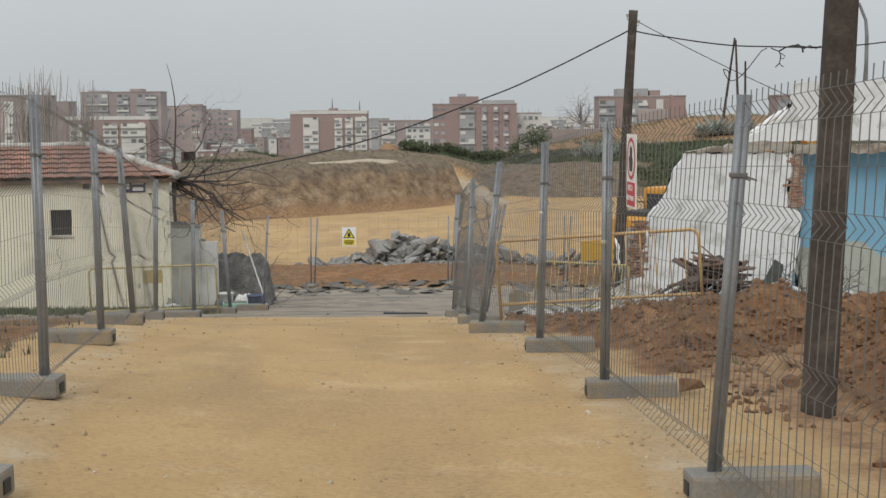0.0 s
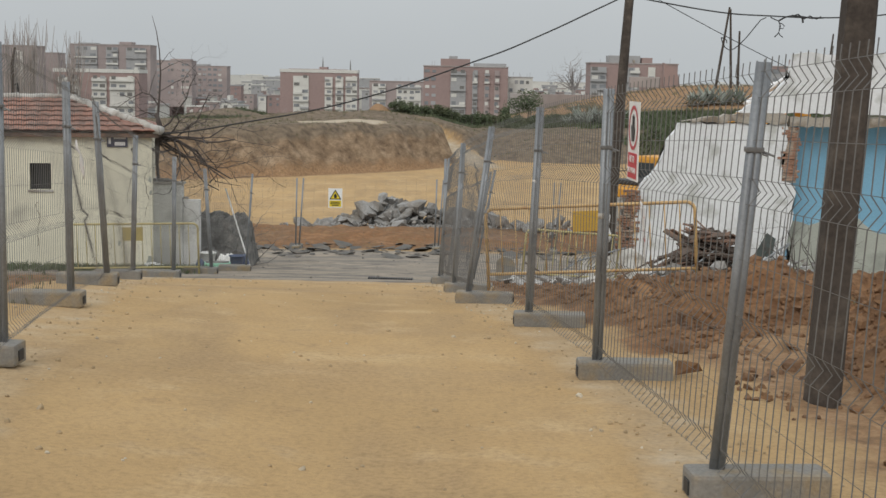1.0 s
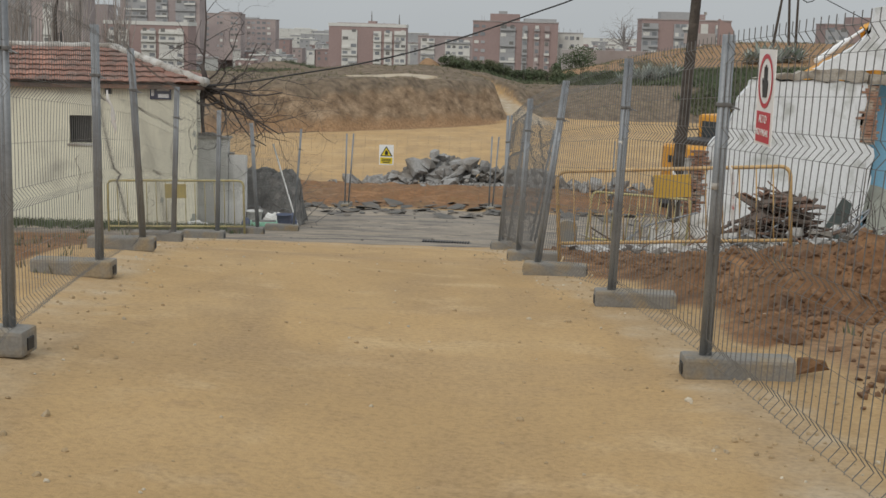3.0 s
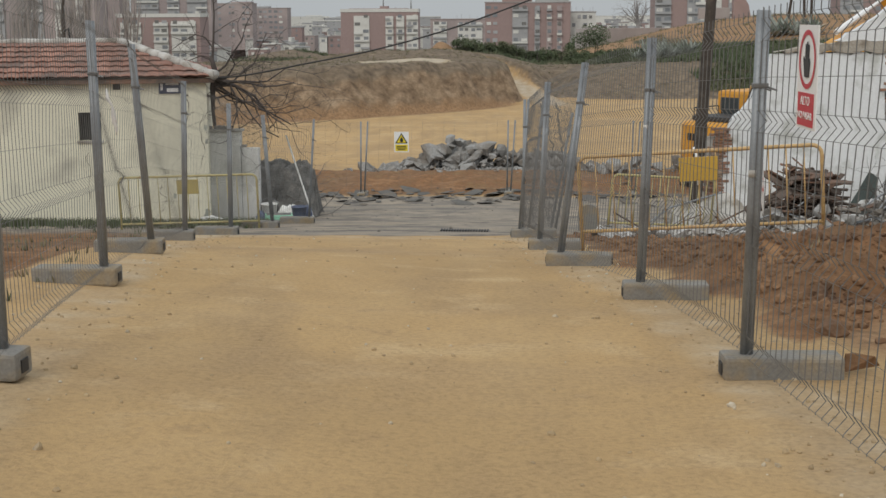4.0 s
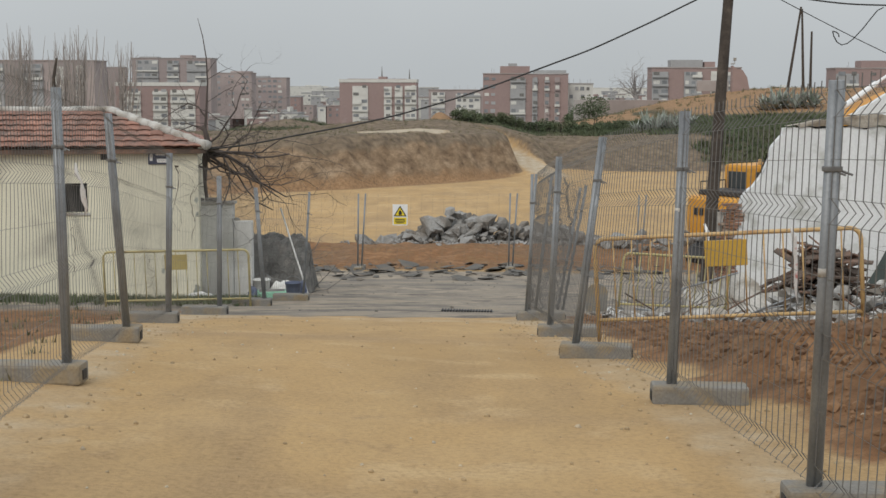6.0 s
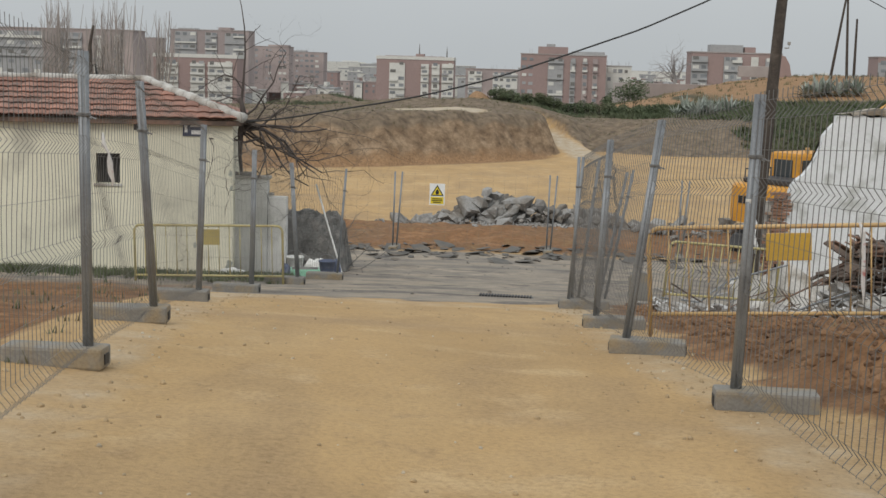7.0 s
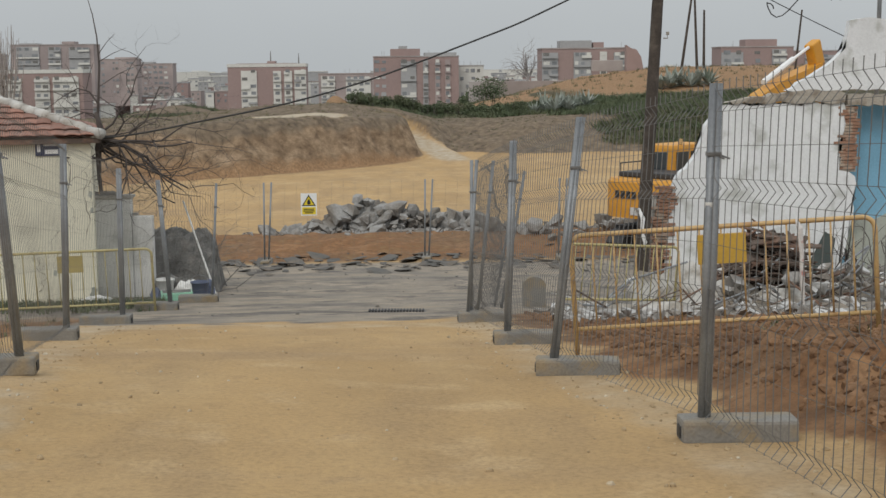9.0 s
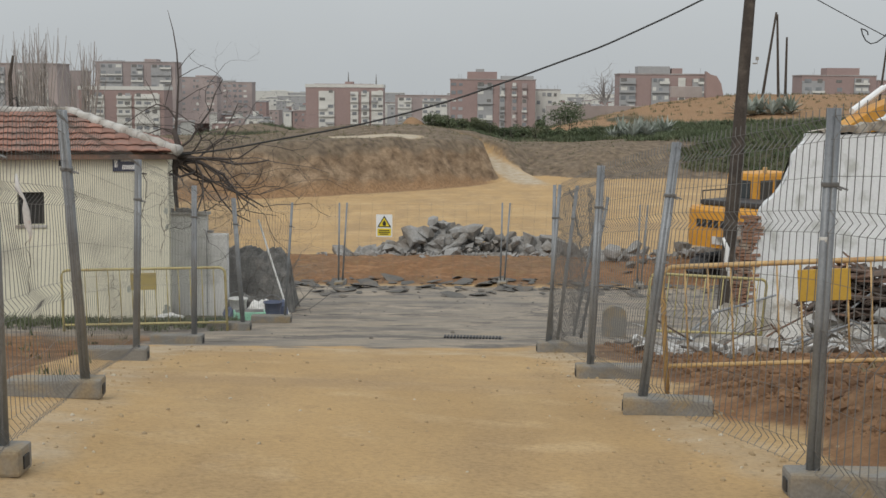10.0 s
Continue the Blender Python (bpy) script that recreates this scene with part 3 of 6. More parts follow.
right_fence = list(zip(RIGHT_X, RIGHT_Y))[1:]
right_lean = [(0.05, 0), (0.125, -0.05), (0.0, -0.15), (0.065, 0.1), (0.25, 0.2), (0.09, 0.2), (0.13, 0.0)]
for k in range(len(right_fence) - 1):
    (xa, ya), (xb, yb) = right_fence[k], right_fence[k + 1]
    fence_panel((xa + 0.016, ya), (xb - 0.016, yb), "grey galvanised mesh fence panel along the sand track", right_lean[k], right_lean[k + 1], seed=k, warp=0.006, thin=1.08)
left_fence = list(zip(LEFT_X, LEFT_Y))[1:]
left_lean = [(0, 0), (0.0, 0), (0.0, -0.05), (-0.02, -0.35), (0.06, 0), (0.03, 0), (-0.13, 0), (0.14, 0)]
for k in range(len(left_fence) - 1):
    (xa, ya), (xb, yb) = left_fence[k], left_fence[k + 1]
    bent = k in (1, 2, 3)
    fence_panel((xa - 0.014, ya), (xb + 0.014, yb), "dented grey mesh fence panel along the sand track" if bent else "grey mesh fence panel along the sand track", left_lean[k], left_lean[k + 1], warp=(0.006, 0.01, 0.03, 0.014)[k] if k < 4 else 0.006, seed=20 + k, thin=0.8)
for k, z in ((2, 0.74), (3, 0.72)):
    (x, y), ln = right_fence[k], right_lean[k]
    f = (z - ground_z(x, y)) / 2.08
    post_label(x - 0.016 + ln[0] * f, y + ln[1] * f, z)
for (x, y), tr in zip(right_fence, (3, 3, 0, -2, -8, 0, 0)):
    fence_foot(x + 0.2, y, tr)
for (x, y), tr in zip(left_fence, (2, -3, 0, 4, 3, 0, -2, 0)):
    fence_foot(x - 0.22, y, tr)
# a dropped spare foot and the stacked, buckled panels where the right fence ends
fence_foot(-2.5, 5.9, -4, 1)
for k, (dx, ln) in enumerate(((0.12, (0.02, 0.05)), (0.2, (0.22, 0.0)))):
    fence_panel((0.02 + dx, 22.0 + 0.08 * k), (0.62 + dx * 0.6, 25.0 - 0.6 * k), "folded-back mesh fence panel at the end of the fence", ln, (0.35, 0), warp=0.07, seed=40 + k)

# ==== the fence across the site behind the street ====
far_pts = [(-8.0, 37.6), (-3.95, 38.5), (0.1, 38.5), (3.5, 38.4), (7.0, 38.0)]
for k in range(len(far_pts) - 1):
    (xa, ya), (xb, yb) = far_pts[k], far_pts[k + 1]
    fence_panel((xa + 0.05, ya), (xb - 0.05, yb), "open grey mesh panel fencing off the building site", (0.12, 0), (0.03, 0), pitch=0.3, thin=0.55, seed=60 + k, group="panels across the site")
    fence_foot(xb, yb, 85)


# ==== signs ====
def text_part(words, size, m, parent, material, name="lettering"):
    c = bpy.data.curves.new(name, "FONT")
    c.body, c.size, c.align_x, c.align_y, c.extrude = words, size, "CENTER", "CENTER", 0.001
    tmp = bpy.data.objects.new("tmp", c)
    scene.collection.objects.link(tmp)
    me = bpy.data.meshes.new_from_object(tmp.evaluated_get(bpy.context.evaluated_depsgraph_get()))
    bpy.data.objects.remove(tmp)
    me.materials.clear()
    me.materials.append(material)
    ob = new(name, me)
    ob.parent = parent
    ob.matrix_basis = m
    return ob


def flat(bm, pts, thick=0.004, y=0.0):
    """A plate in the x-z plane facing -y, from its outline."""
    lo = [bm.verts.new((x, y, z)) for x, z in pts]
    hi = [bm.verts.new((x, y - thick, z)) for x, z in pts]
    n = len(pts)
    f = [bm.faces.new(lo), bm.faces.new(hi[::-1])]
    for k in range(n):
        f.append(bm.faces.new((lo[k], lo[(k + 1) % n], hi[(k + 1) % n], hi[k])))
    bmesh.ops.recalc_face_normals(bm, faces=f)
    return bm


def ring(bm, r0, r1, cx=0.0, cz=0.0, sx=1.0, y=0.0, n=32):
    lo = [bm.verts.new((cx + sx * r0 * math.cos(2 * math.pi * k / n), y, cz + r0 * math.sin(2 * math.pi * k / n))) for k in range(n)]
    hi = [bm.verts.new((cx + sx * r1 * math.cos(2 * math.pi * k / n), y, cz + r1 * math.sin(2 * math.pi * k / n))) for k in range(n)]
    for k in range(n):
        bm.faces.new((lo[k], lo[(k + 1) % n], hi[(k + 1) % n], hi[k]))
    return bm


def upright(*p):
    return pose(p[0], p[1], p[2], 90, 0, 0)


# the no-entry sign on the right fence: front towards the track
stop_at = Vector((1.26, 8.66, 1.31))
stop = thing("prohibition_sign", pose(stop_at.x - 0.035, stop_at.y, stop_at.z, 0, 0, -87), "white enamel prohibition sign with red ring and red band", "sign")
bm = bmesh.new(); flat(bm, [(-0.165, -0.25), (0.165, -0.25), (0.165, 0.25), (-0.165, 0.25)], 0.005)
part("plate", bm, M["white"], stop)
bm = bmesh.new(); ring(bm, 0.118, 0.142, 0, 0.085, 0.98, -0.008); part("ring", bm, M["red"], stop)
bm = bmesh.new(); flat(bm, [(-0.035, 0.0), (0.035, 0.0), (0.05, 0.07), (0.042, 0.09), (0.03, 0.07), (0.028, 0.155), (0.016, 0.157), (0.012, 0.085), (0.006, 0.17), (-0.006, 0.17), (-0.009, 0.085), (-0.018, 0.16), (-0.03, 0.155), (-0.03, 0.07), (-0.055, 0.1), (-0.062, 0.088)], 0.003, -0.007)
part("stop_pictogram", bm, M["ink"], stop)
bm = bmesh.new(); flat(bm, [(-0.13, -0.235), (0.13, -0.235), (0.13, -0.075), (-0.13, -0.075)], 0.003, -0.006)
part("band", bm, M["red"], stop)
text_part("ALTO", 0.06, upright(0, -0.011, -0.115), stop, M["white"])
text_part("NO PASAR", 0.05, upright(0, -0.011, -0.185), stop, M["white"])

# the danger sign on the far fence
warn = thing("warning_sign", pose(-2.85, 38.42, -1.86), "white sign with yellow danger triangle on the far fence", "sign")
bm = bmesh.new(); flat(bm, [(-0.2, -0.28), (0.2, -0.28), (0.2, 0.28), (-0.2, 0.28)], 0.006); part("plate", bm, M["white"], warn)
bm = bmesh.new(); flat(bm, [(-0.175, -0.04), (0.175, -0.04), (0, 0.25)], 0.003, -0.009); part("triangle_edge", bm, M["ink"], warn)
bm = bmesh.new(); flat(bm, [(-0.13, -0.015), (0.13, -0.015), (0, 0.2)], 0.003, -0.015); part("triangle", bm, M["signyellow"], warn)
bm = bmesh.new(); flat(bm, [(-0.03, 0.0), (0.035, 0.0), (0.05, 0.06), (0.01, 0.14), (-0.03, 0.1), (-0.045, 0.05)], 0.003, -0.021); part("pictogram", bm, M["ink"], warn)
bm = bmesh.new(); flat(bm, [(-0.17, -0.25), (0.17, -0.25), (0.17, -0.07), (-0.17, -0.07)], 0.003, -0.009); part("text_panel", bm, M["signyellow"], warn)
for zz, w in ((-0.12, 0.13), (-0.165, 0.14), (-0.21, 0.1)):
    bm = bmesh.new(); flat(bm, [(-w, zz - 0.012), (w, zz - 0.012), (w, zz + 0.012), (-w, zz + 0.012)], 0.002, -0.014); part("text_bar", bm, M["ink"], warn)

# a rag tied in the left fence
rag = thing("rag", pose(-3.47, 13.1, 0.88), "knotted dirty white and reddish rag hanging in the mesh", "rag")
bm = bmesh.new()
tube(bm, [(-0.04, 0, 0.14), (-0.03, -0.01, 0.06), (0.0, 0, 0), (0.01, 0, -0.06), (0.015, 0, -0.14), (0.025, 0, -0.2), (0.02, 0, -0.25)], [0.006, 0.014, 0.009, 0.02, 0.022, 0.012, 0.004], 8)
for v in bm.verts:
    v.co += 0.012 * noise.noise_vector(v.co * 22)
part("cloth", bm, M["cloth"], rag, smooth=True)


# ==== yellow crowd barriers ====
def barrier(m, width, height, material, label, bars, plate=True):
    th = thing("crowd_barrier", m, label, "barrier", "yellow barriers")
    r = 0.1
    w = width / 2
    def arc(cx, a0, a1):
        return [(cx + r * math.cos(radians(a)), 0, height - r + r * math.sin(radians(a))) for a in np.linspace(a0, a1, 5)]
    bm = bmesh.new()
    tube(bm, [(-w, 0, 0)] + arc(-w + r, 180, 90) + arc(w - r, 90, 0) + [(w, 0, 0)], 0.021, 8)
    part("frame", bm, material, th, smooth=True)
    bm = bmesh.new(); tube(bm, [(-w, 0, 0.24), (w, 0, 0.24)], 0.019, 8); part("bottom_rail", bm, material, th, smooth=True)
    for k in range(1, bars + 1):
        x = -w + width * k / (bars + 1)
        bm = bmesh.new(); tube(bm, [(x, 0, 0.24), (x, 0, height)], 0.0085, 6); part("bar", bm, material, th, smooth=True)
    for sx in (-1, 1):
        bm = bmesh.new(); tube(bm, [(sx * (w - 0.03), -0.28, 0.01), (sx * (w - 0.03), -0.2, 0.05), (sx * (w - 0.03), 0.2, 0.05), (sx * (w - 0.03), 0.28, 0.01)], 0.015, 6)
        part("foot", bm, material, th, smooth=True)
    if plate:
        bm = bmesh.new(); box(bm, -0.2, -0.012, height * 0.7, 0.2, 0.012, height * 0.94, 0.004); part("plate", bm, M["plate"] if material is M["barrier"] else M["fadedplate"], th, "yellow sheet-metal plate")
    return th


def slope(xa, ya, xb, yb, lift=(0.0, 0.0)):
    """The pose midway between two ground spots, tilted with the ground."""
    za, zb = ground_z(xa, ya) + lift[0], ground_z(xb, yb) + lift[1]
    run = math.hypot(xb - xa, yb - ya)
    return pose((xa + xb) / 2, (ya + yb) / 2, (za + zb) / 2, 0, -math.degrees(math.atan2(zb - za, run)), math.degrees(math.atan2(yb - ya, xb - xa)))


zl, zr = ground_z(0.66, 16.2), ground_z(3.14, 15.85)
barrier(slope(0.66, 16.2, 3.14, 15.85, (-0.93 - zl, -0.76 - zr)), 2.5, 1.04, M["barrier"], "ochre tubular steel crowd barrier standing in the dug earth", 13)
zl, zr = ground_z(-7.15, 26.0), ground_z(-4.6, 26.0)
barrier(slope(-7.15, 26.0, -4.6, 26.0, (-2.42 - zl, -2.35 - zr)), 2.55, 1.1, M["barrier2"], "faded yellow crowd barrier in front of the cream house", 13)
barrier(slope(1.6, 24.1, 3.4, 24.9), 2.0, 1.05, M["barrier2"], "small faded yellow barrier by the demolition rubble", 12, False)

# ==== the cream house ====
HX, HY, HZ = -6.06, 28.6, -2.62          # its front corner on the street side
house = thing("house", pose(HX, HY, HZ, 0, 0, 11), "low cream rendered house with a hipped red tile roof", "house")
W_, D_, H_ = 8.4, 5.0, 3.0               # width to the west, depth, wall height
bm = bmesh.new()
# front wall in pieces round the window
wx0, wx1, wz0, wz1 = -2.52, -2.08, 1.78, 2.34
for x0, x1, z0, z1 in ((-W_, wx0, 0, H_), (wx1, 0, 0, H_), (wx0, wx1, 0, wz0), (wx0, wx1, wz1, H_)):
    box(bm, x0, 0, z0, x1, 0.28, z1)
bmesh.ops.remove_doubles(bm, verts=bm.verts, dist=0.001)
part("wall_front", bm, M["render"], house)
bm = bmesh.new(); box(bm, -0.28, 0.283, 0, 0, D_, H_); part("wall_side", bm, M["render"], house)
bm = bmesh.new(); box(bm, -W_, D_ + 0.003, 0, 0, D_ + 0.28, H_); part("wall_back", bm, M["render"], house)
bm = bmesh.new(); box(bm, -W_ - 0.283, 0, 0, -W_ - 0.003, D_, H_); part("wall_end", bm, M["render"], house)
win = bmesh.new(); box(win, wx0, 0.2, wz0, wx1, 0.24, wz1)
window = part("window", win, M["dark"], house, "small dark barred window")
for k in range(5):
    x = wx0 + (k + 0.5) * (wx1 - wx0) / 5
    b2 = bmesh.new(); tube(b2, [(x, 0.06, wz0), (x, 0.06, wz1)], 0.008, 6); part("window_bar", b2, M["black"], window)
b2 = bmesh.new(); box(b2, wx0 - 0.04, -0.03, wz0 - 0.05, wx1 + 0.04, 0.1, wz0 - 0.003, 0.006); part("sill", b2, M["mortar"], window)
bm = bmesh.new(); box(bm, -1.82, -0.008, 2.78, -1.68, 0.02, 2.93, 0.004); part("vent", bm, M["dark"], house, "dark square vent")
# street name plate: unreadable bars only
bm = bmesh.new(); box(bm, -0.93, -0.03, 2.69, -0.50, -0.004, 2.95, 0.006); plate = part("name_plate", bm, M["navy"], house, "navy enamel street plate with pale bars")
for x0, x1, z0, z1 in ((-0.79, -0.54, 2.862, 2.9), (-0.77, -0.55, 2.725, 2.8), (-0.9, -0.845, 2.76, 2.89)):
    b2 = bmesh.new(); box(b2, x0, -0.036, z0, x1, -0.031, z1); part("text_bar", b2, M["white"], plate)
rnd = random.Random(77)
for x0, z0, z1, w in ((-2.36, 1.55, 0.55, 0.12), (-4.4, 2.2, 1.0, 0.2), (-0.12, 2.4, 1.2, 0.1), (-0.95, 0.95, 0.2, 0.25), (-6.3, 2.7, 1.7, 0.2)):
    bm = bmesh.new()
    n = 11
    tube(bm, [(x0 + w * noise.noise(Vector((k * 0.45, x0, 0))) + rnd.uniform(-0.012, 0.012), -0.001, z0 + (z1 - z0) * k / n) for k in range(n + 1)], [0.002 + 0.006 * rnd.random() for k in range(n + 1)], 4)
    part("crack", bm, M["crack"], house, "dark crack in the render")
for x0, z0, r in ((-0.04, 2.0, 0.05), (-0.03, 1.72, 0.04), (-0.06, 0.25, 0.09), (-2.9, 0.15, 0.1), (-0.7, 0.62, 0.05), (-5.2, 0.2, 0.13)):
    bm = bmesh.new()
    flat(bm, [(x0 + r * (1 if k % 2 else 0.65) * rnd.uniform(0.7, 1.1) * math.cos(k * 0.7), z0 + r * 1.3 * rnd.uniform(0.6, 1.1) * math.sin(k * 0.7)) for k in range(9)], 0.003, 0.001)
    part("bare_patch", bm, M["bareplaster"], house, "patch of bare grey plaster")
# hipped roof: deck, tiles, ridge and hip caps
EO, RISE, RUN = 0.2, 0.64, 2.05
ev = H_ + 0.02
ridge_y, ridge_z = RUN, ev + RISE
bm = bmesh.new()
p = [bm.verts.new(c) for c in ((EO, -EO, ev), (-W_ - EO, -EO, ev), (-W_ - EO, 2 * RUN + EO, ev), (EO, 2 * RUN + EO, ev), (-RUN + EO, ridge_y, ridge_z), (-W_ - EO + RUN, ridge_y, ridge_z))]
for f in ((0, 4, 5, 1), (0, 3, 4), (3, 2, 5, 4), (2, 1, 5)):
    bm.faces.new([p[k] for k in f])
bm.faces.new([p[k] for k in (0, 1, 2, 3)])
bmesh.ops.recalc_face_normals(bm, faces=bm.faces)
roof = part("roof", bm, M["tile"], house, "weathered red clay tile roof")
bm = bmesh.new(); box(bm, -W_ - 0.1, -0.16, H_ - 0.1, 0.16, -0.003, H_ - 0.01, 0.01); part("eaves_board", bm, M["plank"], house, "dark eaves board")


def tile_mesh():
    """One curved clay tile, 0.25 m wide, 0.42 m long, laid along +y."""
    bm = bmesh.new()
    cols = 6
    rows = []
    for yy in (0.0, 0.42):
        top, bot = [], []
        for k in range(cols + 1):
            u = k / cols
            h = 0.016 * math.sin(math.pi * u) + 0.012
            top.append(bm.verts.new((-0.125 + 0.25 * u, yy, h + (0.02 if yy == 0 else 0.0))))
            bot.append(bm.verts.new((-0.125 + 0.25 * u, yy, h - 0.014 + (0.02 if yy == 0 else 0.0))))
        rows.append((top, bot))
    for k in range(cols):
        bm.faces.new((rows[0][0][k], rows[0][0][k + 1], rows[1][0][k + 1], rows[1][0][k]))
        bm.faces.new((rows[0][1][k], rows[0][0][k], rows[0][0][k + 1], rows[0][1][k + 1])[::-1])
    me = bpy.data.meshes.new("tile")
    bm.to_mesh(me)
    bm.free()
    me.materials.append(TILE)
    return me


TILE = M["tile"].copy()
tn, tl = TILE.node_tree.nodes, TILE.node_tree.links
info = tn.new("ShaderNodeObjectInfo")
hsv = tn.new("ShaderNodeHueSaturation")
tb = tn["Principled BSDF"]
src = tb.inputs["Base Color"].links[0].from_socket
tmap = tn.new("ShaderNodeMapRange")
tmap.inputs[3].default_value, tmap.inputs[4].default_value = 0.8, 1.2
tl.new(info.outputs["Random"], tmap.inputs[0])
tl.new(tmap.outputs[0], hsv.inputs["Value"])
tl.new(src, hsv.inputs["Color"])
tl.new(hsv.outputs[0], tb.inputs["Base Color"])
roof_angle = math.atan2(RISE, RUN + EO)
slant = math.hypot(RISE, RUN + EO)
one_tile = tile_mesh()
rnd = random.Random(5)
rows_n = 7
step = slant / rows_n
for r_ in range(rows_n):
    s = r_ * step
    lim = EO - 0.1 - s * math.cos(roof_angle) * (RUN) / (RUN + EO) * 1.0
    x = -7.9
    while x < lim - 0.1:
        ob = new("tile", one_tile)
        ob.parent = roof
        ob.matrix_basis = pose(x, -EO - 0.03 + s * math.cos(roof_angle), ev + s * math.sin(roof_angle) + 0.004, math.degrees(roof_angle) - 3 + rnd.uniform(-0.8, 0.8), 0, rnd.uniform(-1.2, 1.2))
        x += 0.245


def mortar_caps(parent, a, b, name, n, r=0.09):
    a, b = Vector(a), Vector(b)
    for k in range(n):
        p0, p1 = a.lerp(b, k / n), a.lerp(b, (k + 1.12) / n)
        bm = bmesh.new()
        tube(bm, [p0, p0.lerp(p1, 0.5), p1], [r * 1.05, r, r * 0.86], 8)
        for v in bm.verts:
            v.co += 0.035 * noise.noise_vector(v.co * 6)
        part(name, bm, M["mortar"], parent, smooth=True)


mortar_caps(roof, (EO, -EO, ev + 0.03), (-RUN + EO, ridge_y, ridge_z + 0.03), "hip_cap", 9)
mortar_caps(roof, (-RUN + EO, ridge_y, ridge_z + 0.03), (-W_ - EO + RUN, ridge_y, ridge_z + 0.03), "ridge_cap", 9, 0.07)

# low annex wall beside the house
annex = thing("low_wall", pose(-6.3, 30.0, -2.9), "low grey-white rendered wall with a broken top beside the house", "wall")
bm = bmesh.new(); box(bm, -0.6, 0, 0, 0.62, 0.25, 2.06, 0.02); part("wall_panel", bm, M["annex"], annex)
bm = bmesh.new(); box(bm, 0.624, 0.03, 0, 1.0, 0.25, 1.72, 0.02); part("wall_panel", bm, M["annex"], annex)
bm = bmesh.new(); box(bm, -0.6, -0.04, 2.064, 0.66, 0.3, 2.12, 0.015); part("coping", bm, M["mortar"], annex)
rnd = random.Random(9)
for k in range(9):
    bm = bmesh.new(); bmesh.ops.create_icosphere(bm, subdivisions=1, radius=rnd.uniform(0.05, 0.11))
    off = Vector((rnd.uniform(-0.3, 0.95), 0.12, 0))
    off.z = (2.15 if off.x < 0.62 else 1.76)
    for v in bm.verts:
        v.co = off + Vector((v.co.x * 1.4, v.co.y, v.co.z * 0.6)) * rnd.uniform(0.8, 1.2)
    part("loose_brick", bm, M["rubble"], annex)


# ==== broken pieces ====
def chunk(seed, size, flatness=0.75, cuts=13):
    """An angular broken lump."""
    rnd = random.Random(seed)
    bm = bmesh.new()
    for _ in range(cuts):
        p = Vector((rnd.uniform(-1, 1), rnd.uniform(-1, 1), rnd.uniform(-1, 1)))
        bm.verts.new(p * (0.78 / max(abs(p.x), abs(p.y), abs(p.z)) ** 0.55))
    hull = bmesh.ops.convex_hull(bm, input=bm.verts)
    bmesh.ops.delete(bm, geom=[g for g in hull["geom_interior"] if isinstance(g, bmesh.types.BMVert)], context="VERTS")
    s = Vector((rnd.uniform(0.8, 1.35), rnd.uniform(0.7, 1.1), flatness * rnd.uniform(0.7, 1.2))) * size
    for v in bm.verts:
        v.co = Vector((v.co.x * s.x, v.co.y * s.y, v.co.z * s.z)) + size * 0.025 * noise.noise_vector(v.co * 3 + Vector((seed, 0, 0)))
    bmesh.ops.dissolve_limit(bm, angle_limit=radians(4), verts=bm.verts, edges=bm.edges)
    bmesh.ops.triangulate(bm, faces=bm.faces)
    bmesh.ops.recalc_face_normals(bm, faces=bm.faces)
    return bm


def chunk_set(count, seed0, material, **kw):
    out = []
    for k in range(count):
        bm = chunk(seed0 + k, 1.0, **kw)
        me = bpy.data.meshes.new("chunk")
        bm.to_mesh(me)
        bm.free()
        me.materials.append(material)
        out.append(me)
    return out


concrete_chunks = chunk_set(14, 100, M["rubble"])


def plate_set(count, seed0, material):
    """Broken flat pieces of plaster and board."""
    out = []
    for k in range(count):
        rnd = random.Random(seed0 + k)
        bm = bmesh.new()
        n = rnd.randint(4, 7)
        ang = sorted(rnd.uniform(0, 2 * math.pi) for _ in range(n))
        t = rnd.uniform(0.05, 0.16)
        lo = [bm.verts.new((math.cos(a) * rnd.uniform(0.7, 1.3), math.sin(a) * rnd.uniform(0.5, 1.0), -t)) for a in ang]
        hi = [bm.verts.new((v.co.x * rnd.uniform(0.9, 1.05), v.co.y * rnd.uniform(0.9, 1.05), t + rnd.uniform(-0.03, 0.03))) for v in lo]
        bm.faces.new(lo[::-1]); bm.faces.new(hi)
        for j in range(n):
            bm.faces.new((lo[j], lo[(j + 1) % n], hi[(j + 1) % n], hi[j]))
        bmesh.ops.recalc_face_normals(bm, faces=bm.faces)
        me = bpy.data.meshes.new("plate")
        bm.to_mesh(me)
        bm.free()
        me.materials.append(material)
        out.append(me)
    return out


debris_chunks = plate_set(10, 200, M["debris"]) + chunk_set(3, 220, M["debris"], flatness=0.6)
clod_chunks = chunk_set(8, 300, M["clod"], cuts=9)


def heap(name, label, category, origin, meshes, count, spot, size, seed, piece, group="", tilt=0.6):
    """A heap of pieces; spot(rnd) gives x, y and the height above ground."""
    th = thing(name, pose(*origin), label, category, group)
    rnd = random.Random(seed)
    for k in range(count):
        x, y, h = spot(rnd)
        s = size(rnd)
        ob = new(piece, rnd.choice(meshes))
        ob.parent = th
        ob.matrix_basis = Matrix.LocRotScale(Vector((x, y, ground_z(x, y) + h)) - Vector(origin), Euler((rnd.uniform(-tilt, tilt), rnd.uniform(-tilt, tilt), rnd.uniform(0, 6.3))), Vector((s, s, s)))
    return th


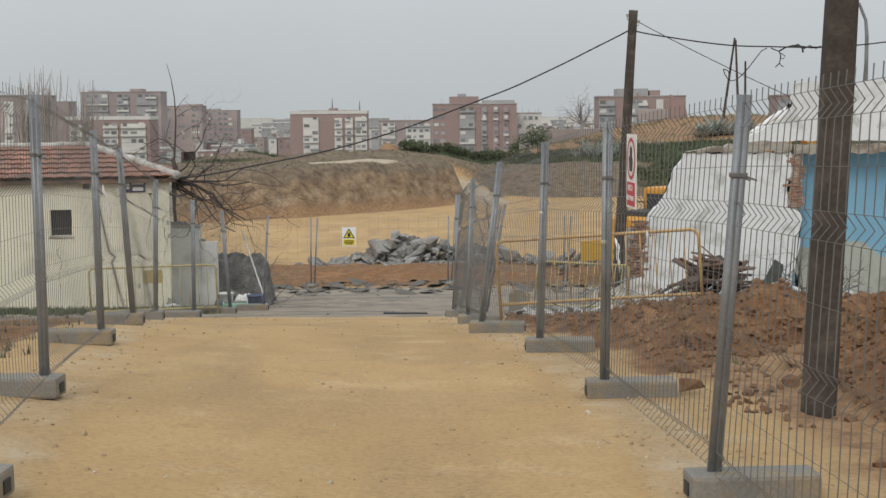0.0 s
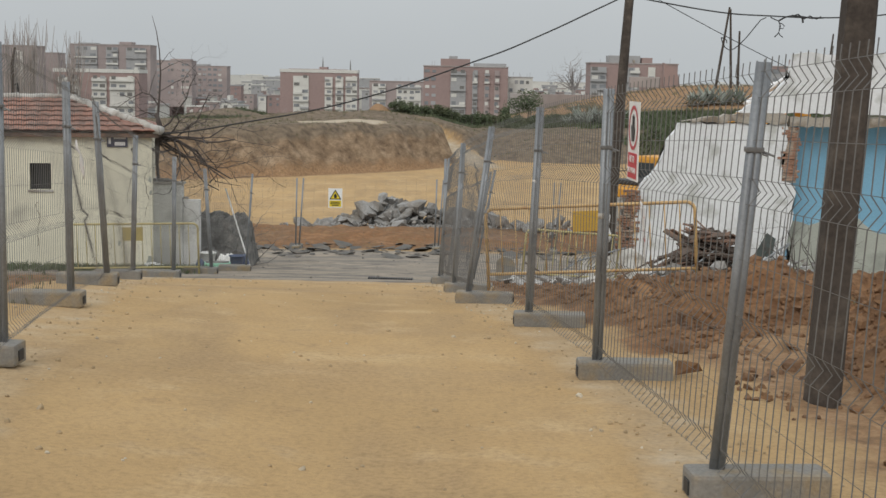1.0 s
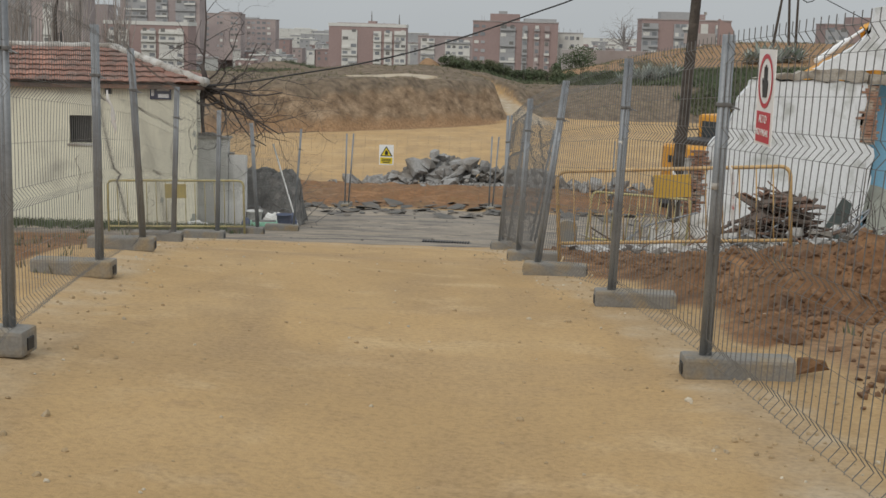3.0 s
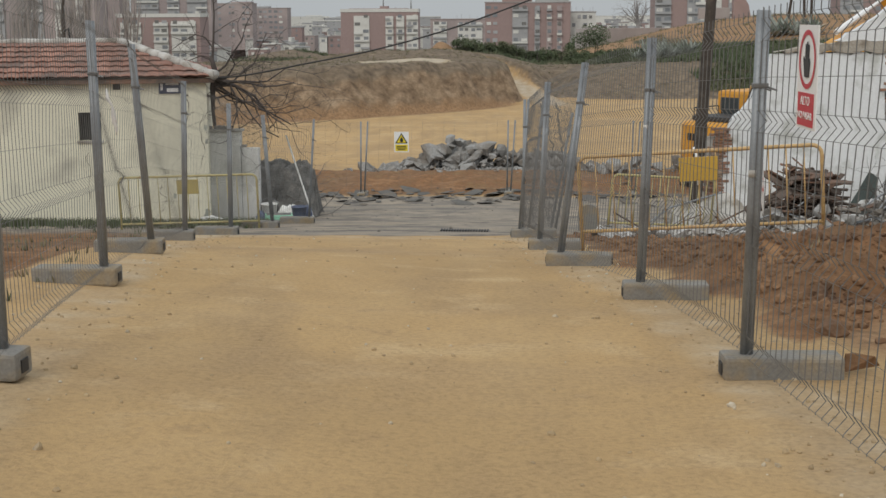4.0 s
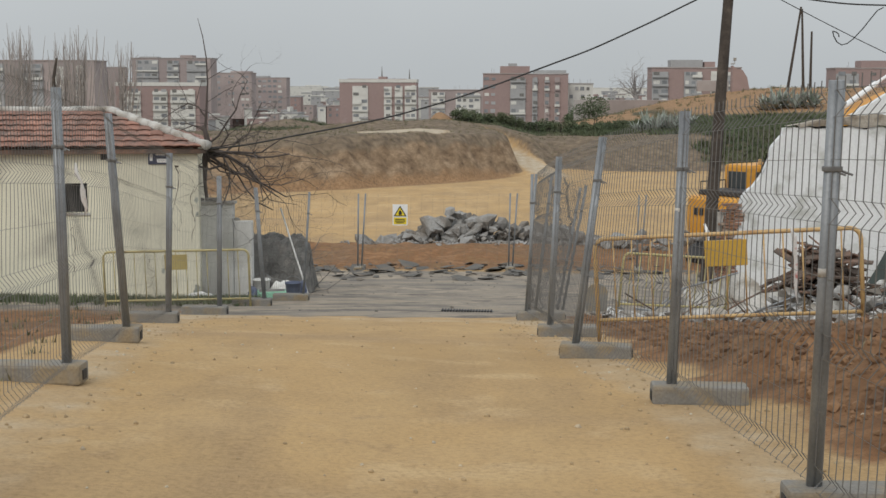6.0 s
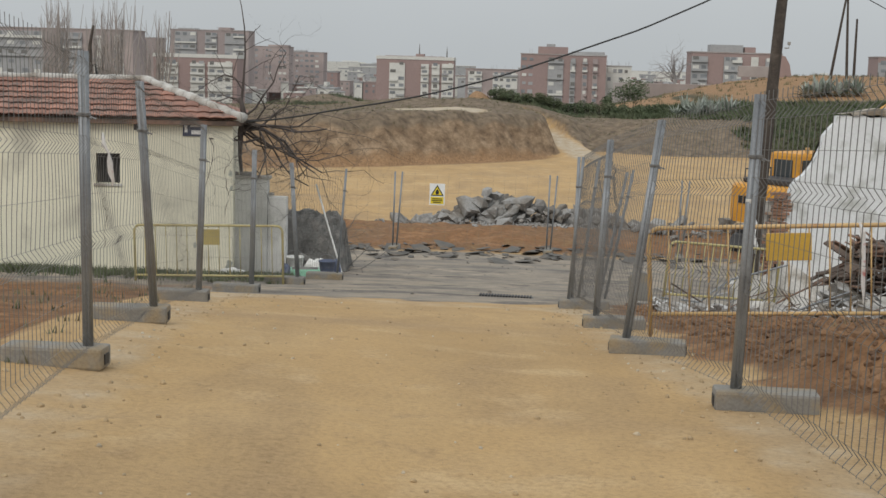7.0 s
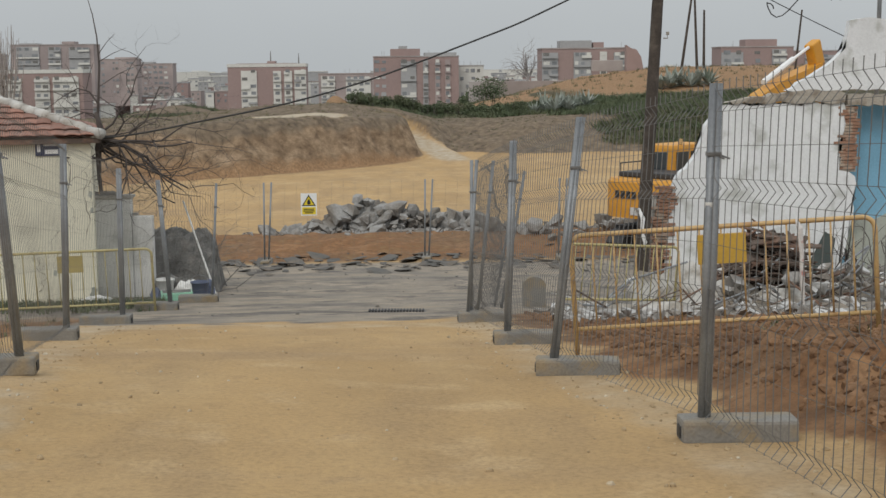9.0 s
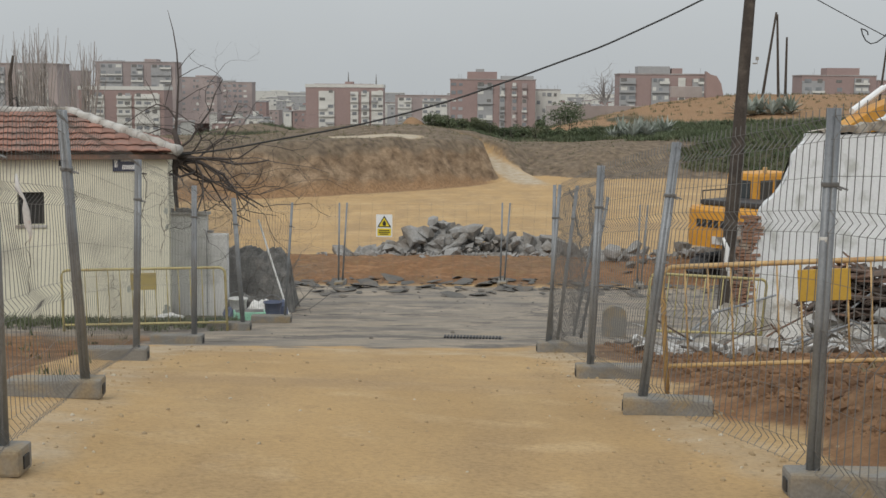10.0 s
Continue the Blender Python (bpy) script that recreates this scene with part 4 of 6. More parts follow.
def rubble_spot(rnd):
    x = rnd.triangular(-4.8, 3.2, -1.0)
    top = np.interp(x, [-5, -3.6, -2.6, -1.85, -1.2, -0.3, 1.0, 1.8, 2.6, 3.4], [0.08, 0.22, 0.55, 1.0, 0.85, 0.62, 0.55, 0.5, 0.2, 0.05])
    y = 47.2 + rnd.gauss(0, 0.75)
    return x, y, max(0.05, top * (1 - ((y - 47.2) / 2.2) ** 2)) * rnd.uniform(0.12, 1.18)


heap("rubble_pile", "heap of broken grey concrete chunks on the earth strip", "rubble", (-1, 47.2, -3.7), concrete_chunks, 290, rubble_spot, lambda r: r.uniform(0.12, 0.32) if r.random() < 0.8 else r.uniform(0.32, 0.52), 11, "concrete_chunk")
heap("rubble_pile", "low spill of broken grey concrete behind the street", "rubble", (4, 45, -3.6), concrete_chunks, 60, lambda r: (r.uniform(2.2, 7.5), 44.5 + r.gauss(0, 0.9), r.uniform(0.0, 0.3)), lambda r: r.uniform(0.12, 0.35), 12, "concrete_chunk")
ASPHALT = mat("broken_asphalt", (0.12, 0.115, 0.105), 0.95, 0, 0.3, 2, 20, 0.5, 0.02, (0.16, 0.13, 0.1), (0.5, 0.7), 2)
dark_slabs = chunk_set(6, 400, ASPHALT, flatness=0.16)
heap("asphalt_debris", "torn dark asphalt slabs along the edge of the street", "debris", (-1, 40, -3.5), dark_slabs, 230, lambda r: (r.uniform(-7, 6.5), 39.6 - abs(r.gauss(0, 1.6)) + r.gauss(0, 0.6), 0.03), lambda r: r.uniform(0.06, 0.2) if r.random() < 0.8 else r.uniform(0.2, 0.45), 13, "asphalt_slab", tilt=0.18)
# white demolition debris in front of the ruin
def debris_spot(rnd):
    x = rnd.uniform(1.2, 8.4)
    y = np.interp(x, [1.2, 3, 8.4], [22.0, 25.5, 28.5]) + rnd.gauss(0, 1.0)
    return x, y, rnd.uniform(0, 0.12) + 0.35 * float(smooth01(3.0, 6.0, x)) * rnd.random()


heap("demolition_debris", "scattered white plaster and pale debris before the ruined house", "debris", (4, 25, -2), debris_chunks + concrete_chunks[:8], 280, debris_spot, lambda r: r.uniform(0.04, 0.2), 14, "debris_piece")
heap("plaster_slabs", "large white fallen wall slabs leaning by the ruin", "debris", (4.4, 26.5, -2), debris_chunks, 9, lambda r: (r.uniform(3.3, 4.9), 26.6 + r.gauss(0, 0.5), r.uniform(0.05, 0.3)), lambda r: r.uniform(0.35, 0.65), 15, "wall_slab")
heap("plaster_rubble", "small broken plaster and brick along the earth edge", "debris", (3, 23, -2), debris_chunks + concrete_chunks[:5], 150, lambda r: (lambda x: (x, float(np.interp(x, [1.2, 4, 7], [21.3, 23.2, 24.6])) + r.gauss(0, 0.5), r.uniform(0.02, 0.14)))(r.uniform(1.2, 7)), lambda r: r.uniform(0.03, 0.15), 18, "debris_piece")
# one broad fallen slab and a bent pipe over it
slab = thing("wall_slab", pose(3.46, 24.9, ground_z(3.46, 24.9) - 0.02, -22, 5, 8) @ Matrix.Diagonal((1.0, 1.0, 1.25, 1)), "broad fallen slab of pale plastered wall leaning on debris", "slab")
rnd = random.Random(91)
bm = bmesh.new()
edge = [(-0.66, 0.0), (-0.3, 0.0), (0.2, 0.0), (0.62, 0.02), (0.68, 0.34), (0.55, 0.66), (0.3, 0.8), (0.02, 0.72), (-0.24, 0.6), (-0.6, 0.64), (-0.72, 0.4)]
edge = [(x + rnd.uniform(-0.03, 0.03), z + rnd.uniform(0, 0.04)) for x, z in edge]
lo = [bm.verts.new((x, 0.0, 0.86 * z)) for x, z in edge]
hi = [bm.verts.new((x * 0.97, 0.2 + rnd.uniform(-0.02, 0.02), z * 0.84)) for x, z in edge]
bm.faces.new(lo); bm.faces.new(hi[::-1])
for j in range(len(lo)):
    bm.faces.new((lo[j], hi[j], hi[(j + 1) % len(lo)], lo[(j + 1) % len(lo)]))
bmesh.ops.recalc_face_normals(bm, faces=bm.faces)
part("slab_body", bm, M["dirtyplaster"], slab)
pipe = thing("bent_pipe", pose(2.1, 24.4, ground_z(2.1, 24.4)), "bent grey steel pipe lying across the debris", "pipe")
bm = bmesh.new()
tube(bm, [(0.0, 0.0, 0.02), (0.35, 0.1, 0.3), (0.6, 0.2, 0.45), (1.5, 0.4, 0.68)], 0.016, 6)
part("pipe_run", bm, M["galv"], pipe)
board = thing("leaning_board", pose(7.55, 30.9, ground_z(7.55, 30.9), -14, 18, 0), "dark green board leaning against the broken wall", "board")
bm = bmesh.new(); flat(bm, [(-0.28, 0.0), (0.3, 0.0), (0.26, 0.5), (0.22, 0.98), (-0.02, 1.05), (-0.12, 0.6)], 0.03); part("sheet", bm, M["board"], board)
for k, (x, y, w, h, t) in enumerate(((7.0, 29.9, 0.34, 0.5, 20), (6.3, 28.6, 0.55, 0.32, -8), (4.9, 27.2, 0.6, 0.36, 10), (2.2, 22.3, 0.3, 0.26, 25), (2.8, 22.8, 0.4, 0.26, -18), (5.6, 26.6, 0.5, 0.3, 4))):
    th = thing("plaster_slab", pose(x, y, ground_z(x, y) - 0.02, -38 + 6 * (k % 3), t * 0.4, t), "broken slab of white plastered wall among the debris", "debris", "broken wall slabs")
    r = random.Random(130 + k)
    bm = bmesh.new(); flat(bm, [(w * math.cos(a) * r.uniform(0.75, 1.05), h * (0.5 + 0.5 * math.sin(a)) * r.uniform(0.85, 1.1)) for a in np.linspace(0.3, 6.0, 9)], 0.07); part("slab_body", bm, M["dirtyplaster"], th)
scrap = thing("scrap_heap", pose(4.5, 25.5, ground_z(4.5, 25.5)), "tangle of laths, wires and thin bars in the demolition debris", "scrap")
rnd = random.Random(58)
for k in range(70):
    x = rnd.uniform(1.6, 8.2)
    y = float(np.interp(x, [1.6, 4, 8.2], [22.6, 25.0, 28.2])) + rnd.gauss(0, 0.8)
    p = Vector((x, y, ground_z(x, y) + 0.02)) - Vector((4.5, 25.5, ground_z(4.5, 25.5)))
    a, L, up = rnd.uniform(-0.8, 0.8) + (math.pi if rnd.random() < 0.5 else 0), rnd.uniform(0.3, 1.1), rnd.uniform(0.05, 0.7)
    d = Vector((math.cos(a), math.sin(a), up)).normalized() * L
    bm = bmesh.new()
    tube(bm, [p, p + d * 0.5 + Vector((rnd.gauss(0, 0.05), 0, rnd.gauss(0, 0.05))), p + d], rnd.uniform(0.006, 0.018), 5)
    part("bar", bm, M[rnd.choice(("plank", "plank", "wire", "galv", "debris"))], scrap)
tape = thing("barrier_tape", pose(2.46, 15.93, 0.16), "torn white and pink barrier tape hanging on the ochre barrier", "tape")
bm = bmesh.new(); tube(bm, [(-0.03, 0, 0.1), (0.0, -0.03, 0.02), (0.02, -0.03, -0.2), (0.03, -0.03, -0.45), (0.05, -0.03, -0.62)], [0.008, 0.025, 0.018, 0.022, 0.006], 6)
for v in bm.verts:
    v.co += 0.01 * noise.noise_vector(v.co * 18)
part("strip", bm, M["cloth"], tape)
# charred planks heaped against the ruin
planks = thing("plank_heap", pose(5.75, 28.0, ground_z(5.75, 28.0)), "tangled heap of charred planks and bent sheet by the ruin", "timber")
rnd = random.Random(17)
for k in range(210):
    bm = bmesh.new()
    L = rnd.uniform(0.2, 1.0)
    c = Vector((rnd.gauss(0, 0.5), rnd.gauss(0, 0.4), 0))
    c.z = rnd.uniform(0.05, 1.15) * max(0.1, 1 - (c.x / 1.1) ** 2)
    box(bm, -L / 2, -rnd.uniform(0.02, 0.09), -0.014, L / 2, rnd.uniform(0.02, 0.09), 0.014, 0.0, Matrix.Translation(c) @ Euler((rnd.uniform(-0.6, 0.6), rnd.uniform(-0.5, 0.5), rnd.uniform(-1.4, 1.4))).to_matrix().to_4x4())
    part("plank", bm, M["plank"], planks)
for k in range(5):
    bm = bmesh.new()
    x = rnd.uniform(-1.6, 1.4)
    tube(bm, [(x, -0.6, 0.1), (x + rnd.uniform(0.3, 0.9), -0.5, rnd.uniform(0.2, 0.6)), (x + rnd.uniform(0.9, 1.8), -0.4, rnd.uniform(0.3, 0.9))], 0.02, 6)
    part("bent_pipe", bm, M["galv"], planks)

# ==== the ruined house: broken white wall, brick jamb, blue room ====
ruin = thing("ruined_house", pose(0, 31.5, 0), "half-demolished white house with broken brick jamb and blue room wall", "house")


def slab(name, outline, y0, y1, material, label="", jag=0.0, seed=0):
    """An upright wall of a broken outline (x, z) from y0 to y1."""
    rnd = random.Random(seed)
    pts = []
    n = len(outline)
    for k in range(n):
        a, b = Vector(outline[k]), Vector(outline[(k + 1) % n])
        m = max(1, int((b - a).length / 0.14)) if jag else 1
        for j in range(m):
            q = a.lerp(b, j / m)
            pts.append((q.x + (rnd.uniform(-jag, jag) if j else 0), q.y + (rnd.uniform(-jag, jag) if j else 0)))
    bm = bmesh.new()
    lo = [bm.verts.new((x, y0, z)) for x, z in pts]
    hi = [bm.verts.new((x, y1, z)) for x, z in pts]
    f = [bm.faces.new(lo), bm.faces.new(hi[::-1])]
    for k in range(len(pts)):
        f.append(bm.faces.new((lo[k], lo[(k + 1) % len(pts)], hi[(k + 1) % len(pts)], hi[k])))
    bmesh.ops.triangulate(bm, faces=[f[0], f[1]])
    bmesh.ops.recalc_face_normals(bm, faces=bm.faces)
    return part(name, bm, material, ruin, label)


slab("wall_white", [(4.62, -3.4), (4.70, -1.7), (4.9, -0.75), (5.25, -0.35), (5.45, 0.2), (5.72, 0.70), (8.28, 0.74), (8.32, 0.3), (8.2, -0.2), (8.22, -0.62), (8.55, -0.75), (8.55, -1.4), (8.4, -2.2), (8.1, -3.4)], 0, 0.24, M["whitewall"], "whitewashed broken wall", 0.05, 1)
slab("beam", [(5.78, 0.745), (8.28, 0.745), (8.3, 0.92), (8.0, 0.98), (7.4, 0.98), (7.0, 0.92), (6.5, 0.88), (6.1, 0.8)], -0.05, 0.28, M["stainedbeam"], "broken concrete ring beam", 0.035, 2)
slab("beam", [(8.34, 0.68), (14.5, 0.7), (14.5, 0.94), (8.34, 0.9)], -0.06, 0.28, M["stainedbeam"], "broken concrete ring beam", 0.03, 3)
slab("wall_gable", [(7.1, 0.985), (8.3, 0.985), (14.5, 0.985), (14.5, 2.3), (11.0, 2.45), (9.3, 2.36), (8.75, 2.42), (8.36, 2.36), (8.28, 1.82), (7.95, 1.5), (7.6, 1.28)], 0.0, 0.22, M["whitewall"], "white upper wall with a broken slanting edge", 0.02, 4)
slab("wall_blue", [(8.6, -3.4), (14.5, -3.4), (14.5, 0.70), (8.62, 0.70)], 0.62, 0.8, M["bluewall"], "blue painted room wall")
slab("wall_foot", [(8.6, -3.4), (14.5, -3.4), (14.5, -1.75), (12.4, -1.62), (11.6, -1.95), (10.8, -1.9), (10.2, -1.5), (9.6, -1.55), (9.1, -1.72), (8.62, -1.62)], 0.585, 0.618, M["bareplaster"], "grey-green bare plaster at the wall foot", 0.04, 6)
# bricks of the jamb and of the broken left edge
brick_bm = bmesh.new(); box(brick_bm, -0.12, -0.055, -0.028, 0.12, 0.055, 0.028, 0.006)
brick_me = bpy.data.meshes.new("brick"); brick_bm.to_mesh(brick_me); brick_bm.free(); brick_me.materials.append(M["brick"])
rnd = random.Random(23)
jamb = bmesh.new(); box(jamb, 8.14, 0.05, -0.66, 8.58, 0.6, 0.66); jamb_ob = part("jamb", jamb, M["mortar"], ruin, "broken brick door jamb")
for k in range(20):
    for j in range(2):
        b = new("brick", brick_me); b.parent = jamb_ob
        b.matrix_basis = pose(8.29 + 0.15 * j + rnd.uniform(-0.04, 0.03) + (0.05 if k % 2 else 0) + 0.05 * math.sin(k * 0.6), 0.06 + rnd.uniform(-0.03, 0.02), -0.58 + 0.064 * k, rnd.uniform(-2, 2), rnd.uniform(-3, 3), rnd.uniform(-8, 8))
edge = bmesh.new(); box(edge, 4.3, 0.08, -3.4, 4.66, 0.3, -1.1); edge_ob = part("brick_edge", edge, M["mortar"], ruin, "red brick core of the broken wall end")
for k in range(36):
    for j in range(2):
        z = -3.3 + 0.068 * k
        b = new("brick", brick_me); b.parent = edge_ob
        b.matrix_basis = pose(4.38 + 0.19 * j + 0.008 * k + rnd.uniform(-0.1, 0.06), 0.03 + rnd.uniform(-0.05, 0.03), z, rnd.uniform(-3, 3), rnd.uniform(-5, 5), rnd.uniform(-9, 9))

# ==== poles and cables ====
def lathe_pole(name, label, foot, top, r0, r1, group=""):
    foot, top = Vector(foot), Vector(top)
    th = thing(name, Matrix.Translation(foot), label, "utility pole", group)
    bm = bmesh.new()
    n = 14
    tube(bm, [(top - foot) * (k / n) for k in range(n + 1)], [r0 + (r1 - r0) * k / n for k in range(n + 1)], 14)
    for v in bm.verts:
        v.co += 0.012 * noise.noise_vector(Vector((v.co.x * 6, v.co.y * 6, v.co.z * 1.1)))
    part("shaft", bm, M["wood"], th, smooth=True)
    return th


far_foot, far_top = Vector((3.95, 30.3, ground_z(3.95, 30.3) - 0.2)), Vector((4.31, 30.3, 4.02))
far_pole = lathe_pole("utility_pole", "dark weathered wooden pole carrying cables beside the rubble", far_foot, far_top, 0.135, 0.1)
for h, dx in ((0.2, -0.14), (0.34, 0.12), (2.0, 0.12)):
    bm = bmesh.new()
    c = far_top - far_foot - Vector((0, 0, h))
    tube(bm, [c + Vector((dx * 0.4, 0, 0)), c + Vector((dx, -0.03, 0)), c + Vector((dx, -0.03, 0.08))], 0.014, 6)
    tube(bm, [c + Vector((dx, -0.03, 0.06)), c + Vector((dx, -0.03, 0.12))], 0.03, 8)
    part("insulator", bm, M["mortar"], far_pole)
bm = bmesh.new()
tube(bm, [(-0.06, -0.16, 1.75), (0.02, -0.18, 1.55), (0.0, -0.17, 1.3), (0.07, -0.18, 1.1), (0.05, -0.16, 0.95)], [0.02, 0.05, 0.035, 0.045, 0.01], 7)
for v in bm.verts:
    v.co += 0.02 * noise.noise_vector(v.co * 14)
part("torn_tape", bm, M["white"], far_pole, "torn white tape", True)
# the near post: squared timber
nf = Vector((2.565, 8.85, ground_z(2.565, 8.85) - 0.25))
near_pole = thing("utility_pole", Matrix.Translation(nf), "squared dark timber pole standing in the dug earth", "utility pole")
bm = bmesh.new()
for k in range(17):
    z, w = 7.0 * k / 16, 0.106 - 0.02 * k / 16
    x = 0.26 * k / 16
    ringv = [bm.verts.new((x + sx * w, sy * w * 0.9, z)) for sx, sy in ((-1, -0.8), (-0.8, -1), (0.8, -1), (1, -0.8), (1, 0.8), (0.8, 1), (-0.8, 1), (-1, 0.8))]
    if k:
        for j in range(8):
            bm.faces.new((last[j], last[(j + 1) % 8], ringv[(j + 1) % 8], ringv[j]))
    last = ringv
bm.faces.new(last)
for v in bm.verts:
    v.co += 0.006 * noise.noise_vector(v.co * 4)
part("shaft", bm, M["wood"], near_pole)


def cable(name, label, a, b, sag, r, n=28, wobble=0.0):
    a, b = Vector(a), Vector(b)
    th = thing(name, Matrix.Translation(a), label, "cable", "overhead cables")
    bm = bmesh.new()
    pts = []
    for k in range(n + 1):
        f = k / n
        p = (b - a) * f
        p.z -= 4 * sag * f * (1 - f)
        pts.append(p + wobble * noise.noise_vector(Vector((f * 9, 1, 2))))
    tube(bm, pts, r, 6)
    part("strand", bm, M["cable"], th, smooth=True)
    return th


hook = far_top - Vector((0.05, 0, 0.42))
cable("overhead_cable", "black overhead cable sagging from the pole to the house", hook, (-6.0, 29.0, 0.34), 0.55, 0.018, 40, 0.035)
cable("overhead_cable", "black overhead cable running from the pole past the ruin", hook + Vector((0.06, 0, -0.04)), (13.4, 30.7, 3.95), 0.58, 0.017, 40, 0.025)
cable("service_wire", "thin grey wire from the pole to the ruin", far_top - Vector((0, 0, 0.2)), (8.2, 31.4, 2.05), 0.04, 0.009, 16)
# loose loop from the service wire up to the cable, and the knotted ends on the cable
def hanging(name, label, at, strands):
    th = thing(name, pose(*at), label, "cable", "overhead cables")
    for r, pts in strands:
        bm = bmesh.new()
        tube(bm, [(x, 0.02 * math.sin(9 * x), z) for x, z in pts], r, 6)
        part("strand", bm, M["cable"], th, smooth=True)


hanging("cable_loop", "loose black cable looping from the wire up to the overhead cable", (6.55, 31.1, 2.7), [
    (0.012, [(0.0, 0.0), (0.03, -0.1), (0.1, -0.22), (0.2, -0.28), (0.31, -0.25), (0.42, -0.16), (0.6, 0.04), (0.78, 0.27), (0.9, 0.42), (1.02, 0.48)]),
    (0.012, [(0.0, 0.0), (0.08, -0.02), (0.13, -0.06), (0.14, -0.12)])])
hanging("cable_knot", "knotted cable ends dangling from the overhead cable", (7.55, 30.65, 3.14), [
    (0.013, [(0.0, 0.02), (0.1, -0.02), (0.2, -0.06), (0.24, -0.16), (0.22, -0.28), (0.2, -0.34), (0.12, -0.42)]),
    (0.011, [(0.22, -0.1), (0.28, -0.12), (0.33, -0.17), (0.3, -0.23), (0.24, -0.22), (0.22, -0.16)]),
    (0.011, [(0.21, -0.32), (0.25, -0.38), (0.31, -0.42)]),
    (0.02, [(0.2, -0.05), (0.34, 0.03), (0.5, 0.07), (0.7, 0.05), (0.95, 0.02), (1.2, 0.03)]),
    (0.022, [(0.72, 0.05), (0.74, -0.03), (0.75, -0.09)]),
    (0.014, [(0.5, 0.06), (0.62, 0.1), (0.78, 0.0), (0.9, 0.07), (1.05, 0.0), (1.15, 0.06)])])

# street lamp behind the ruin
lamp = thing("street_lamp", pose(15.9, 50, ground_z(15.9, 50)), "grey steel street lamp with a curved arm", "street lamp")
bm = bmesh.new(); tube(bm, [(0, 0, 0), (0, 0, 8.4), (-0.05, 0, 9.0), (-0.3, 0, 9.6), (-0.8, 0, 9.95), (-1.5, 0, 10.05)], [0.09, 0.07, 0.06, 0.055, 0.05, 0.05], 10); part("mast", bm, M["galv"], lamp, smooth=True)
bm = bmesh.new(); box(bm, -2.2, -0.14, 9.98, -1.45, 0.14, 10.14, 0.05); part("lantern", bm, M["galv"], lamp)

# tall poles standing on the knoll
az = ground_z(29.8, 138)
frame_poles = thing("pole_trestle", pose(29.8, 138, az), "dark wooden poles set up as a trestle on the earth knoll", "poles")
for a, b in (((-0.75, 0, -0.1), (0.35, 0, 8.3)), ((0.85, 0, -0.1), (0.45, 0, 8.1)), ((1.6, 0.3, -0.1), (1.55, 0.3, 5.9))):
    bm = bmesh.new(); tube(bm, [a, b], [0.15, 0.1], 8); part("pole", bm, M["wood"], frame_poles)
rod = thing("wooden_post", pose(37.4, 128, ground_z(37.4, 128) - 0.2), "single thin dark pole standing on the earth knoll", "post")
bm = bmesh.new(); tube(bm, [(0, 0, 0), (0.6, 0, 6.6 - ground_z(37.4, 128))], [0.12, 0.08], 8); part("shaft", bm, M["wood"], rod)

# ==== the tracked excavator ====
ex, ey = 7.25, 41.2
exc = thing("excavator", pose(ex, ey, ground_z(ex, ey) - 0.3, 0, 0, -48), "yellow tracked excavator parked behind the ruined house", "excavator")
# it faces +y in its own frame
for sx in (-1, 1):
    bm = bmesh.new()
    prof = [(-1.75, 0.45), (-1.55, 0.12), (-1.2, 0.0), (1.2, 0.0), (1.55, 0.12), (1.75, 0.45), (1.55, 0.75), (1.2, 0.85), (-1.2, 0.85), (-1.55, 0.75)]
    lo = [bm.verts.new((sx * 1.0 - 0.27, y, z)) for y, z in prof]; hi = [bm.verts.new((sx * 1.0 + 0.27, y, z)) for y, z in prof]
    bm.faces.new(lo[::-1]); bm.faces.new(hi)
    for k in range(len(prof)):
        bm.faces.new((lo[k], lo[(k + 1) % len(prof)], hi[(k + 1) % len(prof)], hi[k]))
    bmesh.ops.recalc_face_normals(bm, faces=bm.faces)
    track = part("track", bm, M["black"], exc)
    for k in range(14):
        b2 = bmesh.new(); y = -1.3 + 0.2 * k
        box(b2, sx - 0.29, y - 0.03, 0.84, sx + 0.29, y + 0.03, 0.885); part("track_shoe", b2, M["black"], track)
bm = bmesh.new(); box(bm, -0.75, -0.9, 0.5, 0.75, 0.9, 1.0, 0.04); part("undercarriage", bm, M["black"], exc)
bm = bmesh.new(); box(bm, -1.22, -1.2, 1.08, 1.22, 1.35, 1.3, 0.03); part("slew_deck", bm, M["black"], exc)
bm = bmesh.new()
prof = [(-1.24, -1.35), (-1.2, -1.75), (-0.9, -2.0), (0, -2.1), (0.9, -2.0), (1.2, -1.75), (1.24, -1.35)]
lo = [bm.verts.new((x, y, 1.2)) for x, y in prof]; md = [bm.verts.new((x * 1.01, y - 0.02, 1.5)) for x, y in prof]; hi = [bm.verts.new((x, y, 2.15)) for x, y in prof]; tp = [bm.verts.new((x * 0.96, y * 0.97, 2.23)) for x, y in prof]
for r0, r1 in ((lo, md), (md, hi), (hi, tp)):
    for k in range(len(prof) - 1):
        bm.faces.new((r0[k], r0[k + 1], r1[k + 1], r1[k]))
    bm.faces.new((r0[-1], r0[0], r1[0], r1[-1]))
bm.faces.new(lo[::-1]); bm.faces.new(tp)
bmesh.ops.recalc_face_normals(bm, faces=bm.faces)
cw = part("counterweight", bm, M["yellow"], exc, "rounded yellow counterweight with a dark maker's mark")
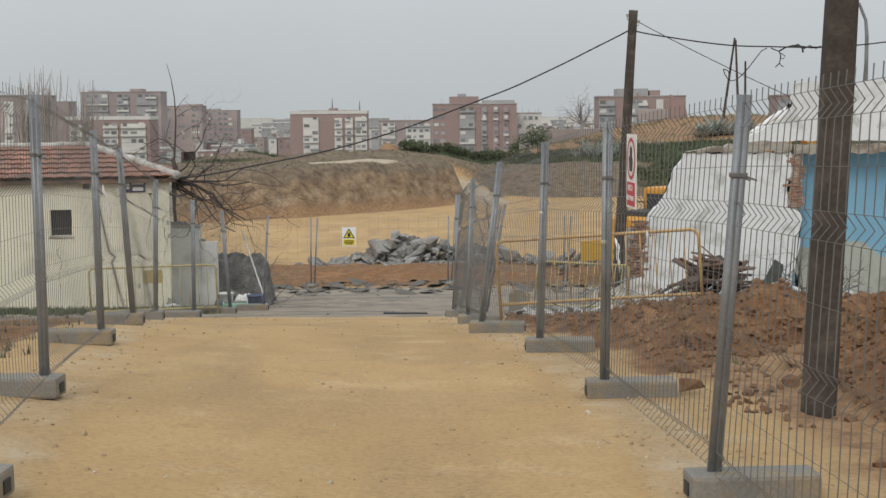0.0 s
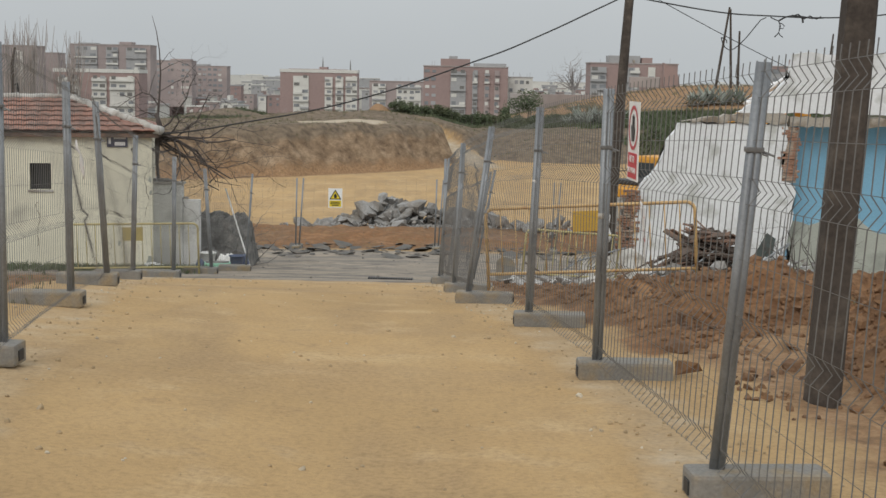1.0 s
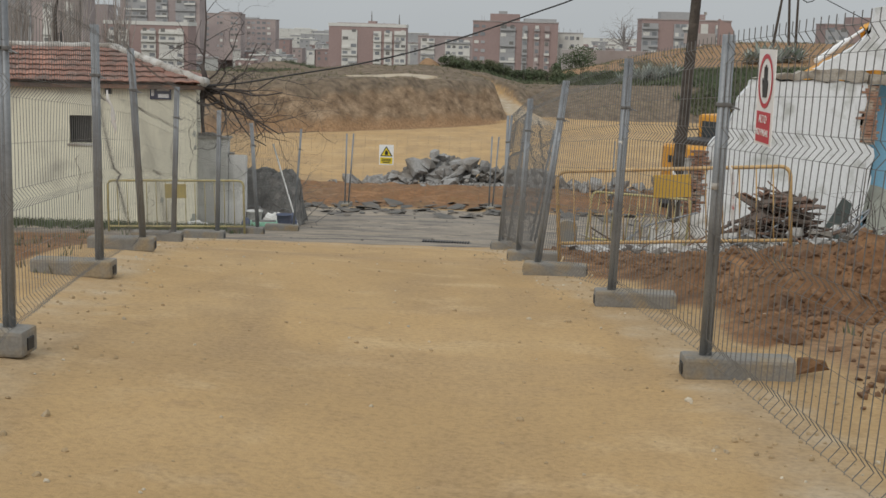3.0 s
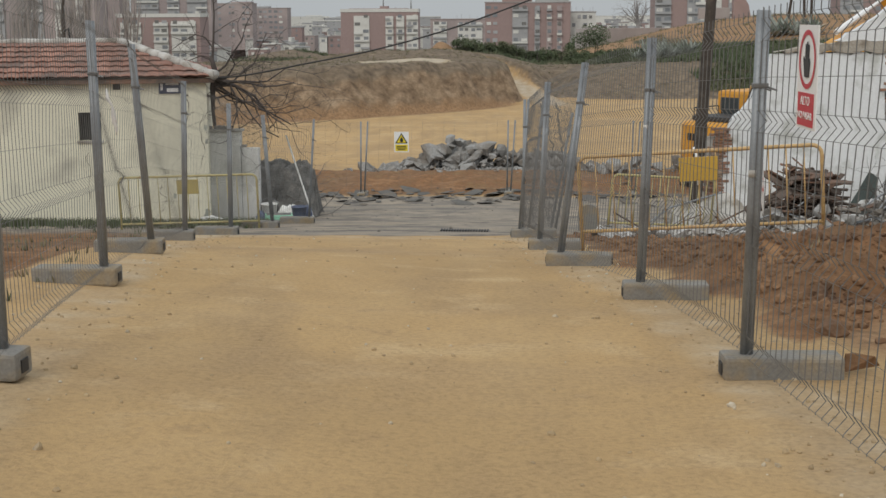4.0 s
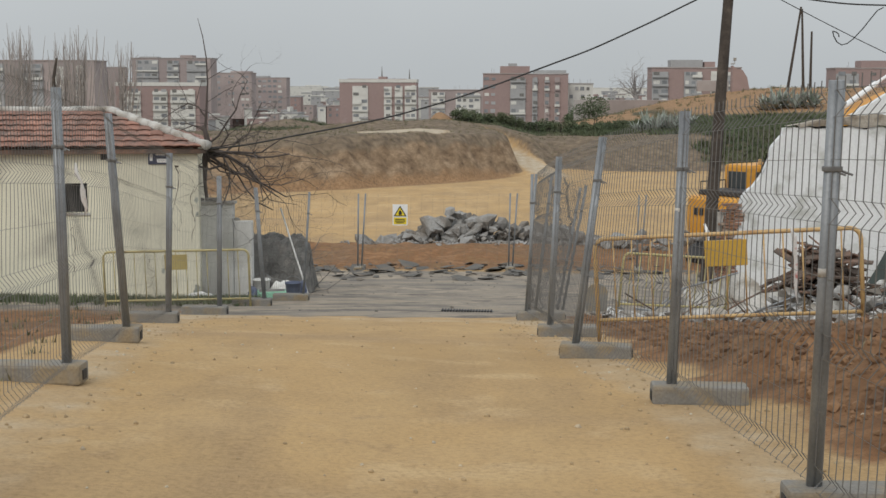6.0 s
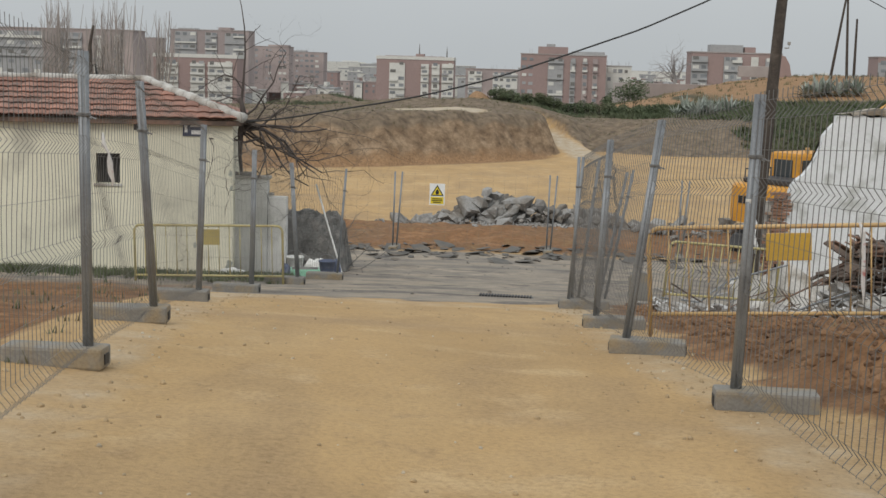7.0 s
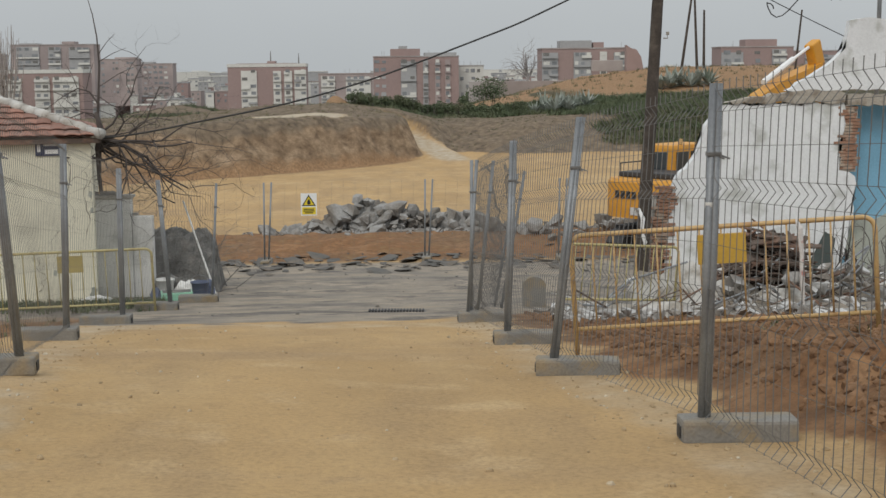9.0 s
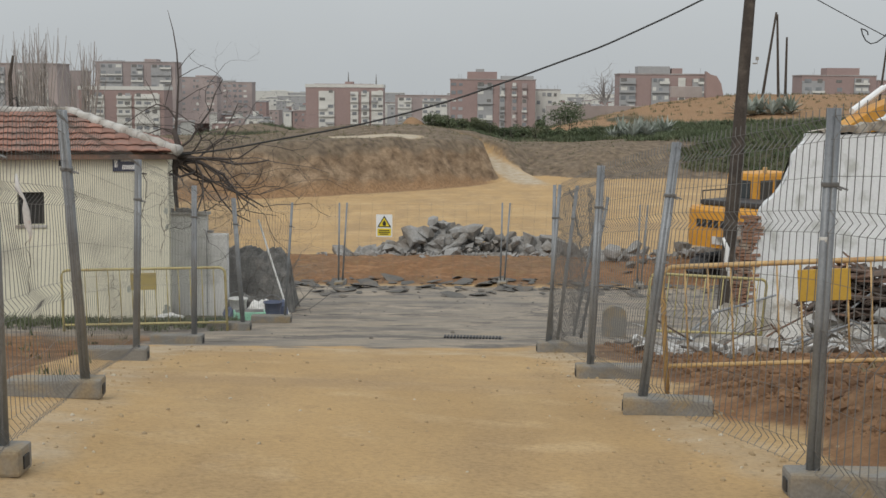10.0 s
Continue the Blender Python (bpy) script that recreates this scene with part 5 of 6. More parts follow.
for k in range(6):                                   # the maker's mark as plain bars
    x = -0.72 + 0.2 * k
    b2 = bmesh.new(); box(b2, x, -2.135 + abs(x + 0.1) * 0.11, 1.72, x + 0.13, -2.09 + abs(x + 0.1) * 0.11, 1.92); part("mark_bar", b2, M["ink"], cw)
b2 = bmesh.new(); box(b2, -0.15, -2.14, 1.3, 0.25, -2.1, 1.5); part("plate", b2, M["debris"], cw)
bm = bmesh.new(); box(bm, -1.2, -1.34, 1.31, 1.2, -0.2, 2.2, 0.06); part("engine_hood", bm, M["yellow"], exc)
bm = bmesh.new(); box(bm, -1.05, -1.5, 2.24, 1.05, -0.3, 2.38, 0.04); part("hood_top", bm, M["black"], exc, "black engine cover")
for sx in (-1, 1):
    bm = bmesh.new(); tube(bm, [(sx * 1.05, -1.4, 2.25), (sx * 1.05, -1.4, 2.6), (sx * 1.05, -0.3, 2.6), (sx * 1.05, -0.3, 2.25)], 0.02, 6); part("guard_rail", bm, M["black"], exc)
bm = bmesh.new(); box(bm, 0.35, -0.19, 1.31, 1.2, 1.3, 1.95, 0.05); part("side_box", bm, M["yellow"], exc)
bm = bmesh.new(); box(bm, -1.2, -0.18, 1.31, -0.22, 1.5, 3.05, 0.1); cab = part("cab", bm, M["yellow"], exc, "yellow operator's cab with dark windows")
for x0, y0, z0, x1, y1, z1 in ((-1.03, -0.2, 2.2, -0.4, -0.17, 2.85), (-0.225, 0.0, 2.1, -0.2, 0.55, 2.85), (-0.225, 0.68, 2.0, -0.2, 1.3, 2.85), (-1.225, 0.0, 2.1, -1.195, 1.3, 2.85), (-1.05, 1.485, 1.7, -0.38, 1.51, 2.9)):
    b2 = bmesh.new(); box(b2, x0, y0, z0, x1, y1, z1, 0.01); part("window", b2, M["glass"], cab)
b2 = bmesh.new(); tube(b2, [(-0.3, 0.3, 3.05), (-0.3, 0.3, 3.2)], 0.06, 8); part("beacon", b2, M["barrier"], cab)
b2 = bmesh.new(); tube(b2, [(0.7, -0.6, 2.2), (0.7, -0.6, 2.75)], 0.05, 8); part("exhaust", b2, M["black"], exc)
boom_pts = [(1.5, 1.60), (1.8, 2.44), (2.5, 3.64), (3.3, 4.34), (4.6, 4.79), (6.6, 5.24), (6.85, 4.94), (6.55, 4.69), (4.7, 3.99), (3.6, 3.39), (2.9, 2.54), (2.4, 1.60)]
bm = bmesh.new()
lo = [bm.verts.new((-0.05, y, z)) for y, z in boom_pts]; hi = [bm.verts.new((0.4, y, z)) for y, z in boom_pts]
bm.faces.new(lo); bm.faces.new(hi[::-1])
for k in range(len(boom_pts)):
    bm.faces.new((lo[k], lo[(k + 1) % len(lo)], hi[(k + 1) % len(lo)], hi[k]))
bmesh.ops.recalc_face_normals(bm, faces=bm.faces)
boom = part("boom", bm, M["yellow"], exc, "yellow boom with a steel ram")
b2 = bmesh.new(); tube(b2, [(0.17, 3.7, 4.7), (0.17, 5.3, 5.36)], 0.09, 8); tube(b2, [(0.17, 5.2, 5.32), (0.17, 6.45, 5.82)], 0.05, 8); part("ram", b2, M["white"], boom)
bm = bmesh.new(); box(bm, 0.02, -0.25, -2.9, 0.33, 0.25, 0.8, 0.05, Matrix.Translation((0, 6.7, 5.14)) @ Euler((radians(24), 0, 0)).to_matrix().to_4x4()); part("arm", bm, M["yellow"], exc)
bm = bmesh.new(); box(bm, -0.35, 7.05, 2.25, 0.7, 8.15, 3.15, 0.2); part("bucket", bm, M["black"], exc)

def branch(bm, p, d, length, r, depth, rnd, droop=0.0, tips=None, wander=0.25):
    """A limb that tapers and forks; tips collects the fine ends."""
    pts, rs = [p.copy()], [r]
    n = 5
    for k in range(n):
        d = (d + Vector((rnd.gauss(0, wander), rnd.gauss(0, wander), rnd.gauss(0, wander) - droop)) * 0.5).normalized()
        p = p + d * (length / n)
        pts.append(p.copy())
        rs.append(r * (1 - 0.55 * (k + 1) / n))
        if depth > 0 and k >= 1 and rnd.random() < 0.75:
            side = d.cross(Vector((rnd.uniform(-1, 1), rnd.uniform(-1, 1), rnd.uniform(-1, 1)))).normalized()
            branch(bm, p, (d * 0.55 + side * 0.8).normalized(), length * rnd.uniform(0.45, 0.75), rs[-1] * 0.62, depth - 1, rnd, droop, tips, wander)
    tube(bm, pts, rs, 5 if r > 0.02 else 3, cap=False)
    if tips is not None and depth == 0:
        tips.append((pts[-1], d))


# ==== small things by the street ====
def bucket(x, y, r, h, m, label):
    th = thing("bucket", pose(x, y, ground_z(x, y)), label, "bucket", "containers by the wall")
    bm = bmesh.new()
    n = 16
    prof = [(r * 0.82, 0), (r, h), (r * 1.06, h), (r * 1.06, h - 0.03), (r * 0.96, h - 0.02), (r * 0.78, 0.02)]
    rows = [[bm.verts.new((a * math.cos(2 * math.pi * k / n), a * math.sin(2 * math.pi * k / n), z)) for k in range(n)] for a, z in prof]
    for p0, p1 in zip(rows, rows[1:]):
        for k in range(n):
            bm.faces.new((p0[k], p0[(k + 1) % n], p1[(k + 1) % n], p1[k]))
    bm.faces.new(rows[-1])
    part("shell", bm, m, th, smooth=True)
    b2 = bmesh.new(); tube(b2, [(r * math.cos(a), 0, h + 0.12 * math.sin(a)) for a in np.linspace(0, math.pi, 9)], 0.006, 5); part("handle", b2, M["galv"], th)


bucket(-4.4, 29.6, 0.16, 0.3, M["blue"], "blue plastic bucket among the rubbish by the wall")
bucket(-5.05, 29.7, 0.17, 0.36, M["annex"], "pale plastic tub among the rubbish by the wall")
def crumpled(name, label, category, x, y, size, material, seed, group="rubbish by the wall"):
    """A bag or cloth lying in folds."""
    th = thing(name, pose(x, y, ground_z(x, y) - 0.01), label, category, group)
    bm = bmesh.new(); bmesh.ops.create_icosphere(bm, subdivisions=3, radius=1.0)
    for v in bm.verts:
        c = v.co.copy()
        k = 1 + 0.35 * noise.noise(c * 1.7 + Vector((seed, 0, 0))) + 0.2 * noise.noise(c * 4.5 + Vector((0, seed, 0)))
        v.co = Vector((c.x * size[0] * k, c.y * size[1] * k, max(0.0, (c.z * 0.6 + 0.4) * size[2] * k)))
    part("folds", bm, material, th)


crumpled("rubbish_bag", "crumpled blue plastic bag among the rubbish", "bag", -4.3, 29.9, (0.14, 0.12, 0.3), M["blue"], 3)
crumpled("rubbish_bag", "crumpled blue plastic bag against the fence", "bag", -5.2, 29.5, (0.09, 0.09, 0.22), M["blue"], 5)
crumpled("rubbish_bag", "crumpled white plastic bag among the rubbish", "bag", -4.62, 29.75, (0.28, 0.16, 0.3), M["annex"], 8)
crumpled("rubbish_bag", "crumpled pale plastic sheet on the street edge", "bag", -6.0, 28.2, (0.26, 0.14, 0.16), M["annex"], 11)
crumpled("rubbish_bag", "crumpled dark plastic sheet among the rubbish", "bag", -4.95, 30.1, (0.34, 0.2, 0.36), M["net"], 13)
crate = thing("crate", pose(-4.75, 29.1, ground_z(-4.75, 29.1), 0, 0, 12), "pale green plastic crate on the street", "crate")
bm = bmesh.new(); box(bm, -0.28, -0.18, 0, 0.28, 0.18, 0.16, 0.02); part("shell", bm, M["green"], crate)
bm = bmesh.new(); box(bm, -0.25, -0.15, 0.161, 0.25, 0.15, 0.165); part("lining", bm, M["net"], crate)
lean = thing("leaning_pole", pose(-4.88, 31.0, ground_z(-4.88, 31.0)), "white pole leaning against the dark netting", "pole")
bm = bmesh.new(); tube(bm, [(0.68, -0.6, 0.02), (0.02, 0.0, 1.8)], 0.018, 8); part("pole", bm, M["annex"], lean)
net = thing("netting_heap", pose(-5.2, 31.6, ground_z(-5.2, 31.6)), "heap of rubbish draped with dark netting", "netting")
bm = bmesh.new(); bmesh.ops.create_grid(bm, x_segments=36, y_segments=22, size=1.0)
for v in bm.verts:
    x, y = v.co.x, v.co.y
    h = 1.22 * max(0, 1 - abs(x) ** 9) ** 0.7 * max(0, 1 - abs(y) ** 2.4) * (1 - 0.05 * x)
    rough = noise.noise(Vector((x * 3.2, y * 3.2, 3))) + 0.8 * noise.noise(Vector((x * 9, y * 9, 5)))
    v.co = Vector((x * 0.95 + 0.06 * rough, y * 0.8, max(0, h + 0.13 * rough * min(1, h * 2))))
part("sheet", bm, M["net"], net)
brush = thing("brush_pile", pose(-5.15, 31.3, ground_z(-5.15, 31.3)), "pile of grey dry brushwood behind the mesh fence", "brushwood")
rnd = random.Random(44)
bm = bmesh.new()
for k in range(46):
    branch(bm, Vector((rnd.uniform(-0.95, 0.95), rnd.uniform(-0.5, 0.5), 0.0)), Vector((rnd.uniform(-0.7, 0.7), rnd.uniform(-0.3, 0.3), 0.9)).normalized(), rnd.uniform(0.7, 1.35), 0.012, 1, rnd, 0.03, wander=0.5)
part("brushwood", bm, M["twig2"], brush)

stone = thing("marker_stone", pose(1.42, 26.2, ground_z(1.42, 26.2) - 0.02), "grey round-topped concrete marker stone at the street edge", "marker stone")
bm = bmesh.new(); flat(bm, [(-0.18, 0), (0.18, 0), (0.18, 0.38)] + [(0.18 * math.cos(a), 0.38 + 0.15 * math.sin(a)) for a in np.linspace(0.2, math.pi - 0.2, 9)] + [(-0.18, 0.38)], 0.18)
part("block", bm, M["block"], stone)
drain = thing("rubber_strip", pose(-0.8, 24.7, ground_z(-0.8, 24.7), 4, 0, -5), "dark ribbed rubber strip lying on the asphalt", "strip")
for k in range(18):
    bm = bmesh.new(); box(bm, -0.42 + 0.047 * k, -0.06, 0.0, -0.39 + 0.047 * k, 0.06, 0.035, 0.004); part("rib", bm, M["black"], drain)
bm = bmesh.new(); box(bm, -0.43, -0.07, -0.01, 0.44, 0.07, 0.008); part("base", bm, M["net"], drain)


# ==== trees, bushes, weeds ====
fig = thing("bare_tree", pose(-6.28, 30.4, -2.9) @ Matrix.Diagonal((1.04, 1.04, 1.03, 1)), "leafless dark fruit tree with tangled spreading branches at the house corner", "tree", "bare trees")
rnd = random.Random(31)
bm = bmesh.new()
tube(bm, [(0.12, 0.1, 0), (0.1, 0.08, 0.8), (0.03, 0, 1.6), (-0.04, 0, 2.4), (-0.03, 0, 2.9), (0.02, 0, 3.25), (-0.04, 0, 3.55)], [0.05, 0.042, 0.036, 0.04, 0.06, 0.062, 0.035], 8)
for v in bm.verts:
    v.co += 0.02 * noise.noise_vector(v.co * 5)
part("trunk", bm, M["bark"], fig, smooth=True)
bm = bmesh.new()
for d, L, r, z in (((1, -0.2, 0.2), 1.9, 0.03, 3.1), ((0.95, 0.1, -0.1), 2.1, 0.033, 3.0), ((0.75, 0.2, -0.45), 1.8, 0.03, 2.95), 
                   ((0.95, -0.1, 0.05), 2.3, 0.028, 3.05), ((-0.75, 0.1, 0.65), 0.9, 0.018, 3.4), ((0.9, 0.15, -0.3), 2.2, 0.03, 3.0), ((0.7, -0.2, -0.6), 1.7, 0.026, 2.9), ((0.85, 0.2, 0.35), 1.5, 0.024, 3.15), ((0.9, 0.0, -0.15), 1.8, 0.026, 3.1)):
    branch(bm, Vector((0.0, 0, z)), Vector(d).normalized(), L * 1.05, r, 3, rnd, 0.05, wander=0.7)
    branch(bm, Vector((0.02, 0, z - 0.05)), (Vector(d) + Vector((0.5, 0, -0.12))).normalized(), L * 0.95, r * 0.7, 3, rnd, 0.07, wander=0.8)
part("crown", bm, M["bark"], fig)
bm = bmesh.new()
tube(bm, [(-0.02, 0, 3.4), (0.02, 0, 3.9), (0.05, 0, 4.4), (0.03, 0, 4.9), (-0.03, 0, 5.3), (-0.12, 0, 5.65)], [0.03, 0.022, 0.016, 0.013, 0.009, 0.004], 6)
tube(bm, [(0.0, 0, 3.7), (-0.15, 0, 3.92), (-0.35, 0, 3.98), (-0.6, 0, 3.85), (-0.95, 0, 3.6)], [0.018, 0.016, 0.013, 0.01, 0.005], 5)
for x0, z0, dx, L in ((0.04, 4.45, 0.5, 0.25), (0.05, 4.6, 0.3, 0.35), (-0.35, 3.97, -0.2, 0.45), (-0.2, 3.95, 0.15, 0.5), (0.02, 4.0, 0.75, 0.4), (-0.6, 3.85, -0.3, 0.1)):
    tube(bm, [(x0, 0, z0), (x0 + dx * 0.5, 0.02, z0 + L * 0.6), (x0 + dx, 0, z0 + L)], [0.008, 0.006, 0.003], 4)
part("shoot", bm, M["bark"], fig)

for k, (tx, ty, s) in enumerate(((-19.6, 62, 1.0), (-18.2, 60, 1.0), (-17.3, 63, 0.9), (-21.0, 61, 1.05), (-22.5, 64, 1.0))):
    tz = ground_z(tx, ty)
    th = thing("bare_tree", pose(tx, ty, tz), "leafless pale poplar with upright whip-like shoots", "tree", "bare trees")
    rnd = random.Random(50 + k)
    bm = bmesh.new(); tube(bm, [(0, 0, 0), (0.1, 0, 3.4)], [0.2, 0.13], 8); part("trunk", bm, M["twig"], th)
    bm = bmesh.new()
    for j in range(26):
        a = Vector((0.1, 0, rnd.uniform(2.6, 3.4)))
        ox, oy, L = rnd.gauss(0, 0.45), rnd.gauss(0, 0.3), rnd.uniform(3.0, 5.0) * s
        tube(bm, [a, a + Vector((ox * 0.7, oy * 0.7, L * 0.3)), a + Vector((ox, oy, L * 0.7)), a + Vector((ox * 1.15, oy, L))], [0.032, 0.025, 0.018, 0.007], 4, cap=False)
        for q in range(3):
            f = rnd.uniform(0.4, 0.85)
            b0 = a + Vector((ox * f, oy * f, L * f))
            tube(bm, [b0, b0 + Vector((rnd.gauss(0, 0.2), rnd.gauss(0, 0.2), rnd.uniform(0.6, 1.3)))], [0.016, 0.006], 3, cap=False)
    part("crown", bm, M["twig"], th)
# a broken post with wire behind the house
stub = thing("wooden_post", pose(-12.6, 40, ground_z(-12.6, 40)), "thin dark broken wooden post behind the house", "post")
bm = bmesh.new(); tube(bm, [(0, 0, 0), (0.02, 0, 3.9), (0.0, 0, 5.2), (0.1, 0, 5.75)], [0.08, 0.07, 0.05, 0.03], 8); part("shaft", bm, M["wood"], stub)
bm = bmesh.new(); tube(bm, [(0, 0, 4.6), (0.15, 0, 4.7), (0.2, 0, 4.3)], 0.03, 6); part("bracket", bm, M["cable"], stub)


def leaf_clump(bm, centre, rad, count, rnd, size, flat_z=0.7):
    """Many small leaf blades scattered through an uneven volume."""
    for _ in range(count):
        d = Vector((rnd.gauss(0, 1), rnd.gauss(0, 1), rnd.gauss(0, 1))).normalized() * rad * rnd.random() ** 0.4
        p = centre + Vector((d.x, d.y, d.z * flat_z))
        a = Vector((rnd.uniform(-1, 1), rnd.uniform(-1, 1), rnd.uniform(-0.3, 1))).normalized() * size * rnd.uniform(0.6, 1.3)
        b = a.cross(Vector((rnd.uniform(-1, 1), rnd.uniform(-1, 1), rnd.uniform(-1, 1)))).normalized() * size * 0.45
        v = [bm.verts.new(q) for q in (p - a * 0.5, p + b * 0.5, p + a * 0.5, p - b * 0.5)]
        bm.faces.new(v)


def bush(x, y, w, h, seed, label, material, depth=1.0, leaf=0.15, count=900):
    th = thing("bush", pose(x, y, ground_z(x, y)), label, "bush", "shrubs on the terrace")
    rnd = random.Random(seed)
    bm = bmesh.new()
    n = max(4, int(w * 2.2))
    for k in range(n):
        c = Vector((rnd.uniform(-w / 2, w / 2), rnd.uniform(-depth, depth), h * rnd.uniform(0.2, 0.7)))
        leaf_clump(bm, c, h * rnd.uniform(0.3, 0.5), count // n, rnd, leaf)
    part("leaves", bm, material, th)
    for k in range(3):
        bm = bmesh.new()
        x0 = rnd.uniform(-w / 3, w / 3)
        tube(bm, [(x0, 0, -0.1), (x0 + rnd.uniform(-0.2, 0.2), 0, h * 0.6)], [0.04, 0.015], 4)
        part("stem", bm, M["bark"], th)


for k in range(27):
    x = -3.4 + 0.55 * k
    bush(x, 112.5 + 0.9 * math.sin(k * 2.1), 1.9, 1.0 + 0.28 * math.sin(k * 1.7), 600 + k, "dense dark green shrub on the terrace edge", M["leaf"])
bush(8.2, 116, 2.4, 2.9, 645, "dark evergreen shrub behind the terrace hedge", M["leaf"], 1.2, 0.2, 1600)
bush(11.6, 170, 3.6, 2.6, 640, "dark evergreen bush behind the terrace", M["leaf"], 1.5, 0.35, 1400)
bush(13.5, 172, 4.0, 3.4, 641, "dark evergreen bush behind the terrace", M["leaf"], 1.5, 0.35, 1600)
bush(9.6, 168, 2.0, 1.7, 642, "dark evergreen bush behind the terrace", M["leaf"], 1.0, 0.3, 800)


def agave_mesh(seed):
    rnd = random.Random(seed)
    bm = bmesh.new()
    for k in range(34):
        a = rnd.uniform(0, 2 * math.pi)
        e = rnd.uniform(0.25, 1.35)
        d = Vector((math.cos(a) * math.cos(e), math.sin(a) * math.cos(e), math.sin(e)))
        s = d.cross(Vector((0, 0, 1))).normalized()
        L = rnd.uniform(0.8, 1.15)
        base, mid, tip = d * 0.05, d * L * 0.5 + Vector((0, 0, 0.02)), d * L - Vector((0, 0, 0.22 * math.cos(e)))
        up = s.cross(d)
        q = [bm.verts.new(v) for v in (base - s * 0.05, base + s * 0.05, mid + s * 0.075, mid - s * 0.075, tip)]
        c = bm.verts.new(mid - up * 0.035)
        bm.faces.new((q[0], q[1], q[2], c, q[3])); bm.faces.new((q[3], c, q[4])); bm.faces.new((c, q[2], q[4]))
    me = bpy.data.meshes.new("leaves"); bm.to_mesh(me); bm.free(); me.materials.append(M["agave"])
    return me


agaves = [agave_mesh(700 + k) for k in range(3)]
rnd = random.Random(71)
for k in range(15):
    x, y, s = ((11.2 + 0.5 * k + rnd.uniform(-0.2, 0.2), 110 + rnd.uniform(-1, 1), rnd.uniform(1.2, 1.9)) if k < 9 else (24.0 + 0.85 * (k - 9), 124 + rnd.uniform(-1, 1), rnd.uniform(1.7, 2.4)))
    th = thing("agave", pose(x, y, ground_z(x, y)), "grey-green agave rosette on the grassy slope", "agave", "agaves on the slope")
    ob = new("leaves", agaves[k % 3]); ob.parent = th; ob.matrix_basis = Matrix.Diagonal((s, s, s, 1)) @ Matrix.Rotation(k * 1.3, 4, "Z")
# bare tree far behind the terrace
ft = thing("bare_tree", pose(31.3, 300, -6), "leafless grey tree in front of the flats", "tree", "bare trees")
rnd = random.Random(77)
bm = bmesh.new(); tube(bm, [(0, 0, 0), (0, 0, 6)], [0.45, 0.3], 8); part("trunk", bm, M["twig"], ft)
bm = bmesh.new()
for k in range(14):
    branch(bm, Vector((0, 0, rnd.uniform(4, 6))), Vector((rnd.uniform(-0.9, 0.9), rnd.uniform(-0.4, 0.4), 0.9)).normalized(), rnd.uniform(4, 6.5), 0.15, 2, rnd, -0.02)
part("crown", bm, M["twig"], ft)


# low weeds at the house foot and the track edges
def weeds(name, label, spots, seed, material, size):
    rnd = random.Random(seed)
    bm = bmesh.new()
    for x, y in spots:
        z = ground_z(x, y)
        for _ in range(7):
            a = rnd.uniform(0, 6.3)
            L = size * rnd.uniform(0.5, 1.3)
            d = Vector((math.cos(a) * 0.5, math.sin(a) * 0.5, 1)).normalized() * L
            s = Vector((-math.sin(a), math.cos(a), 0)) * 0.012
            o = Vector((x + rnd.gauss(0, 0.05), y + rnd.gauss(0, 0.05), z - 0.01))
            v = [bm.verts.new(q) for q in (o - s, o + s, o + d)]
            bm.faces.new(v)
    return tagged(mesh_object(name, bm, material), label, "weeds", kind="stuff")


rnd = random.Random(90)
weeds("weeds", "short green and dry weeds along the foot of the house", [(rnd.uniform(-12, -4.7), 27.9 - abs(rnd.gauss(0, 0.7))) for _ in range(1300)], 91, M["leaf"], 0.15)
weeds("weeds", "sparse dry weeds on the banks beside the track", [(np.interp(y, RIGHT_Y, RIGHT_X) + rnd.uniform(1.5, 6), y) for y in [rnd.uniform(8, 24) for _ in range(60)]] + [(np.interp(y, LEFT_Y, LEFT_X) - rnd.uniform(0.3, 3), y) for y in [rnd.uniform(8, 25) for _ in range(90)]], 92, M["weed"], 0.11)
def tufts(name, label, count, seed, spot, size, material, blades=9):
    """Grass tussocks, each a fan of thin blades."""
    r = random.Random(seed)
    vs, fs = [], []
    for _ in range(count):
        x, y = spot(r)
        z = ground_z(x, y) - 0.03
        for _ in range(blades):
            a, L = r.uniform(0, 6.3), size * r.uniform(0.4, 1.2)
            lean = r.uniform(0.1, 0.9)
            o = len(vs)
            bx, by = x + r.gauss(0, size * 0.35), y + r.gauss(0, size * 0.35)
            sx, sy = -math.sin(a) * size * 0.09, math.cos(a) * size * 0.09
            vs += [(bx - sx, by - sy, z), (bx + sx, by + sy, z), (bx + math.cos(a) * L * lean, by + math.sin(a) * L * lean, z + L * (1.1 - 0.6 * lean))]
            fs.append((o, o + 1, o + 2))
    me = bpy.data.meshes.new(name)
    me.from_pydata(vs, [], fs)
    me.materials.append(material)
    return tagged(new(name, me), label, "grass", kind="stuff")


def where(grid, x0, x1, y0, y1, least):
    """Spots of a stretch of ground where a cover is at least so strong."""
    def pick(r):
        for _ in range(30):
            x, y = r.uniform(x0, x1), r.uniform(y0, y1)
            if on_sheet(grid, x, y) > least:
                break
        return x, y
    return pick


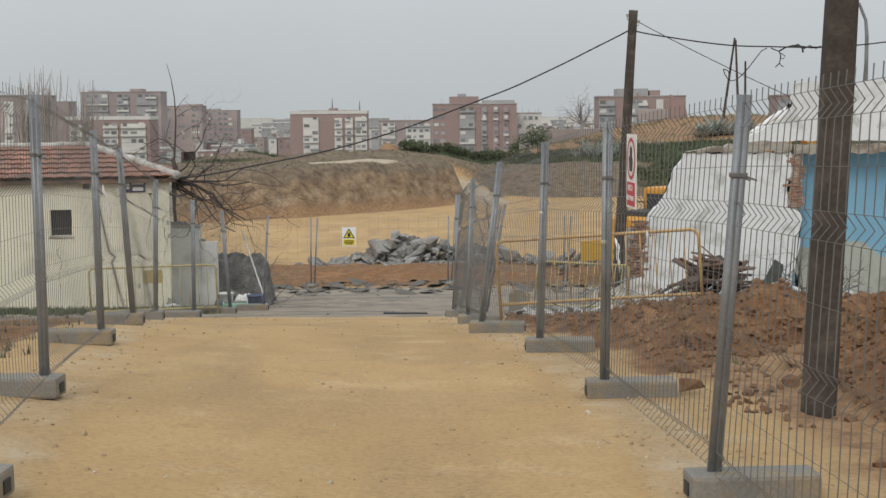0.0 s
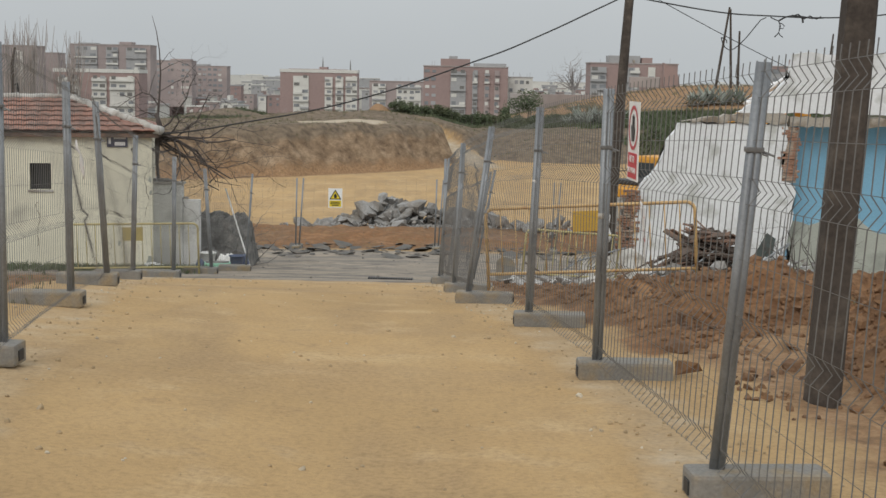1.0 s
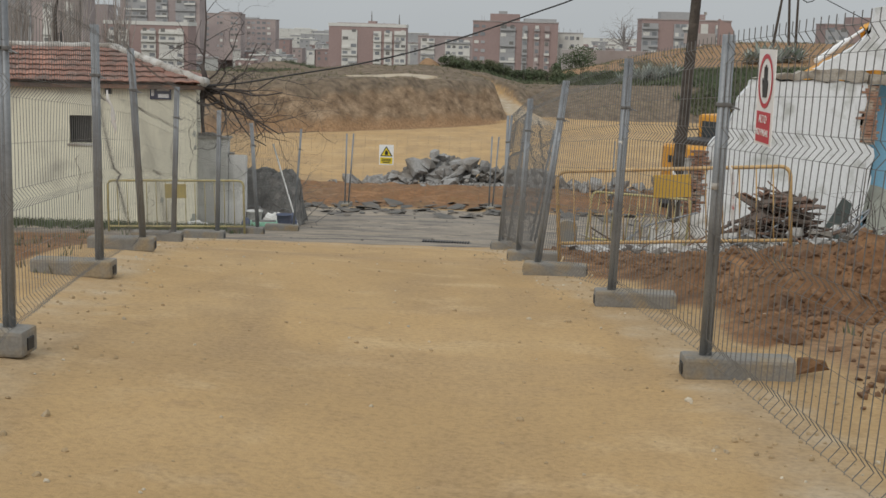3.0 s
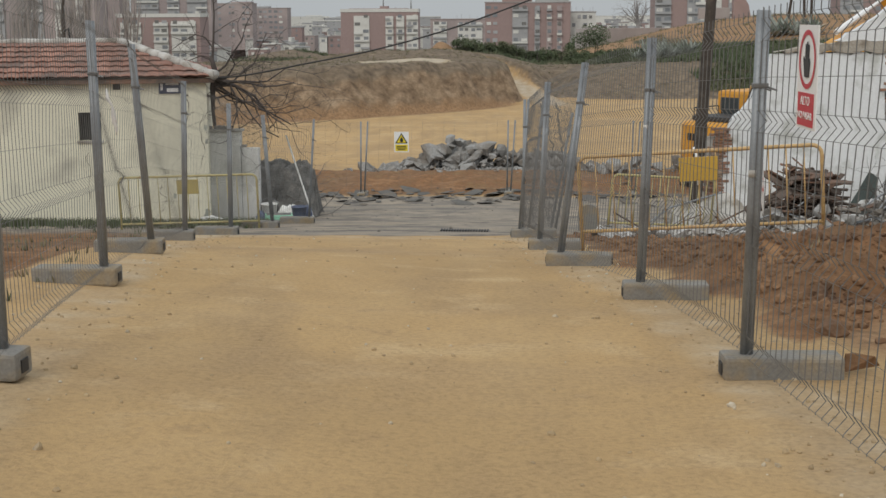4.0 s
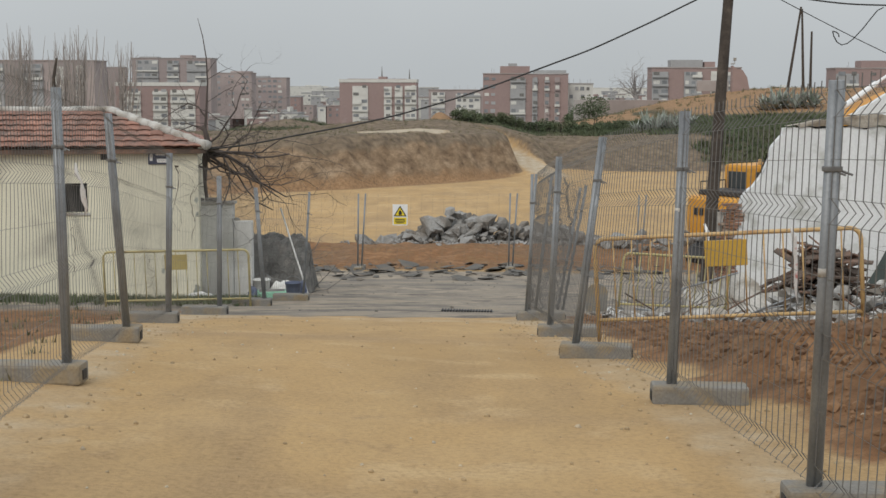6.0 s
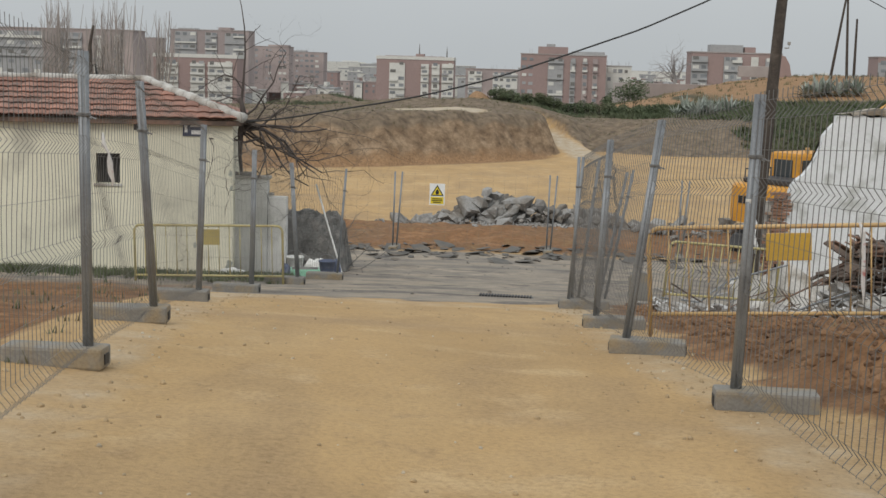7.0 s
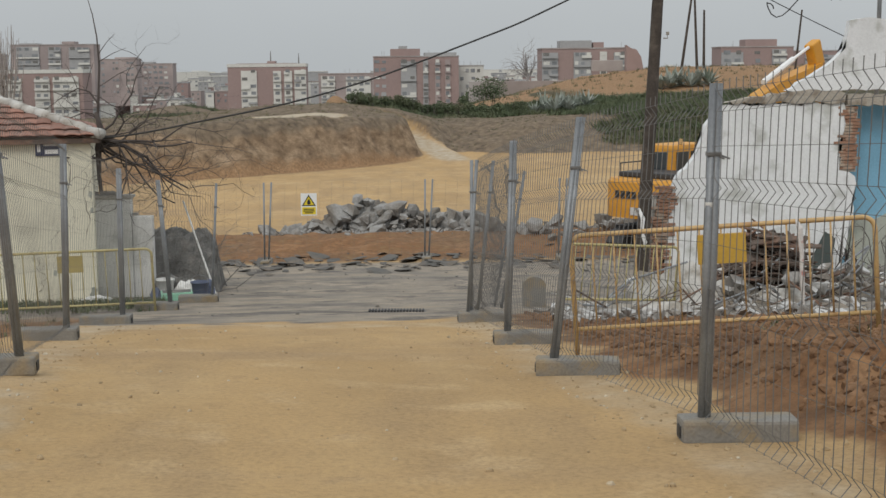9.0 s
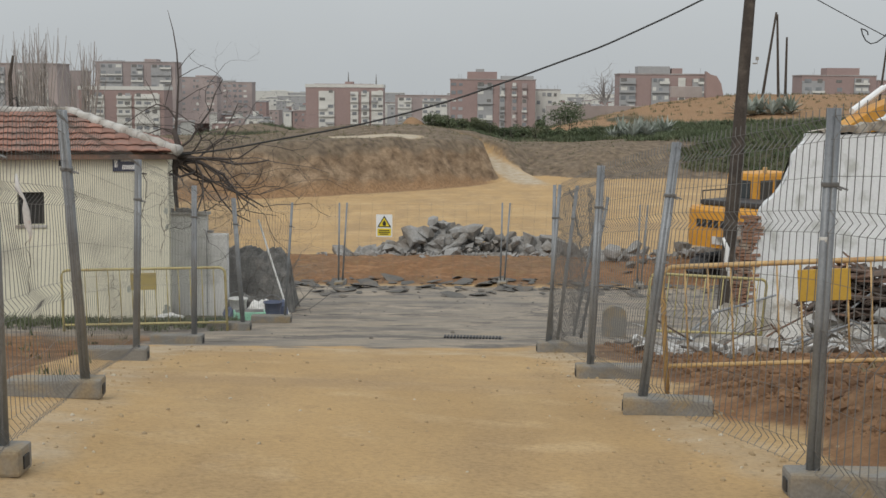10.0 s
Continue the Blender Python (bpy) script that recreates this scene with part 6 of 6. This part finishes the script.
tufts("slope_grass", "rank dark green grass on the slope behind the site", 5200, 401, where(GREEN, 6, 34, 93, 120, 0.4), 0.5, M["leaf"])
tufts("terrace_grass", "dull green grass on the terrace", 2600, 402, where(GREEN, -30, 8, 104, 126, 0.3), 0.3, M["leaf"])
tufts("knoll_grass", "dry tufts on the orange earth knoll", 500, 403, where(ORANGE, 6, 45, 116, 170, 0.3), 0.4, M["weed"])
tufts("terrace_stubble", "dry stubble on top of the cut bank", 2600, 404, where(DRY, -28, 12, 74, 104, 0.5), 0.16, M["weed"])
# bare scrub in front of the ruin
scrub = thing("dead_shrub", pose(7.6, 27.8, ground_z(7.6, 27.8)), "leafless thorny shrub among the debris by the ruin", "shrub")
rnd = random.Random(95)
bm = bmesh.new()
for k in range(14):
    branch(bm, Vector((rnd.uniform(-0.9, 0.9), rnd.uniform(-0.3, 0.3), 0)), Vector((rnd.uniform(-0.5, 0.5), 0, 1)).normalized(), rnd.uniform(0.7, 1.3), 0.016, 1, rnd, 0, wander=0.35)
part("crown", bm, M["bark"], scrub)

# ==== loose earth, stones and pebbles ====
def clods(name, label, count, seed, spot, size, meshes, material, kind="stuff"):
    rnd = random.Random(seed)
    vs, fs = [], []
    src = [([v.co.copy() for v in me.vertices], [tuple(p.vertices) for p in me.polygons]) for me in meshes]
    for _ in range(count):
        x, y = spot(rnd)
        s = size(rnd)
        m = Matrix.LocRotScale(Vector((x, y, ground_z(x, y) + s * 0.15)), Euler((rnd.uniform(-1, 1), rnd.uniform(-1, 1), rnd.uniform(0, 6))), Vector((s, s, s * 0.8)))
        co, po = rnd.choice(src)
        o = len(vs)
        vs += [tuple(m @ c) for c in co]
        fs += [tuple(i + o for i in f) for f in po]
    me = bpy.data.meshes.new(name)
    me.from_pydata(vs, [], fs)
    me.materials.append(material)
    return tagged(new(name, me), label, "loose earth", kind=kind)


def small_meshes(seed, material, n=5):
    out = []
    for k in range(n):
        rnd = random.Random(seed + k)
        bm = bmesh.new()
        bmesh.ops.create_icosphere(bm, subdivisions=1, radius=1.0)
        for v in bm.verts:
            v.co *= rnd.uniform(0.7, 1.15)
        me = bpy.data.meshes.new("stone"); bm.to_mesh(me); bm.free(); me.materials.append(material)
        out.append(me)
    return out


lumps = small_meshes(800, M["clod"])


def bank_spot(r):
    y = r.uniform(5, 24)
    return np.interp(y, RIGHT_Y, RIGHT_X) + 0.9 + abs(r.gauss(0, 2.6)), y


def dug_spot(r):
    while True:
        x, y = bank_spot(r)
        if on_sheet(EARTH, x, y) > 0.5 or r.random() < 0.08:
            return x, y


clods("earth_clods", "loose brown clods on the dug bank", 9000, 61, dug_spot, lambda r: 0.008 + abs(r.gauss(0, 0.022)) + (0.05 if r.random() < 0.03 else 0), lumps, M["clod"])
heap("soil_lumps", "large dark lumps of dug soil by the fence", "soil", (2.4, 9, -0.5), clod_chunks, 60, lambda r: (lambda y: (float(np.interp(y, RIGHT_Y, RIGHT_X)) + r.uniform(0.8, 4.2), y, 0.02))(r.uniform(9.5, 17)), lambda r: r.uniform(0.03, 0.085), 62, "soil_lump")
heap("soil_lumps", "dark clods gathered at the foot of the timber pole", "soil", (2.2, 9.2, -0.5), clod_chunks, 34, lambda r: (2.24 + r.gauss(0, 0.16), 9.3 + r.gauss(0, 0.3), 0.01), lambda r: r.uniform(0.02, 0.06), 65, "soil_lump")
heap("soil_lumps", "single large dark clod beside a fence foot", "soil", (1.84, 9.66, -0.5), clod_chunks, 1, lambda r: (1.84, 9.66, 0.06), lambda r: 0.12, 74, "soil_lump")
rubble_bits = small_meshes(840, M["rubble"])
clods("rubble_bits", "small broken concrete around the heap", 1300, 66, lambda r: (r.triangular(-5.5, 6.5, -0.5), 46.6 + r.gauss(0, 0.9)), lambda r: 0.03 + abs(r.gauss(0, 0.07)), concrete_chunks, M["rubble"])
clods("street_grit", "dark grit and crumbs of torn asphalt on the street", 260, 67, lambda r: (r.uniform(-7, 6.5), 23 + 17.5 * r.random() ** 0.5), lambda r: 0.006 + abs(r.gauss(0, 0.014)), rubble_bits, ASPHALT)
pebble_mat = mat("pale_pebbles", (0.36, 0.265, 0.15), 0.9, 0, 0.35, 3, 30, 0, 0, (0.5, 0.44, 0.34), (0.55, 0.65), 4)
pebbles = small_meshes(820, pebble_mat)


def edge_spot(r):
    y = r.uniform(2.5, 22)
    rx, lx = np.interp(y, RIGHT_Y, RIGHT_X), np.interp(y, LEFT_Y, LEFT_X)
    side = r.random()
    if side < 0.5:
        return rx + r.gauss(0.1, 0.3), y
    if side < 0.75:
        return lx + r.gauss(0.1, 0.3), y
    return r.uniform(lx, rx), y


clods("pebbles", "scattered small pebbles on the sand track", 1500, 63, edge_spot, lambda r: 0.004 + abs(r.gauss(0, 0.009)), pebbles, pebble_mat)

# ==== the town in the distance ====
def far_block(x0, x1, y, top, floors, material, label, depth=14.0, bands=(), bays=(), floor_h=2.95, extra=(), masts=()):
    """A block of flats: brick body, pale balcony bays with windows, roof huts.
    bays: (from, to, columns, material) as shares of the width."""
    rnd = random.Random(int(x0 * 7 + y))
    w = x1 - x0
    h = floors * floor_h + 6
    th = thing("apartment_block", pose(x0, y, top - h), label, "apartment block", "flats on the skyline")
    bm = bmesh.new(); box(bm, 0, 0, 0, w, depth, h); part("wall", bm, material, th)
    bm = bmesh.new(); box(bm, -0.2, -0.2, h + 0.003, w + 0.2, depth, h + (1.3 if bands else 0.4)); part("parapet", bm, M["farroof"] if not bands else M["farwhite"], th)
    for b0, b1, cols, bm_mat in bays:
        bx0, bx1 = w * b0, w * b1
        deep = bm_mat is not None
        if deep:
            b = bmesh.new(); box(b, bx0, -0.5, 0, bx1, -0.003, h - 0.6 - 1.2 * rnd.random()); part("bay", b, bm_mat, th)
        for f in range(floors):
            z = h - 1.7 - f * floor_h
            if deep and rnd.random() < 0.85:
                cut0, cut1 = (0.0, 1.0) if rnd.random() < 0.6 else rnd.choice(((0.0, 0.55), (0.45, 1.0)))
                b = bmesh.new(); box(b, bx0 + (bx1 - bx0) * cut0, -1.3, z - 1.35, bx0 + (bx1 - bx0) * cut1, -0.503, z - rnd.uniform(0.45, 0.75)); part("balcony", b, rnd.choice((bm_mat, bm_mat, M["farwhite"], M["fargrey"])), th)
            for c in range(cols):
                if rnd.random() < 0.08:
                    continue
                ob = new("window", rnd.choice(FAR_WINDOWS)); ob.parent = th
                wide = min(1.8, (bx1 - bx0) / cols * 0.55) * rnd.uniform(0.7, 1.1)
                ob.matrix_basis = Matrix.LocRotScale(Vector((bx0 + (bx1 - bx0) * (c + 0.5 + rnd.uniform(-0.08, 0.08)) / cols, (-0.56 if deep else -0.06), z + rnd.uniform(-0.15, 0.15))), None, Vector((wide, 1, rnd.uniform(0.75, 1.1))))
    for ex0, ex1, eh in extra:
        b = bmesh.new(); box(b, w * ex0, 2 + eh * 0.3, h + 0.403, w * ex1, depth - 2 - eh * 0.3, h + eh); part("roof_hut", b, rnd.choice((material, material, M["fargrey"])), th)
    for k in range(6):
        xx = w * rnd.uniform(0.04, 0.96)
        b = bmesh.new(); tube(b, [(xx, 4, h), (xx, 4, h + rnd.uniform(1.2, 2.6))], 0.06, 4); part("antenna", b, M["fargrey"], th)
    for f, mh in masts:
        b = bmesh.new(); tube(b, [(w * f, 5, h), (w * f, 5, h + mh * 0.6), (w * f, 5, h + mh)], [0.4, 0.22, 0.08], 5); part("mast", b, M["net"], th)
    return th


def window_mesh(material):
    win = bmesh.new(); box(win, -0.65, -0.08, -0.65, 0.65, 0.08, 0.65)
    me = bpy.data.meshes.new("window"); win.to_mesh(me); win.free(); me.materials.append(material)
    return me


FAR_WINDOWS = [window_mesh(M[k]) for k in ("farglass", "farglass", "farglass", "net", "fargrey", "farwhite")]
# low-contrast facade colours carry the haze; the air itself is clear
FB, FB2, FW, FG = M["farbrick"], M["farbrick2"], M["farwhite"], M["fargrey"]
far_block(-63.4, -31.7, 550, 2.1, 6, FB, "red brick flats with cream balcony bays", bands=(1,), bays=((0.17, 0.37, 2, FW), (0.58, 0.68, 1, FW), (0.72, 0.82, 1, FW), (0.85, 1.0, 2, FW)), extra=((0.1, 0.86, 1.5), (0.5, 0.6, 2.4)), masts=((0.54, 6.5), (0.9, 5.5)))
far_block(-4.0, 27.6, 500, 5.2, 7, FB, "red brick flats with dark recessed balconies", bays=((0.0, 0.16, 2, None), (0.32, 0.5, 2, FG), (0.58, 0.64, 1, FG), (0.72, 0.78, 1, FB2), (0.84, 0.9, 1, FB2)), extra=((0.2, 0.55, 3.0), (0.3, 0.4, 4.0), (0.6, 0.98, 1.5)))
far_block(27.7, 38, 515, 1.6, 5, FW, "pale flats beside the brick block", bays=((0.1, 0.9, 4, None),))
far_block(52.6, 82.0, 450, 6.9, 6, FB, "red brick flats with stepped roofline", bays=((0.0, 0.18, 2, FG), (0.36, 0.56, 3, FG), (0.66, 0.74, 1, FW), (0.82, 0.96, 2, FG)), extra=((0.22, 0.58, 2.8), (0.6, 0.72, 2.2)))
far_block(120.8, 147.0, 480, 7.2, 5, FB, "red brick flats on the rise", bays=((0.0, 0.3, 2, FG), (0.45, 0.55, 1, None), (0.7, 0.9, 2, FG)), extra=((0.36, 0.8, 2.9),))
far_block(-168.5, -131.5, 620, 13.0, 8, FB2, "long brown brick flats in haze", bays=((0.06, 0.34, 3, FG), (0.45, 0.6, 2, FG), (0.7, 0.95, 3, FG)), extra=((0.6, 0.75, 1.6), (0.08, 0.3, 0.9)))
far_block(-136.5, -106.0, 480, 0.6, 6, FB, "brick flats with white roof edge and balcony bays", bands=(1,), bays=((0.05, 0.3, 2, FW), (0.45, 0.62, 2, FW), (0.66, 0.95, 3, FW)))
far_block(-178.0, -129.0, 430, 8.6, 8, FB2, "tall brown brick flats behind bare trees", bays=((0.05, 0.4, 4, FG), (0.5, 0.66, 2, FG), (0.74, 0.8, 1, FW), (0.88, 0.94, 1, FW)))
far_block(-150.0, -127.0, 700, 6.8, 6, FB2, "long brick flats farther off, paled for haze", bays=((0.1, 0.3, 2, None), (0.45, 0.6, 2, None), (0.75, 0.95, 2, None)), extra=((0.5, 0.95, 1.2),))
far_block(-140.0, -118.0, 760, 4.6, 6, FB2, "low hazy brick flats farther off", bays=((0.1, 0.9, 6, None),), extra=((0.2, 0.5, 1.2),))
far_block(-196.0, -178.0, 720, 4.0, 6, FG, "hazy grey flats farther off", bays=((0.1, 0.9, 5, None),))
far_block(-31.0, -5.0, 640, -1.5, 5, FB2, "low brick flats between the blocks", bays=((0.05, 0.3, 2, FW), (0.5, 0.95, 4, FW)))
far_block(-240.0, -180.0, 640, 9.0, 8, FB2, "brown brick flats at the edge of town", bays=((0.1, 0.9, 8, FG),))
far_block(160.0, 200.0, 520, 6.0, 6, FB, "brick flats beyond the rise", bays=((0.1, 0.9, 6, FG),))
rnd = random.Random(3)


def town_house(x, y, w, h, d, wall, roof, gz):
    th = thing("town_house", pose(x, y, gz, 0, 0, rnd.uniform(-25, 25)), "small distant flat-roofed town building", "building", "houses of the town")
    bm = bmesh.new(); box(bm, -w / 2, 0, 0, w / 2, d, h); part("wall", bm, wall, th)
    bm = bmesh.new(); box(bm, -w / 2 - 0.3, -0.3, h + 0.01, w / 2 + 0.3, d, h + rnd.uniform(0.3, 0.9)); part("roof", bm, roof, th)
    if rnd.random() < 0.6:
        a = rnd.uniform(-0.3, 0.2) * w
        bm = bmesh.new(); box(bm, a, d * 0.3, h + 0.95, a + w * rnd.uniform(0.15, 0.35), d * 0.8, h + rnd.uniform(1.6, 3.2)); part("roof_hut", bm, rnd.choice((wall, FW, FG)), th)
    n = min(4, max(1, int(w / 3.4)))
    for k in range(n):
        for f in range(min(2, max(1, int(h / 3.2)))):
            ob = new("window", rnd.choice(FAR_WINDOWS)); ob.parent = th
            ob.matrix_basis = Matrix.LocRotScale(Vector((-w / 2 + w * (k + 0.5) / n, -0.06, h - 1.7 - 3 * f)), None, Vector((rnd.uniform(0.7, 1.4), 1, rnd.uniform(0.8, 1.1))))


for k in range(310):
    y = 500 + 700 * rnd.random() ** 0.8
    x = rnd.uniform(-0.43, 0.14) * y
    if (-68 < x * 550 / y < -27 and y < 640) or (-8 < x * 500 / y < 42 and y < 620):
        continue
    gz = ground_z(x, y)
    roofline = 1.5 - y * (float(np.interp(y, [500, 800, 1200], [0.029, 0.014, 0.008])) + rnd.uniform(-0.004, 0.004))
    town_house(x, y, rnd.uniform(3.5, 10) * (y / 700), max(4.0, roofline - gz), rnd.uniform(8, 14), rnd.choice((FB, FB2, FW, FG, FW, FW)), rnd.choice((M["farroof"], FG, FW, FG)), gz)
# added pale blocks near the horizon; their light colours stand in for haze
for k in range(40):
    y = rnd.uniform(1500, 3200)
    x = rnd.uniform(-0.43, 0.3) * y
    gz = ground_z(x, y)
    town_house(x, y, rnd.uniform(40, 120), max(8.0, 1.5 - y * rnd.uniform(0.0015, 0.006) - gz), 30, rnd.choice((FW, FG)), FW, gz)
# low hill of bare trees between terrace and town
for k in range(26):
    x = -75 + 3.1 * k + rnd.uniform(-1, 1)
    y = rnd.uniform(330, 420)
    th = thing("bare_tree", pose(x, y, ground_z(x, y)), "small hazy leafless tree below the town", "tree", "bare trees")
    bm = bmesh.new(); tube(bm, [(0, 0, 0), (0, 0, 4)], [0.3, 0.2], 5); part("trunk", bm, M["twig"], th)
    bm = bmesh.new()
    for j in range(9):
        branch(bm, Vector((0, 0, rnd.uniform(2.5, 4))), Vector((rnd.uniform(-0.8, 0.8), rnd.uniform(-0.5, 0.5), 1)).normalized(), rnd.uniform(4, 7), 0.13, 1, rnd)
    part("crown", bm, M["twig"], th)
# ruined brick stub and low garden walls on the knoll
bz = ground_z(26.5, 150)
bs = thing("brick_ruin", pose(26.4, 150, bz), "stub of a demolished red brick building on the knoll", "ruin")
bm = bmesh.new()
v = [(-0.9, 0), (1.1, 0), (0.7, 1.9), (0.2, 2.7), (-0.5, 2.9), (-0.9, 3.2)]
flat(bm, [(x, z - 0.4) for x, z in v], 1.2); part("wall", bm, FB, bs)
bm = bmesh.new(); box(bm, -4.4, 0.4, 0, -1.0, 1.2, 1.2, 0.05); part("low_wall", bm, M["farroof"], bs)
gw = thing("garden_wall", pose(9.0, 158, ground_z(14, 158) - 0.3), "low brown earth-stained wall behind the terrace", "wall")
bm = bmesh.new(); box(bm, 0, 0, -1, 14, 0.5, 2.0, 0.05); part("wall", bm, M["farroof"], gw)
